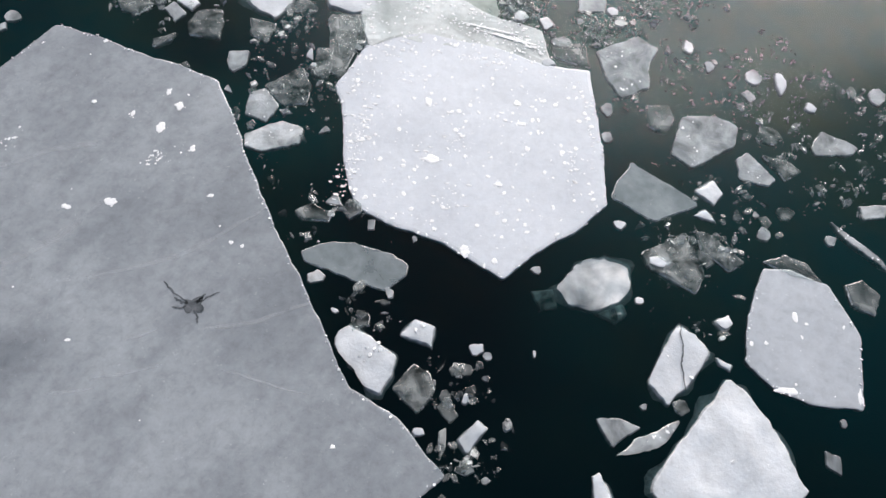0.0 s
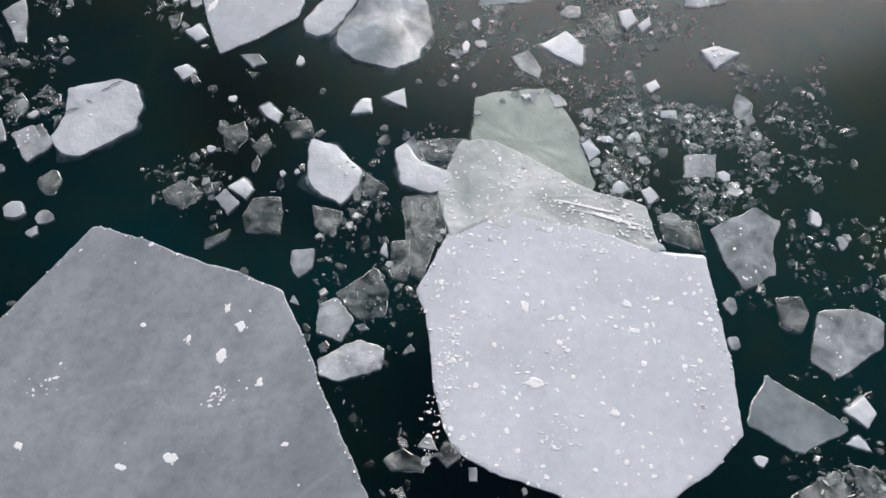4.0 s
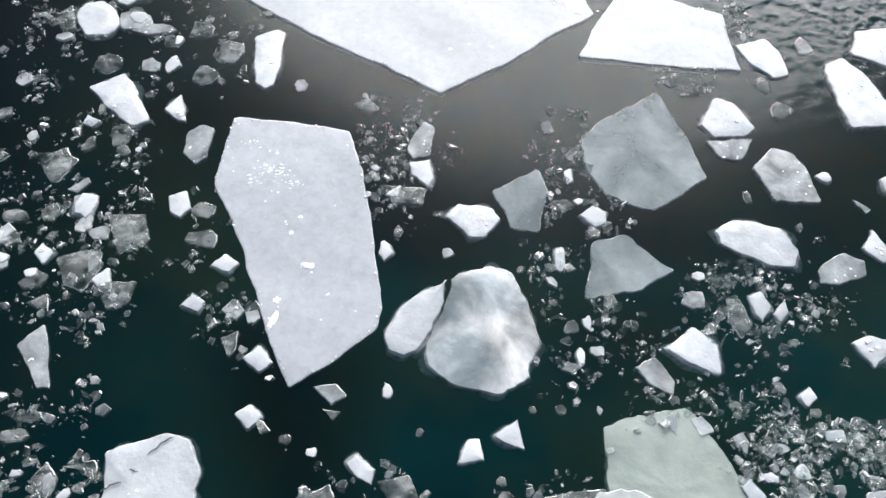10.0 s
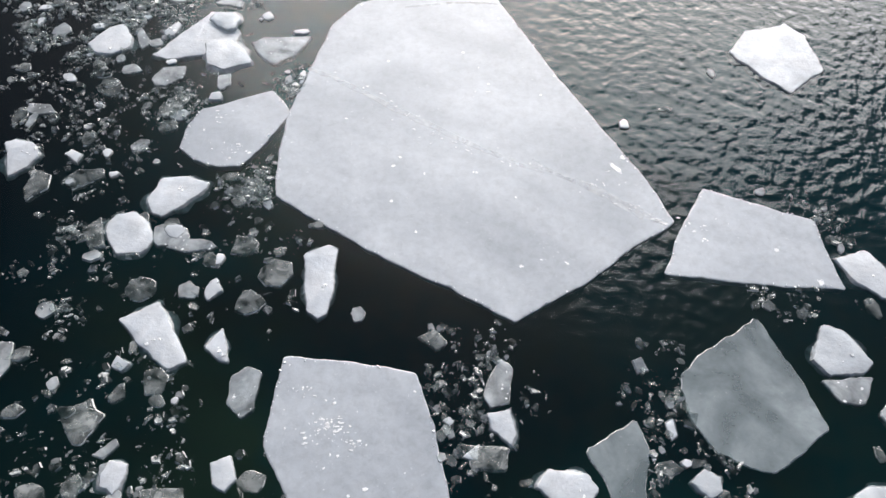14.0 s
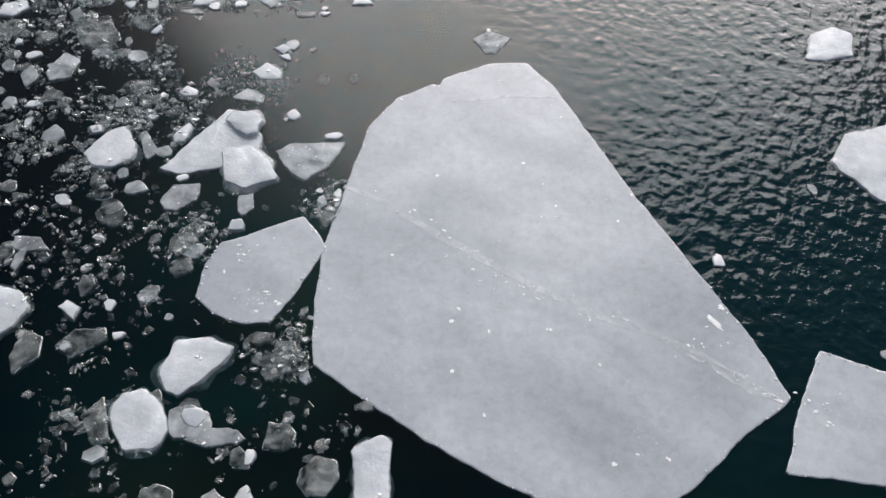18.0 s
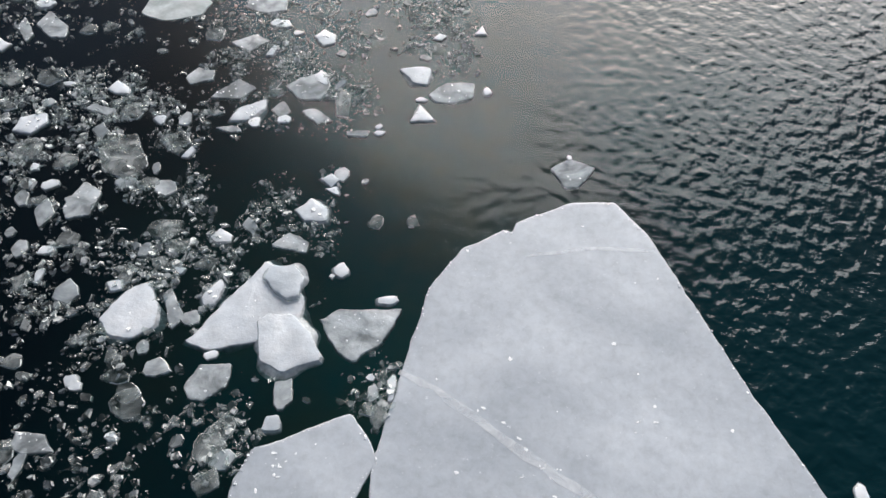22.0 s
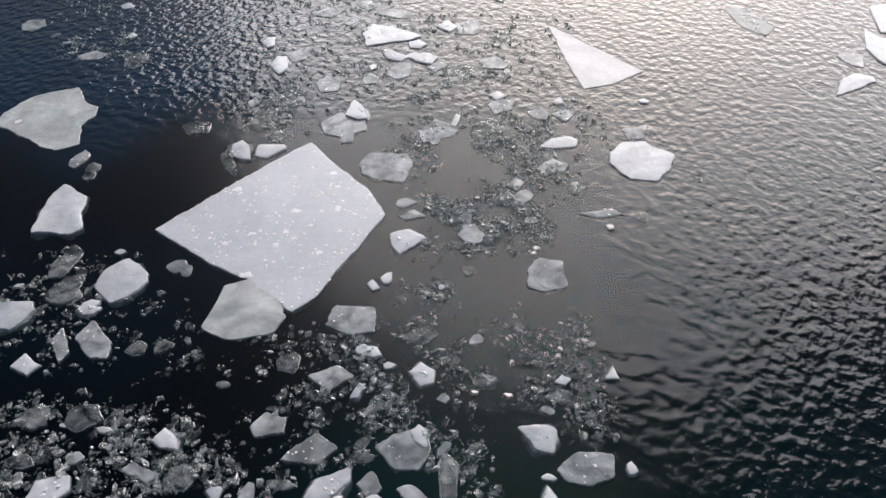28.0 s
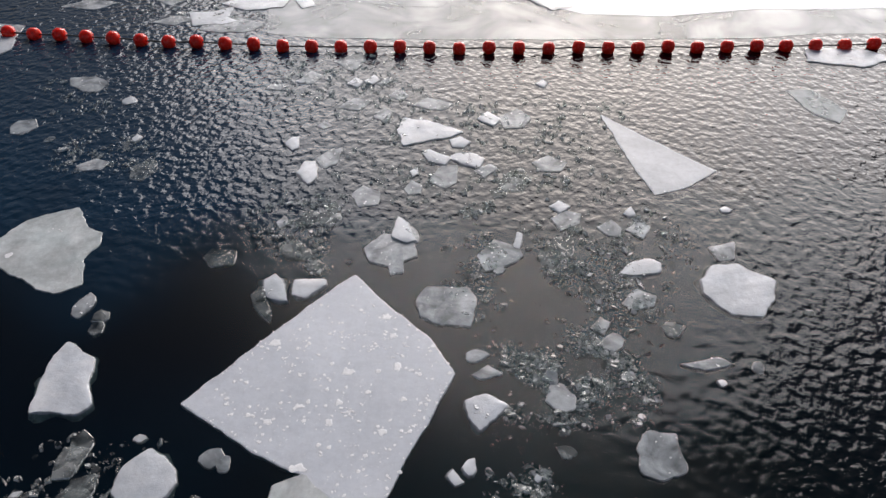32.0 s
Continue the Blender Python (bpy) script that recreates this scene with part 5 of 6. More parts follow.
chunk("W", -11.76, 21.8, 0.28, 0.23)
chunk("W", -12.13, 22.12, 0.16, 0.22)
chunk("D", -10.4, 21.86, 0.31, 0.26)
chunk("W", -8.91, 19.24, 0.20, 0.14)
chunk("G", -9.29, 19.74, 0.27, 0.23)
chunk("W", -7.23, 23.09, 0.16, 0.13)
slab("W", [(-12.75, 22.77), (-12.71, 23.1), (-12.32, 23.22), (-12.23, 23), (-12.42, 22.72)], "white opaque ice chunk floating in dark water")
slab("G", [(-11.78, 23.32), (-11.65, 23.45), (-11.24, 23.32), (-11.39, 23.16)], "grey half-clear ice chunk floating in dark water")
slab("G", [(-11.55, 22.88), (-11.41, 23.06), (-11.25, 22.87), (-11.33, 22.66)], "grey half-clear ice chunk floating in dark water")
slab("D", [(-11.44, 22.66), (-10.82, 22.87), (-10.48, 22.2), (-10.72, 21.87), (-11.1, 22.04)], "clear broken ice slab with glinting edges")
slab("D", [(-10.49, 22.74), (-10.14, 22.95), (-9.95, 22.67), (-10.18, 22.44)], "glassy clear ice chunk low in the water")
slab("W", [(-10.09, 22.36), (-9.95, 22.61), (-9.86, 22.5), (-9.95, 22.33)], "white opaque ice chunk floating in dark water")
slab("W", [(-9.53, 23.12), (-9.41, 23.41), (-9, 23.66), (-8.99, 23.41), (-9.21, 23.15)], "white opaque ice slab floating in dark water")
slab("G", [(-9.96, 23.61), (-9.54, 24.09), (-9.2, 23.87), (-9.41, 23.6)], "grey half-clear broken ice slab with bright edges")
slab("G", [(-10.44, 24.06), (-10.26, 24.32), (-9.96, 24.26), (-9.93, 24), (-10.3, 23.91)], "grey half-clear ice chunk floating in dark water")
slab("W", [(-11.59, 23.73), (-11.45, 23.96), (-11.23, 23.8), (-11.17, 23.64), (-11.43, 23.63)], "white opaque ice chunk floating in dark water")
slab("G", [(-8.95, 23.39), (-8.76, 23.61), (-8.58, 23.37), (-8.72, 23.16)], "grey half-clear ice chunk floating in dark water")
slab("G", [(-8.81, 23.92), (-8.57, 24.16), (-8.18, 24.29), (-8.07, 23.97), (-8.18, 23.61), (-8.49, 23.59)], "grey half-clear broken ice slab with bright edges")
slab("W", [(-8.39, 24.18), (-8.27, 24.31), (-8.16, 24.21), (-8.14, 23.95), (-8.3, 24.03)], "white opaque ice chunk floating in dark water")
slab("D", [(-7.99, 23.98), (-7.7, 23.82), (-7.7, 23.24), (-7.93, 23.28)], "clear broken ice slab with glinting edges")
slab("G", [(-8.46, 23.38), (-8.28, 23.47), (-7.92, 23.19), (-8.2, 23.1)], "grey half-clear ice chunk floating in dark water")
slab("G", [(-7.75, 22.99), (-7.35, 23.03), (-7.39, 22.88), (-7.71, 22.88)], "grey half-clear ice chunk floating in dark water")
slab("W", [(-7.04, 24.38), (-6.74, 24.45), (-6.5, 24.39), (-6.56, 24), (-6.78, 24.04)], "white opaque ice chunk floating in dark water")
slab("G", [(-6.55, 23.82), (-6.28, 24.1), (-5.8, 24.11), (-5.82, 23.77), (-6.13, 23.62), (-6.42, 23.65)], "grey half-clear broken ice slab with bright edges")
slab("W", [(-6.8, 23.2), (-6.66, 23.6), (-6.41, 23.25)], "white opaque ice chunk floating in dark water")
slab("W", [(-8, 22.04), (-7.83, 22.17), (-7.67, 22.04), (-7.8, 21.85)], "white opaque ice chunk floating in dark water")
slab("G", [(-13.26, 25.28), (-13.14, 25.65), (-12.69, 25.28), (-12.61, 24.95), (-12.9, 24.92)], "grey translucent ice slab floating in dark water")
slab("G", [(-13.56, 25.2), (-13.51, 25.48), (-13.17, 25.01), (-13.26, 24.79)], "grey half-clear broken ice slab with bright edges")
slab("W", [(-13.87, 24.68), (-13.79, 24.95), (-13.45, 24.76), (-13.56, 24.54)], "white opaque ice chunk floating in dark water")
slab("W", [(-14.61, 25.83), (-14.14, 25.92), (-14.01, 25.73), (-14.17, 25.28), (-14.63, 25.35), (-14.84, 25.76)], "bright white broken ice slab with worn edges")
chunk("W", -8.69, 23.19, 0.25, 0.19)
chunk("W", -7.21, 22.96, 0.21, 0.10)
chunk("W", -5.63, 23.91, 0.16, 0.24)
chunk("W", -6.63, 23.69, 0.18, 0.09)
chunk("G", -7.67, 22.13, 0.26, 0.28)
chunk("G", -10.17, 21.83, 0.39, 0.36)
chunk("G", -10.72, 21.87, 0.39, 0.26)
chunk("W", -12.06, 21.83, 0.13, 0.19)
chunk("G", -11.31, 21.52, 0.52, 0.22)
chunk("D", -11.89, 21.5, 0.38, 0.22)
chunk("G", -10.36, 22.15, 0.14, 0.27)
chunk("D", -13.01, 23.31, 0.45, 0.24)
chunk("G", -12.38, 23.42, 0.30, 0.19)
chunk("W", -10.54, 23.13, 0.21, 0.22)
chunk("G", -10.2, 23.14, 0.26, 0.31)
chunk("G", -9.46, 22.97, 0.43, 0.16)
chunk("W", -9.11, 23.11, 0.22, 0.30)
chunk("W", -12.2, 23.84, 0.23, 0.13)
chunk("D", -11.02, 23.3, 0.51, 0.38)
chunk("D", -12.07, 23.16, 0.33, 0.38)
chunk("D", -13.18, 23.91, 0.47, 0.44)
chunk("D", -12.53, 24.04, 0.56, 0.53)
chunk("D", -12.36, 22.47, 0.49, 0.52)
chunk("D", -11.74, 22.25, 0.41, 0.40)
chunk("D", -12.31, 25.16, 0.35, 0.35)
chunk("D", -11.95, 25.25, 0.26, 0.30)
chunk("D", -10.93, 24.67, 0.21, 0.17)
chunk("D", -6.45, 24.89, 0.33, 0.28)
chunk("G", -6.62, 24.67, 0.21, 0.15)
chunk("D", -9.8, 23.31, 0.37, 0.14)
chunk("D", -8.9, 23.75, 0.30, 0.19)
chunk("D", -7.52, 24.01, 0.31, 0.24)
chunk("W", -9.05, 25.41, 0.30, 0.26)
chunk("D", -13.83, 26.23, 0.55, 0.74)
chunk("W", -13.29, 25.91, 0.32, 0.20)
slab("W", [(-13.43, 26.25), (-13.42, 26.63), (-13.14, 26.97), (-12.7, 26.67), (-12.6, 26.42), (-12.82, 26.11), (-13.01, 25.94)], "white opaque ice slab floating in dark water")
slab("H", [(-11.57, 25.62), (-11.49, 26.53), (-11.09, 26.67), (-10.54, 26.24), (-10.35, 25.96), (-10.48, 25.59), (-11.18, 25.42)], "pale ice slab tucked against a floe's corner")
slab("G", [(-9.82, 25.83), (-9.74, 26.27), (-9.13, 26.31), (-9.02, 25.76), (-9.41, 25.69)], "grey translucent ice slab floating in dark water")
slab("D", [(-8.82, 25.7), (-8.45, 25.99), (-8.13, 25.84), (-8.39, 25.58)], "clear broken ice slab with glinting edges")
slab("G", [(-9.87, 24.92), (-9.47, 25.17), (-9.2, 24.99), (-9.52, 24.68)], "grey half-clear ice chunk floating in dark water")
slab("W", [(-9.23, 24.58), (-9.15, 24.9), (-9.03, 24.86), (-9.1, 24.62)], "white opaque ice chunk floating in dark water")
slab("W", [(-8.52, 25.12), (-8.35, 25.33), (-8.13, 25.18), (-8.13, 24.95), (-8.32, 24.86)], "white opaque ice chunk floating in dark water")
slab("W", [(-5.85, 25.24), (-5.71, 25.52), (-5.61, 25.24)], "white opaque ice chunk floating in dark water")
slab("W", [(-6.56, 25.1), (-6.43, 25.29), (-6.28, 25.2), (-6.37, 25.06)], "white opaque ice chunk floating in dark water")
chunk("W", -9.19, 25.42, 0.24, 0.26)
chunk("W", -8.77, 25.2, 0.19, 0.15)
chunk("W", -8.94, 24.91, 0.12, 0.12)
chunk("G", -7.99, 24.73, 0.18, 0.16)
chunk("D", -8.85, 24.51, 0.26, 0.32)
chunk("G", -7.61, 25.77, 0.24, 0.22)
chunk("W", -9.05, 26.89, 0.25, 0.33)
chunk("D", -13.78, 26.09, 0.68, 0.67)
chunk("D", -14.09, 26.68, 0.53, 0.58)
chunk("W", -13.27, 25.81, 0.34, 0.21)
chunk("G", -12.32, 26.83, 0.32, 0.36)
chunk("D", -10.13, 25.14, 0.39, 0.42)
chunk("D", -7.86, 25.37, 0.19, 0.18)
chunk("D", -7.44, 25.06, 0.38, 0.29)
chunk("D", -6.01, 25.85, 0.24, 0.22)
chunk("G", -8.98, 28.78, 0.41, 0.34)
slab("W", [(-14.97, 27.32), (-15.04, 27.79), (-15.08, 28.42), (-14.99, 28.69), (-14.44, 28.37), (-14.36, 27.9), (-14.13, 27.54), (-14.27, 27.34), (-14.7, 27.42)], "bright white broken ice slab with worn edges")
raft = slab("H", [(-17.22, 30.83), (-16.99, 31.44), (-16.2, 31.92), (-15.8, 31.32), (-15.47, 31.23), (-15.43, 30.96), (-15.54, 30.46), (-15.28, 29.92), (-15.64, 29.58), (-16.36, 29.95), (-17.27, 30.36)], "smooth pale-grey ice slab with a ragged edge")
patch(raft, [(-16.28, 31.24, 0.3, 0.1, 35, 8), (-16.8, 30.5, 0.12, 0.12, 0, 4)], 0.03, 0.017)
slab("G", [(-16.9, 33.2), (-16.55, 33.5), (-16.2, 33.4), (-16.3, 33.1), (-16.7, 33.0)], "grey half-clear ice slab among crushed ice")
slab("G", [(-17.9, 40.0), (-17.2, 40.6), (-16.6, 40.4), (-17.1, 39.9)], "pale crumbling ice slab beyond a float line")
slab("W", [(-16.3, 40.2), (-15.9, 40.6), (-15.5, 40.3), (-15.9, 40.0)], "pale crumbling ice slab beyond a float line")
slab("T", [(-1.9, 37.5), (-1.2, 37.6), (-0.7, 36.6), (-1.1, 36.0), (-1.6, 36.4)], "thin dull-grey translucent ice sheet on ruffled water")
brash([(-18.9, 41.2), (-15.2, 41.4), (-15.0, 40.2), (-18.2, 40.0)], 260)
slab("W", [(-5.33, 30.64), (-5.05, 31.05), (-4.63, 31.12), (-4.08, 30.74), (-4.24, 30.24), (-4.51, 29.8), (-5.02, 29.83), (-5.37, 30.31)], "bright white broken ice slab with worn edges")
slab("G", [(-5.04, 31.53), (-4.48, 31.75), (-4.6, 31.21), (-4.92, 31.15)], "grey translucent ice slab floating in dark water")
slab("G", [(-6.08, 28.79), (-5.42, 28.99), (-5.15, 28.82), (-5.66, 28.65)], "grey half-clear broken ice slab with bright edges")
slab("G", [(-6.87, 27.3), (-6.71, 27.62), (-6.28, 27.58), (-6.27, 26.97), (-6.63, 26.79), (-6.89, 26.91)], "grey translucent ice slab floating in dark water")
slab("W", [(-9.34, 26.73), (-9.25, 26.86), (-9.08, 26.66), (-9.22, 26.57)], "white opaque ice chunk floating in dark water")
slab("W", [(-9.15, 27.95), (-8.83, 28.09), (-8.53, 27.89), (-8.69, 27.64), (-8.92, 27.42), (-9.07, 27.65)], "white opaque ice slab floating in dark water")
slab("G", [(-9.11, 28.39), (-8.82, 28.64), (-8.58, 28.44), (-8.91, 28.3)], "grey half-clear ice chunk floating in dark water")
floe("F", [(-6.37, 36.07), (-5.39, 35.03), (-4.25, 33.93), (-5.02, 33.29), (-5.69, 32.99), (-6.01, 34.34)], "thin grey triangular ice sheet on ruffled water", 5, 0.012, 0.05)
floe("V", [(-14.6, 39.6), (-13.18, 39.45), (-9.47, 39.68), (-4.83, 40.08), (-1.71, 40.42), (-0.06, 40.85), (2.61, 41.1), (7.5, 41.9), (9.5, 52.0), (-16.5, 52.0), (-15.6, 43.2), (-14.9, 41.05)], "smooth thin pale ice sheet behind a line of floats", 0, 0.006, 0.03)
slab("W", [(-0.65, 39.95), (0.98, 39.93), (1.55, 39.45), (0.48, 38.86), (-0.86, 39.09)], "pale ice slab lying beside a line of floats")
floe("V", [(-14.47, 43.38), (-13.18, 42.06), (-11.46, 41.71), (-10.17, 41.75), (-8.89, 43.69), (-8.82, 45.91), (-14.82, 45.75)], "thin pale ice sheet beyond the float line", 7, 0.012, 0.05)
slab("W", [(-16.51, 42.9), (-15.68, 43.91), (-14.55, 43.35), (-14.72, 42.17), (-15.81, 41.79)], "white opaque ice slab floating in dark water")
slab("W", [(-17.05, 40.78), (-16.26, 40.88), (-15.88, 41.32), (-15.8, 40.16), (-16.62, 39.87)], "bright white broken ice slab with worn edges")
slab("G", [(-18.24, 41.58), (-17.59, 42.63), (-17.18, 41.9), (-17.67, 41.17)], "grey translucent ice slab floating in dark water")
slab("W", [(-14.36, 42.01), (-13.99, 42.38), (-13.63, 41.56), (-14, 41.26)], "bright white broken ice slab with worn edges")
slab("G", [(-12.65, 38.17), (-11.96, 38.67), (-11.76, 38.21), (-12.29, 37.82)], "grey translucent ice slab floating in dark water")
floe("B", [(-8.36, 47.81), (-8.35, 43.29), (-7.28, 42.2), (-6.14, 41.6), (-3.88, 41.66), (-1.31, 42.4), (0.84, 42.58), (3.99, 43.06), (6.51, 47.69)], "wide smooth pale ice sheet beyond the float line", 7, 0.012, 0.05)
slab("W", [(-7.91, 42.77), (-7.18, 43.04), (-6.36, 42.14), (-7.02, 41.79)], "bright white broken ice slab with worn edges")
slab("G", [(-22.13, 39.68), (-20.92, 39.58), (-20.81, 38.66), (-21.32, 38.11)], "grey translucent ice slab floating in dark water")
chunk("D", -15.47, 33.2, 0.69, 0.88)
chunk("G", -17.79, 34.12, 0.24, 0.30)
chunk("W", -16.04, 34.27, 0.22, 0.35)
chunk("W", -16.8, 35.82, 0.40, 0.40)
chunk("G", -17.95, 36.49, 1.24, 0.96)
chunk("G", -18.55, 34.57, 0.63, 0.68)
chunk("G", -12.16, 37.94, 0.58, 0.47)
chunk("G", -6.95, 29.17, 0.42, 0.42)
chunk("G", -7.81, 28.05, 0.47, 0.51)
chunk("G", -6.84, 28.51, 0.28, 0.27)
chunk("W", -5.51, 28.46, 0.16, 0.16)
chunk("G", -4.91, 28.79, 0.22, 0.33)
chunk("D", -5.98, 29.5, 0.38, 0.43)
chunk("G", -15.03, 29.43, 0.36, 0.56)
chunk("D", -14.69, 29.2, 0.36, 0.35)
chunk("D", -14.68, 28.94, 0.27, 0.33)
chunk("D", -7.8, 27.19, 0.29, 0.26)
chunk("W", -8.19, 26.77, 0.14, 0.13)
chunk("G", -12.15, 26.74, 0.18, 0.31)
chunk("G", -13.33, 27.06, 0.23, 0.16)
chunk("D", -14.02, 26.89, 0.37, 0.57)
chunk("W", -4.44, 32.62, 0.27, 0.23)
chunk("D", -3.77, 29.99, 0.26, 0.20)
chunk("G", -12.58, 38.72, 0.61, 0.45)
brash([(1.28, 8.26), (3.58, 8.53), (4.23, 7.83), (5.33, 7.44), (5.02, 5.71), (3.05, 5.14), (2.37, 5.76), (2.29, 6.85), (1.38, 6.74)], 756)
brash([(-2.72, 4.91), (-1.7, 4.92), (-1.56, 4.43), (-2.23, 4.25)], 108)
brash([(-1.87, 3.78), (-1.05, 3.66), (-1.13, 3.26), (-1.62, 3.14)], 108)
brash([(1.93, 5.05), (3.25, 5), (3.2, 3.66), (2.23, 3.57)], 216)
brash([(-1.27, 2.55), (0.19, 3.05), (0.46, 1.57), (-0.37, 1.47)], 126)
brash([(-3.24, 6.98), (-2.22, 7.27), (-2.13, 5.58), (-3.23, 5.54)], 288)
brash([(-2.62, 8.8), (-1.8, 8.8), (-1.84, 7.3), (-2.26, 6.99)], 216)
brash([(-0.27, 9.48), (1.4, 9.57), (1.24, 7.83), (0.01, 8.13)], 540)
brash([(1.45, 10.03), (3.06, 10.1), (2.65, 7.8), (1.63, 8.16)], 450)
brash([(-3.74, 7.72), (-2.99, 8.17), (-2.61, 7.87), (-3.12, 7.11)], 144)
brash([(-8.93, 11.64), (-7.34, 11.78), (-7.04, 10.64), (-8.48, 10.32)], 148)
brash([(-8.18, 9.46), (-7.31, 9.52), (-6.98, 8.4), (-7.8, 8.33)], 89)
brash([(-5.69, 7.96), (-4.47, 8.1), (-4.35, 7.46), (-5.32, 7.3)], 126)
brash([(-0.09, 11.28), (1.24, 10.96), (0.75, 10.16), (-0.25, 10.09)], 180)
brash([(-2.17, 11.5), (-1.63, 11.53), (-1.56, 9.64), (-2.11, 10.04)], 162)
brash([(-4.7, 13.31), (-3.47, 13.65), (-3.59, 12.45), (-4.33, 12.35)], 144)
brash([(-1.85, 13.61), (-1.21, 13.53), (-1.2, 11.96), (-1.82, 11.68)], 216)
brash([(-2.19, 11.67), (-1.58, 11.96), (-1.73, 10.92), (-2.29, 11.09)], 108)
brash([(-0.22, 11.56), (1.38, 11.62), (1.19, 10.69), (-0.32, 10.93)], 216)
brash([(-1.74, 10.84), (-0.27, 11.27), (-0.21, 9.58), (-1.4, 9.55)], 180)
brash([(-6.94, 12.51), (-5.99, 12.33), (-5.36, 10.11), (-6.1, 10.09)], 162)
brash([(-9.39, 12.89), (-7.41, 12.98), (-6.99, 10.83), (-8.7, 10.62)], 198)
brash([(-8.47, 9.87), (-7.39, 9.89), (-7.01, 8.4), (-8, 8.38)], 118)
brash([(-0.59, 9.7), (1.96, 9.7), (1.46, 7.76), (-0.13, 7.83)], 810)
brash([(-5.28, 8.93), (-3.63, 8.96), (-3.73, 8.13), (-5.07, 7.96)], 108)
brash([(-10, 15.99), (-6.36, 16.07), (-6.28, 14.23), (-9.29, 14.13)], 217)
brash([(-10.38, 15.12), (-7.58, 14.13), (-7.29, 12.72), (-9.53, 12.67)], 158)
brash([(-9.48, 12.53), (-7.33, 12.57), (-7.2, 11.22), (-9.01, 11.2)], 158)
brash([(-4.52, 14.02), (-3.54, 14), (-3.64, 11.99), (-4.54, 12.12)], 252)
brash([(-2.08, 13.69), (-1.49, 13.7), (-1.72, 11.86), (-2.27, 12.01)], 270)
brash([(0.69, 16.23), (1.34, 16.12), (0.97, 15.27), (0.74, 15.58)], 108)
brash([(-0.32, 14.92), (0.88, 14.77), (0.32, 14.45), (-0.29, 14.51)], 126)
brash([(-7.49, 16.88), (-6.86, 16.8), (-6.69, 16.11), (-7.39, 16.31)], 90)
brash([(-11.87, 20.05), (-8.19, 21.88), (-7.7, 18.87), (-8.67, 16.99), (-10.63, 16.68)], 1250)
brash([(-9.53, 16.01), (-9.07, 16), (-8.9, 15.35), (-9.34, 15.36)], 200)
brash([(-7.72, 17.01), (-6.89, 16.79), (-6.83, 16.05), (-7.64, 16.06)], 200)
brash([(-7.11, 19.05), (-6.5, 19.26), (-6.75, 18.14), (-6.9, 18.31)], 150)
brash([(-8.98, 18.37), (-7.98, 18.68), (-8.27, 17.79), (-8.77, 17.78)], 150)
brash([(-13.6, 24.03), (-10.17, 24.06), (-9.51, 21.58), (-12.15, 20.95)], 1250)
brash([(-10.86, 21.64), (-7.62, 22.03), (-7.78, 20.73), (-10.27, 19.62)], 1050)
brash([(-12.02, 20.62), (-10.6, 20.73), (-9.79, 19.07), (-11.7, 19.78)], 400)
brash([(-10.4, 24.91), (-7.89, 25.66), (-7.57, 23.1), (-9.69, 23.02)], 750)
brash([(-15.07, 26.8), (-13.75, 26.87), (-10.88, 25.29), (-11.63, 24.91), (-14.04, 24.66)], 625)
brash([(-10.76, 25.54), (-8.2, 26.2), (-7.83, 24.77), (-10.37, 24.66)], 550)
brash([(-13.84, 24.26), (-10.13, 24.12), (-9.87, 22.52), (-12.7, 22.3)], 1000)
brash([(-9.28, 24.42), (-7.49, 24.6), (-7.31, 23.13), (-9, 23.07)], 400)
brash([(-8.45, 28.84), (-6.43, 29.44), (-6.57, 27.86), (-7.98, 27.65)], 550)
brash([(-7.46, 26.28), (-6, 26.42), (-5.76, 24.42), (-7, 24.41)], 550)
brash([(-8.69, 26.89), (-7.83, 26.95), (-8.04, 26.33), (-8.52, 26.4)], 150)
brash([(-13.24, 32.65), (-11.36, 32.71), (-11.49, 30.62), (-12.77, 30.65)], 380)
brash([(-12.24, 36.73), (-5.41, 36.45), (-6.17, 32.56), (-11.58, 32.71)], 1200)
brash([(-9.24, 32.4), (-8.73, 32.43), (-8.72, 29.22), (-9.33, 29.21)], 456)
brash([(-8.02, 31.81), (-5.44, 32.56), (-5.65, 29.92), (-7.61, 29.27)], 988)
brash([(-8.65, 28.98), (-6.5, 29.4), (-6.71, 28.05), (-8.69, 27.49)], 1140)
brash([(-17.72, 34.24), (-15.55, 34.24), (-15.14, 33.1), (-17.22, 33.11)], 266)
brash([(-18.95, 36.74), (-17.4, 36.88), (-16.8, 34.93), (-18.16, 35.15)], 228)
brash([(-14.29, 38.14), (-10.8, 38.9), (-10.69, 36.59), (-13.69, 36.13)], 456)
slab("W", [(-10.75, 35.04), (-10.66, 35.55), (-10.12, 35.48), (-9.28, 35.04), (-9.62, 34.8), (-10.57, 34.36)], "bright white broken ice slab with worn edges")
slab("W", [(-13.01, 34.32), (-12.91, 34.56), (-12.71, 34.62), (-12.63, 34.15), (-12.79, 34.02)], "white opaque ice chunk floating in dark water")
slab("W", [(-12.56, 33.25), (-12.48, 33.67), (-12.22, 33.74), (-12.09, 33.19), (-12.23, 32.85)], "bright white broken ice slab with worn edges")
slab("G", [(-12.29, 33.81), (-12.05, 34.14), (-11.73, 34.26), (-11.8, 33.63), (-12.04, 33.44)], "grey translucent ice slab floating in dark water")
slab("W", [(-9.65, 34.7), (-9.4, 34.87), (-9.13, 34.65), (-9.31, 34.4), (-9.57, 34.39)], "white opaque ice chunk floating in dark water")
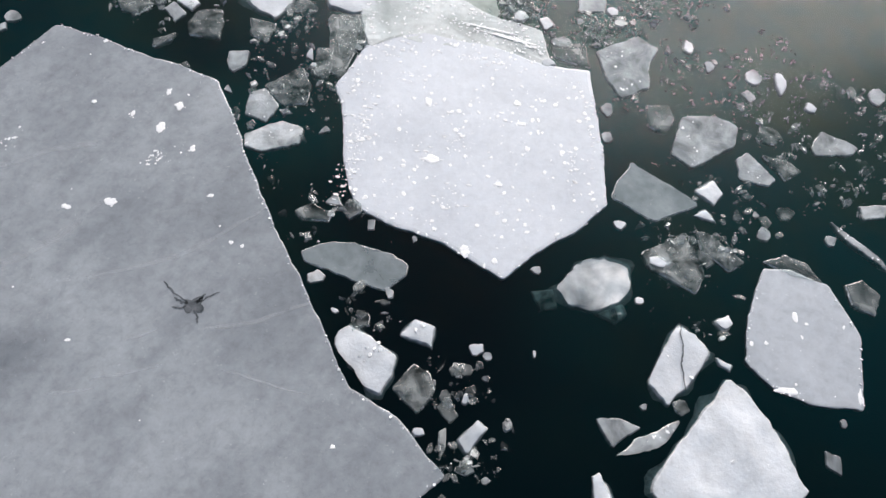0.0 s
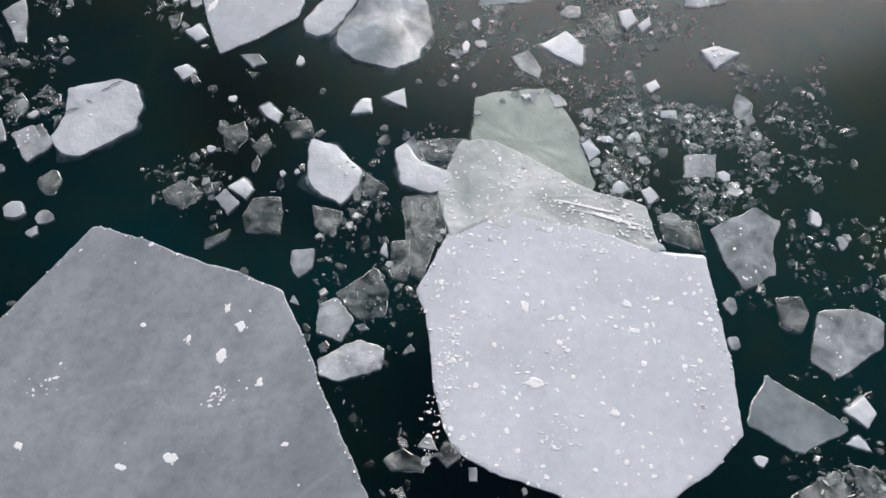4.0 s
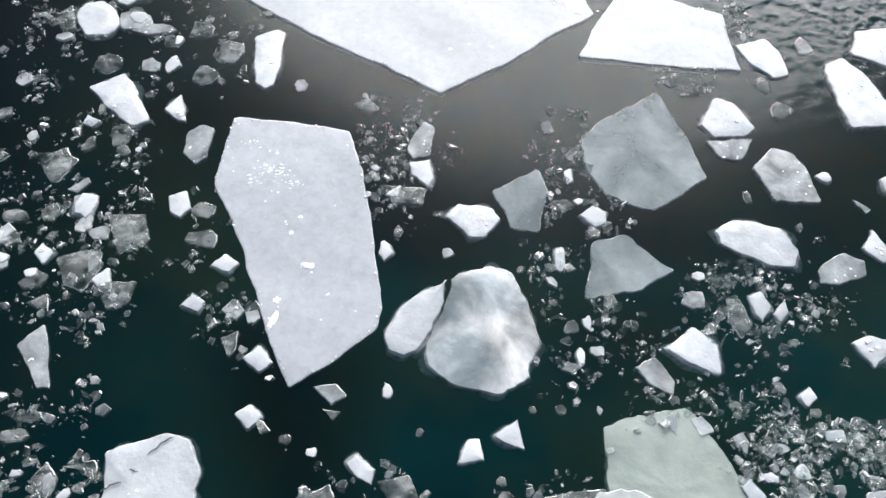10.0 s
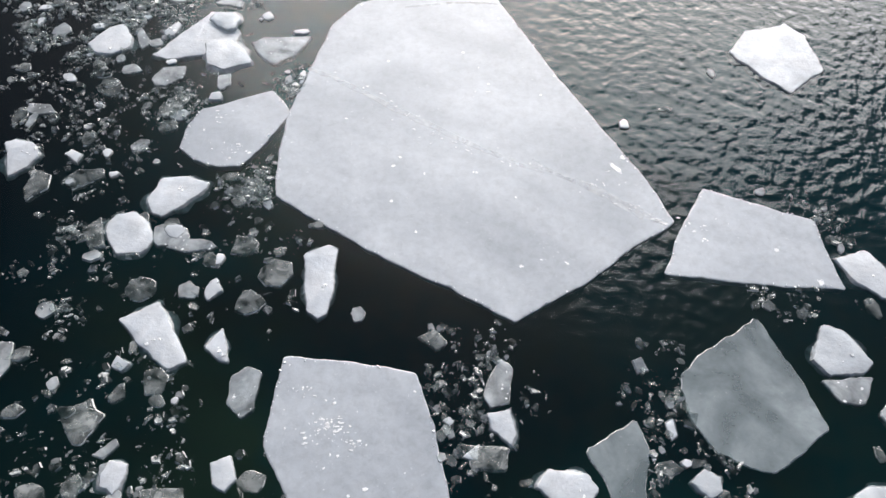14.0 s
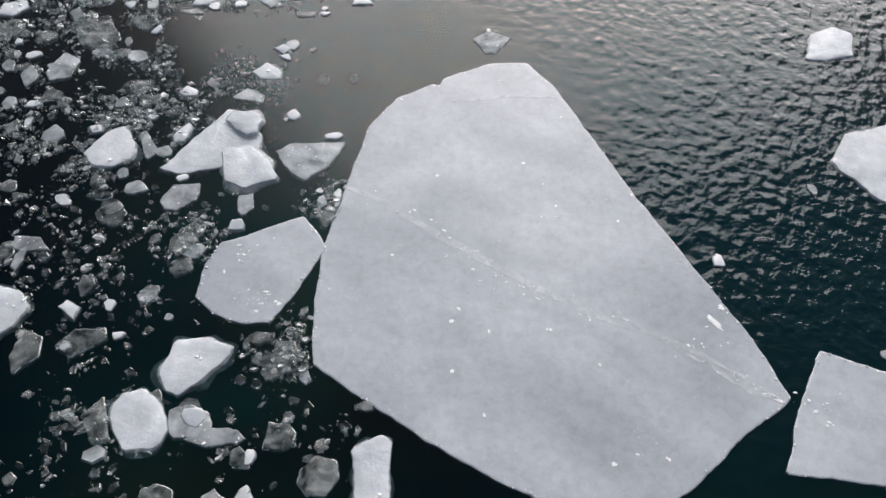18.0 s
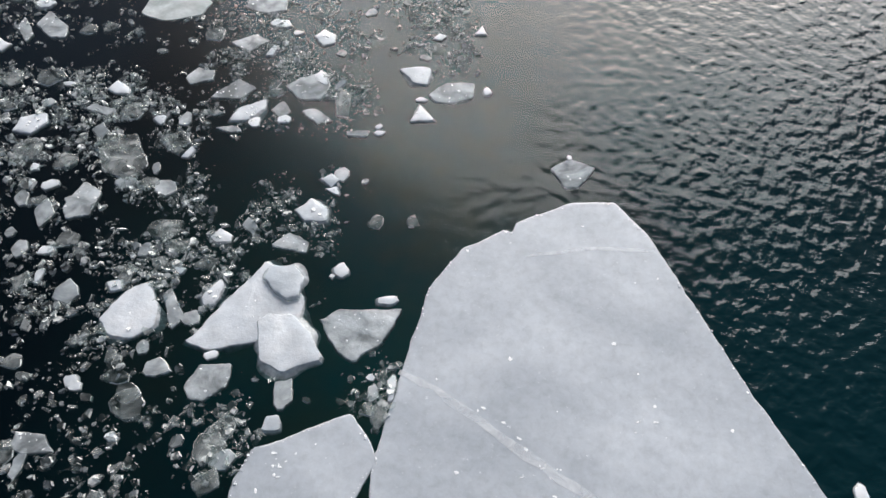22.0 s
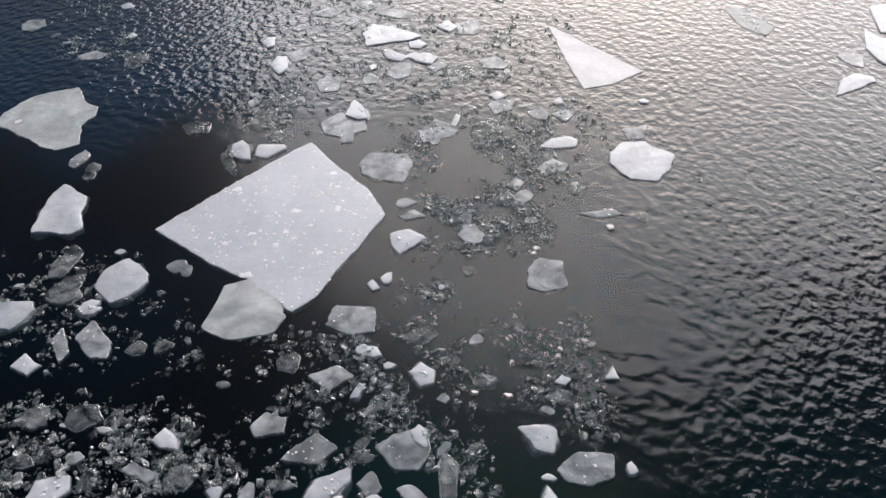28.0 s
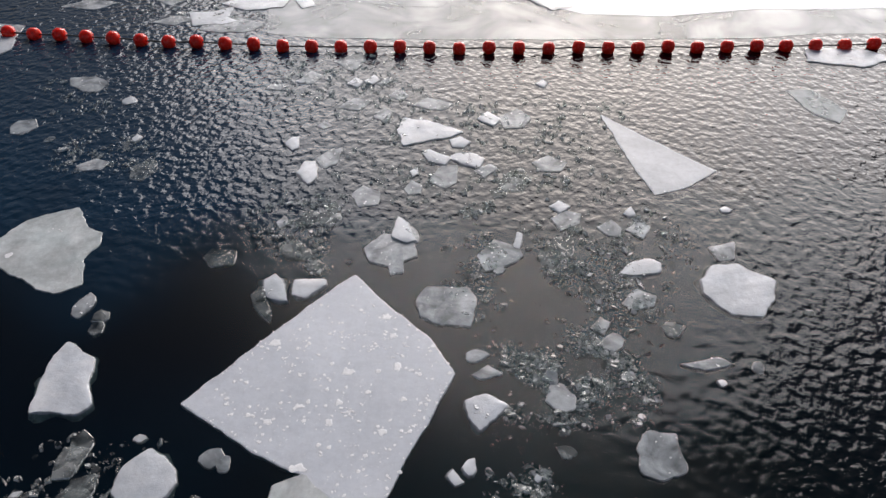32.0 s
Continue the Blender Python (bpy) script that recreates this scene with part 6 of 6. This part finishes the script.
slab("W", [(-9.68, 34.02), (-9.47, 34.23), (-9.09, 34.24), (-8.86, 34.04), (-8.95, 33.68), (-9.29, 33.74)], "white opaque ice slab floating in dark water")
slab("G", [(-10.01, 33.14), (-9.76, 33.73), (-9.41, 33.79), (-9.4, 33.15), (-9.63, 32.94)], "grey half-clear broken ice slab with bright edges")
slab("W", [(-10.18, 34.16), (-10.02, 34.33), (-9.54, 34.01), (-9.65, 33.73), (-10.03, 33.81)], "white opaque ice slab floating in dark water")
slab("G", [(-7.98, 33.96), (-7.61, 34.29), (-7.22, 34.05), (-7.37, 33.66), (-7.78, 33.65)], "grey half-clear broken ice slab with bright edges")
slab("G", [(-8.62, 35.69), (-8.18, 36.2), (-7.86, 35.76), (-8.04, 35.29), (-8.49, 35.24)], "grey translucent ice slab floating in dark water")
slab("W", [(-9.06, 35.62), (-8.84, 36), (-8.53, 35.64), (-8.69, 35.24)], "bright white broken ice slab with worn edges")
slab("G", [(-9.13, 33.61), (-8.77, 33.9), (-8.62, 33.73), (-8.88, 33.29)], "grey translucent ice slab floating in dark water")
slab("W", [(-10.36, 33.46), (-10.21, 33.66), (-10.14, 33.4), (-10.28, 33.25)], "white opaque ice chunk floating in dark water")
slab("G", [(-10.43, 32.88), (-10.3, 33.22), (-10.03, 33.06), (-10.06, 32.72), (-10.32, 32.69)], "grey half-clear ice chunk floating in dark water")
slab("G", [(-11.38, 32.62), (-11.2, 32.99), (-10.82, 32.76), (-10.81, 32.32), (-11.18, 32.23)], "grey half-clear broken ice slab with bright edges")
slab("D", [(-8.42, 33.64), (-8.13, 33.8), (-7.92, 33.32), (-8.18, 32.93), (-8.67, 32.92), (-8.62, 33.31)], "dark glassy clear ice slab low in the water")
slab("D", [(-8.81, 32.95), (-8.45, 33.18), (-8.44, 32.74), (-8.73, 32.66)], "clear broken ice slab with glinting edges")
slab("D", [(-12.32, 31.74), (-12.01, 32.13), (-11.79, 31.96), (-12.04, 31.56)], "glassy clear ice chunk low in the water")
slab("D", [(-11.92, 31.86), (-11.64, 32.45), (-11.41, 31.87), (-11.62, 31.54)], "clear broken ice slab with glinting edges")
slab("G", [(-12.61, 31.7), (-12.47, 31.94), (-12.32, 31.71), (-12.47, 31.51)], "grey half-clear ice chunk floating in dark water")
slab("D", [(-13.6, 30.67), (-13.5, 30.95), (-13.04, 30.88), (-13, 30.53), (-13.39, 30.4)], "clear broken ice slab with glinting edges")
slab("D", [(-12.47, 31.12), (-12.2, 31.33), (-11.84, 31.02), (-11.73, 30.75), (-12.2, 30.7)], "dark glassy clear ice slab low in the water")
slab("D", [(-11.89, 30.56), (-11.71, 30.83), (-11.49, 30.62), (-11.55, 30.35)], "glassy clear ice chunk low in the water")
slab("G", [(-10.94, 31.1), (-10.67, 31.58), (-10.12, 31.46), (-9.95, 30.94), (-10.43, 30.61), (-10.83, 30.72)], "grey translucent ice slab floating in dark water")
slab("W", [(-10.51, 31.38), (-10.45, 32.07), (-10.24, 31.84), (-10.03, 31.31), (-10.23, 31.23)], "upright bright white ice piece on a cloudy slab", 0.02)
slab("G", [(-10.61, 30.92), (-10.24, 31.01), (-10.19, 30.52), (-10.43, 30.4)], "grey half-clear ice chunk floating in dark water")
slab("W", [(-12.46, 30.17), (-12.28, 30.4), (-12.12, 30.17), (-11.92, 29.7), (-12.09, 29.65), (-12.29, 29.76)], "bright white broken ice slab with worn edges")
slab("W", [(-11.94, 29.86), (-11.97, 30.23), (-11.45, 30.27), (-11.39, 30.12), (-11.69, 29.77)], "white opaque ice slab floating in dark water")
slab("D", [(-12.58, 29.83), (-12.44, 30.07), (-12.13, 29.4), (-12.12, 29.19), (-12.46, 29.56)], "clear broken ice slab with glinting edges")
slab("G", [(-9.97, 29.81), (-9.83, 30.26), (-9.1, 30.27), (-8.97, 29.91), (-9.06, 29.3), (-9.58, 29.36), (-9.88, 29.49)], "grey translucent ice slab floating in dark water")
slab("G", [(-9.03, 31.01), (-8.74, 31.52), (-8.24, 31.31), (-8.17, 31.06), (-8.59, 30.69), (-8.88, 30.61)], "grey half-clear broken ice slab with bright edges")
slab("W", [(-8.4, 31.27), (-8.32, 31.73), (-8.19, 31.68), (-8.28, 31.22)], "white opaque ice chunk floating in dark water")
slab("D", [(-8.02, 31.11), (-7.66, 31.68), (-7.29, 31.59), (-7.35, 31.2), (-7.78, 30.61)], "clear broken ice slab with glinting edges")
slab("G", [(-7.71, 32.15), (-7.41, 32.43), (-7.1, 32.36), (-7.17, 32.03), (-7.53, 31.77)], "grey translucent ice slab floating in dark water")
slab("W", [(-7.7, 32.51), (-7.51, 32.72), (-7.26, 32.54), (-7.5, 32.29)], "white opaque ice chunk floating in dark water")
slab("G", [(-6.9, 31.96), (-6.6, 32.21), (-6.42, 31.97), (-6.48, 31.67), (-6.72, 31.7)], "grey half-clear ice chunk floating in dark water")
slab("G", [(-6.4, 31.92), (-6.15, 32.21), (-5.89, 32.05), (-6.09, 31.65)], "grey half-clear ice chunk floating in dark water")
slab("W", [(-6.7, 30.66), (-6.47, 31.01), (-6.1, 31.17), (-5.86, 31.04), (-5.95, 30.78), (-6.37, 30.67)], "white opaque ice slab floating in dark water")
slab("G", [(-6.74, 30.01), (-6.42, 30.4), (-6.09, 30.23), (-6.18, 29.96), (-6.54, 29.85)], "grey half-clear broken ice slab with bright edges")
slab("G", [(-7.27, 29.44), (-7.08, 29.73), (-6.9, 29.58), (-7.06, 29.27)], "grey half-clear ice chunk floating in dark water")
slab("W", [(-6.38, 32.37), (-6.18, 32.62), (-6.11, 32.37), (-6.25, 32.26)], "white opaque ice chunk floating in dark water")
slab("W", [(-12.14, 36.99), (-11.95, 37.37), (-11.74, 37.14), (-11.81, 36.78)], "white opaque ice slab floating in dark water")
slab("W", [(-11.74, 37.12), (-11.52, 37.5), (-11.34, 37.25), (-11.47, 36.98)], "white opaque ice chunk floating in dark water")
slab("G", [(-11.45, 37.05), (-11.16, 37.46), (-11.04, 37.22), (-11.28, 36.91)], "grey half-clear ice chunk floating in dark water")
slab("G", [(-11.12, 36.51), (-10.84, 36.89), (-10.59, 36.55), (-10.79, 36.27)], "grey half-clear broken ice slab with bright edges")
slab("G", [(-12.2, 35.84), (-11.88, 36.37), (-11.38, 36.24), (-11.65, 35.76)], "grey translucent ice slab floating in dark water")
slab("G", [(-11.34, 35.53), (-11.12, 35.95), (-10.88, 35.82), (-10.99, 35.28)], "grey half-clear broken ice slab with bright edges")
slab("G", [(-13.96, 36.58), (-13.84, 36.88), (-13.49, 36.86), (-13.55, 36.55)], "grey half-clear ice chunk floating in dark water")
slab("G", [(-13.36, 36.99), (-13.06, 37.61), (-12.72, 37.4), (-12.87, 36.9)], "grey half-clear broken ice slab with bright edges")
slab("G", [(-12.51, 35.05), (-12.33, 35.29), (-12.11, 35.1), (-12.29, 34.91)], "grey half-clear ice chunk floating in dark water")
slab("G", [(-10.58, 36.07), (-10.19, 36.52), (-9.53, 36.26), (-9.84, 35.89)], "grey half-clear broken ice slab with bright edges")
slab("W", [(-7.72, 37.35), (-7.53, 37.64), (-7.4, 37.4), (-7.53, 37.17)], "white opaque ice chunk floating in dark water")
slab("W", [(1.96, 38.04), (3.36, 38.74), (3.27, 36.65), (1.68, 36.49)], "bright white broken ice slab with worn edges")
slab("W", [(1.05, 35.66), (1.38, 36.72), (1.63, 36.23), (2.58, 36.21), (2.64, 34.83), (1.35, 34.64), (1.13, 35.18)], "white opaque ice slab floating in dark water")
slab("W", [(-0.33, 33.28), (-0.01, 34.02), (0.43, 34.39), (0.76, 34.23), (0.76, 34.05), (0.16, 33.57)], "bright white broken ice slab with worn edges")
slab("G", [(0.21, 35.18), (0.75, 35.67), (0.85, 35.1), (0.76, 34.62), (0.43, 34.78)], "grey translucent ice slab floating in dark water")
slab("T", [(-0.21, 28.48), (-0.34, 27.49), (-0.48, 26.95), (-0.45, 26.77), (-0.13, 26.89), (0.7, 27.29), (1.43, 27.62), (2.11, 28.05), (2.28, 28.49), (0.66, 28.35)], "thin dull-grey translucent ice sheet with bright edges")
slab("G", [(0.48, 26.95), (1.19, 27.05), (1.21, 26.6), (0.58, 26.45)], "grey translucent ice slab floating in dark water")
brash([(-9.61, 16.42), (-9.02, 16.32), (-8.98, 15.14), (-9.48, 15.2)], 160)
slab("W", [(-21.61, 38.89), (-21.22, 39.04), (-20.77, 38.7), (-20.58, 38.08), (-20.94, 37.64), (-22.4, 37.5)], "pale ice slab lying under a line of floats")
slab("G", [(-16.44, 39.68), (-16.41, 40.6), (-15.51, 40.55), (-14.79, 40.21), (-15.04, 39.68), (-15.78, 39.54)], "grey half-clear broken ice slab with bright edges")
slab("W", [(-16.34, 41.46), (-15.75, 42.05), (-14.41, 42.07), (-14.5, 41.35), (-15.48, 41.02)], "white opaque ice slab floating in dark water")
slab("G", [(-20.67, 40.85), (-20.11, 41.47), (-19.05, 41.33), (-19.61, 40.68)], "grey translucent ice slab floating in dark water")
patch(left_floe, [(-3.82, 5.36, 0.06, 0.08, 0, 14), (-4.71, 5.78, 0.05, 0.07, 0, 10), (-4.3, 5.61, 0.10, 0.13, 0, 16), (-4.15, 6, 0.10, 0.11, 0, 14), (-4.22, 5.2, 0.33, 0.15, 20, 40), (-4.34, 6.19, 0.06, 0.10, 0, 8), (-6.23, 4.48, 0.08, 0.07, 0, 10), (-5.1, 4.35, 0.10, 0.06, 0, 8), (-6.15, 5.15, 0.35, 0.16, 20, 20), (-4.6, 4.49, 0.12, 0.11, 0, 12), (-3.42, 4.72, 0.07, 0.04, 0, 4)])
patch(hex_floe, [(-1.79, 5.78, 0.18, 0.97, -8, 150), (-0.3, 7.3, 1.28, 0.15, -6, 120), (1, 5.75, 0.08, 0.64, 6, 40), (-0.49, 5.94, 1.26, 0.97, 0, 120), (-1.81, 5.25, 0.10, 0.48, -8, 60), (-1.94, 6.72, 0.18, 0.24, 0, 40), (-1.26, 6.92, 0.40, 0.24, 0, 40), (-0.25, 4.37, 0.11, 0.11, 0, 24), (-0.94, 6.5, 0.08, 0.13, 0, 10), (0.24, 6.62, 0.08, 0.08, 0, 12), (-0.8, 5.6, 0.18, 0.08, 0, 14), (0.07, 5.34, 0.10, 0.07, 0, 12), (-0.51, 5.02, 0.28, 0.24, 0, 40), (0.32, 6.3, 0.10, 0.06, 0, 10), (-1.72, 6.11, 0.14, 0.72, -6, 60), (1.22, 6.29, 0.10, 0.72, 6, 50), (-1.6, 7.33, 0.28, 0.14, 0, 36)], 0.024)
patch(slab_floe, [(-5.45, 10.91, 0.08, 0.08, 0, 26), (-5.46, 10.65, 0.07, 0.18, -20, 46), (-5.8, 12.8, 0.36, 0.24, 0, 90), (-5.5, 12.61, 0.24, 0.13, 0, 20), (-6.16, 13.27, 0.32, 0.13, 0, 14), (-5.13, 11.39, 0.14, 0.08, 0, 6)])
patch(big_floe, [(-1.72, 17.13, 0.07, 0.08, 0, 20), (-3.93, 16.8, 0.04, 0.04, 0, 8), (-4.86, 17.98, 0.42, 0.19, 20, 8), (-5.41, 18.5, 0.77, 0.13, -28, 10), (-4.09, 17.32, 1.12, 0.16, -28, 18), (-3.31, 16.96, 0.63, 0.16, -25, 8), (-2.12, 16.59, 0.56, 0.24, 10, 14), (-1.7, 16.14, 0.56, 0.18, -30, 24), (-1.39, 15.9, 0.21, 0.06, -30, 24), (-4.55, 17.46, 0.28, 0.32, 0, 6), (-3.81, 18.44, 0.18, 0.21, 0, 4), (-1.84, 16.91, 0.07, 0.24, 35, 12)])
patch(kite_floe, [(0.6, 14.87, 0.08, 0.07, 0, 20), (-0.75, 15.76, 0.36, 0.31, 0, 14)])
patch(snowy_floe, [(-11.96, 28.82, 0.13, 0.11, 0, 24), (-10.37, 29.46, 0.13, 0.12, 0, 20), (-10.79, 28.35, 0.13, 0.10, 0, 16), (-10.85, 27.79, 0.08, 0.09, 0, 12), (-11.74, 27.42, 0.11, 0.07, 0, 16), (-11.36, 27.7, 0.11, 0.06, 0, 12), (-10.2, 27.35, 0.11, 0.10, 0, 26), (-10.68, 27.66, 0.24, 0.13, 0, 30), (-10.23, 29.09, 0.10, 0.07, 0, 12), (-10.11, 28.48, 0.08, 0.13, 0, 14), (-10.93, 27.46, 0.08, 0.11, 0, 12), (-9.97, 27.91, 0.08, 0.08, 0, 14), (-12, 27.51, 0.11, 0.06, 0, 8), (-11.22, 26.73, 0.17, 0.11, 0, 24), (-10.99, 29.03, 0.32, 0.18, 0, 20), (-10.46, 28.85, 0.54, 0.31, 0, 30)], 0.045)
patch(penta_floe, [(-7.65, 17.22, 0.42, 0.19, 0, 24), (-7.89, 17.94, 0.28, 0.16, 0, 10)])
patch(greyright_floe, [(3.51, 3.07, 0.24, 0.07, 0, 40), (4.32, 3.08, 0.05, 0.17, 0, 14), (3.68, 3.98, 0.06, 0.10, 0, 6)])
patch(shelf, [(-0.1, 7.78, 0.75, 0.14, -10, 90), (0.35, 7.62, 0.4, 0.12, -12, 80), (-1.2, 8.2, 0.6, 0.4, 0, 90), (-1.9, 7.8, 0.25, 0.4, 0, 40), (-0.2, 7.86, 0.8, 0.03, -9, 60), (0.1, 7.72, 0.7, 0.03, -11, 70)], 0.03, 0.027)
for line, width in (
    ([(-6.63, 19.09), (-6.22, 18.89), (-5.13, 18.12), (-4.19, 17.5), (-3.37, 16.99), (-2.5, 16.66)], 0.13),
    ([(-2.5, 16.66), (-2.12, 16.44), (-1.61, 16.0), (-1.26, 15.85)], 0.16),
    ([(-5.08, 20.81), (-4.19, 20.98), (-3.4, 20.95)], 0.07),
    ([(-3.1, 17.05), (-2.4, 16.55), (-1.78, 16.2), (-1.42, 15.95)], 0.09),
):
    crack(big_floe, line, width, big_floe["top"] + 0.003, "seam", MAT_SEAM, "healed white seam in the ice")
for line, width in (
    ([(-4.58, 3.45), (-3.71, 3.82), (-3.32, 4.08), (-2.77, 4.61)], 0.08),
    ([(-4.16, 2.3), (-3.44, 2.56)], 0.05),
    ([(-3.07, 3.02), (-2.59, 3.15), (-1.95, 3.47)], 0.06),
    ([(-3.9, 2.78), (-3.58, 2.98)], 0.035),
    ([(-4.57, 2.09), (-4.08, 2.23)], 0.04),
    ([(-5.71, 3.38), (-5.06, 3.94), (-4.69, 4.46)], 0.11),
    ([(-2.78, 2.57), (-1.78, 2.42)], 0.035),
    ([(-6.21, 4.69), (-5.53, 5.13), (-5.01, 5.27)], 0.1),
):
    crack(left_floe, line, width, left_floe["top"] + 0.002, "vein", MAT_VEIN, "faint milky vein frozen into the ice")
melt_hole(left_floe, -3.28, 3.27, 0.12)
crack(potato_slab, [(-6.59, 9.04), (-6.47, 9.18), (-6.36, 9.23)], 0.02, 0.047)
crack(potato_slab, [(-7, 8.65), (-6.92, 8.73), (-6.81, 8.75)], 0.02, 0.047)
crack(potato_slab, [(-6.76, 8.88), (-6.66, 8.87)], 0.018, 0.047)
crack(split_slab, [(2.31, 3.7), (2.33, 3.42), (2.31, 3.22), (2.34, 2.94)], 0.02, 0.047)


# ---- float line ----
def buoy_mesh(r, half):
    verts, faces = [], []
    prof = [(0.22, -1.0), (0.5, -0.95), (0.74, -0.82), (0.91, -0.58), (0.98, -0.3), (1.0, 0.0), (0.98, 0.3), (0.91, 0.58), (0.74, 0.82), (0.5, 0.95), (0.22, 1.0)]
    n = 20
    for rr, hh in prof:
        for k in range(n):
            a = 6.28318 * k / n
            verts.append((r * rr * math.cos(a), r * rr * math.sin(a), half * hh))
    for i in range(len(prof) - 1):
        for k in range(n):
            j = (k + 1) % n
            faces.append((i * n + k, i * n + j, (i + 1) * n + j, (i + 1) * n + k))
    faces.append(tuple(range(n - 1, -1, -1)))
    faces.append(tuple(range((len(prof) - 1) * n, len(prof) * n)))
    me = bpy.data.meshes.new("buoy")
    me.from_pydata(verts, [], faces)
    me.polygons.foreach_set("use_smooth", [True] * len(me.polygons))
    me.materials.append(MAT_RED)
    return me


MAT_RED, MAT_ROPE = red_material(), cable_material()


def boom_y(x):
    """The sagging line of the floats, seen from above."""
    u = min(max(x, -24.0), 6.0) - -10.118
    return 38.882 + u * (0.06683 + u * (0.0047624 + u * (-0.00013424 + u * 0.0000025276)))


line = tagged(new("float_line", None), "line of red plastic floats threaded on a dark rope", "float line")
line.location = (-10.118, boom_y(-10.118), 0)
BUOY = buoy_mesh(0.17, 0.155)
rng = random.Random(5)
px = -28.5
knots = []
while px < 10.0:
    py = boom_y(px)
    slope = (boom_y(px + 0.05) - py) / 0.05
    b = new("buoy", BUOY)
    b.parent = line
    z = 0.11 + rng.uniform(-0.02, 0.03)
    b.matrix_basis = pose(px - line.location.x, py - line.location.y, z, rng.uniform(-14, 14), 90 + rng.uniform(-9, 9), math.degrees(math.atan(slope)) + rng.uniform(-8, 8))
    knots.append((px - line.location.x, py - line.location.y, z))
    px += (0.746 + 0.0045 * (px + 10.1)) / math.sqrt(1 + slope * slope)
crv = bpy.data.curves.new("rope", "CURVE")
crv.dimensions, crv.bevel_depth, crv.bevel_resolution = "3D", 0.02, 2
sp = crv.splines.new("POLY")
sp.points.add(len(knots) * 2 - 2)
for k, (a, b, z) in enumerate(knots):
    sp.points[2 * k].co = (a, b, z, 1)
    if k + 1 < len(knots):
        n = knots[k + 1]
        sp.points[2 * k + 1].co = ((a + n[0]) / 2, (b + n[1]) / 2, (z + n[2]) / 2 + rng.uniform(-0.012, 0.01), 1)
crv.materials.append(MAT_ROPE)
rope = new("rope", crv)
rope.parent = line
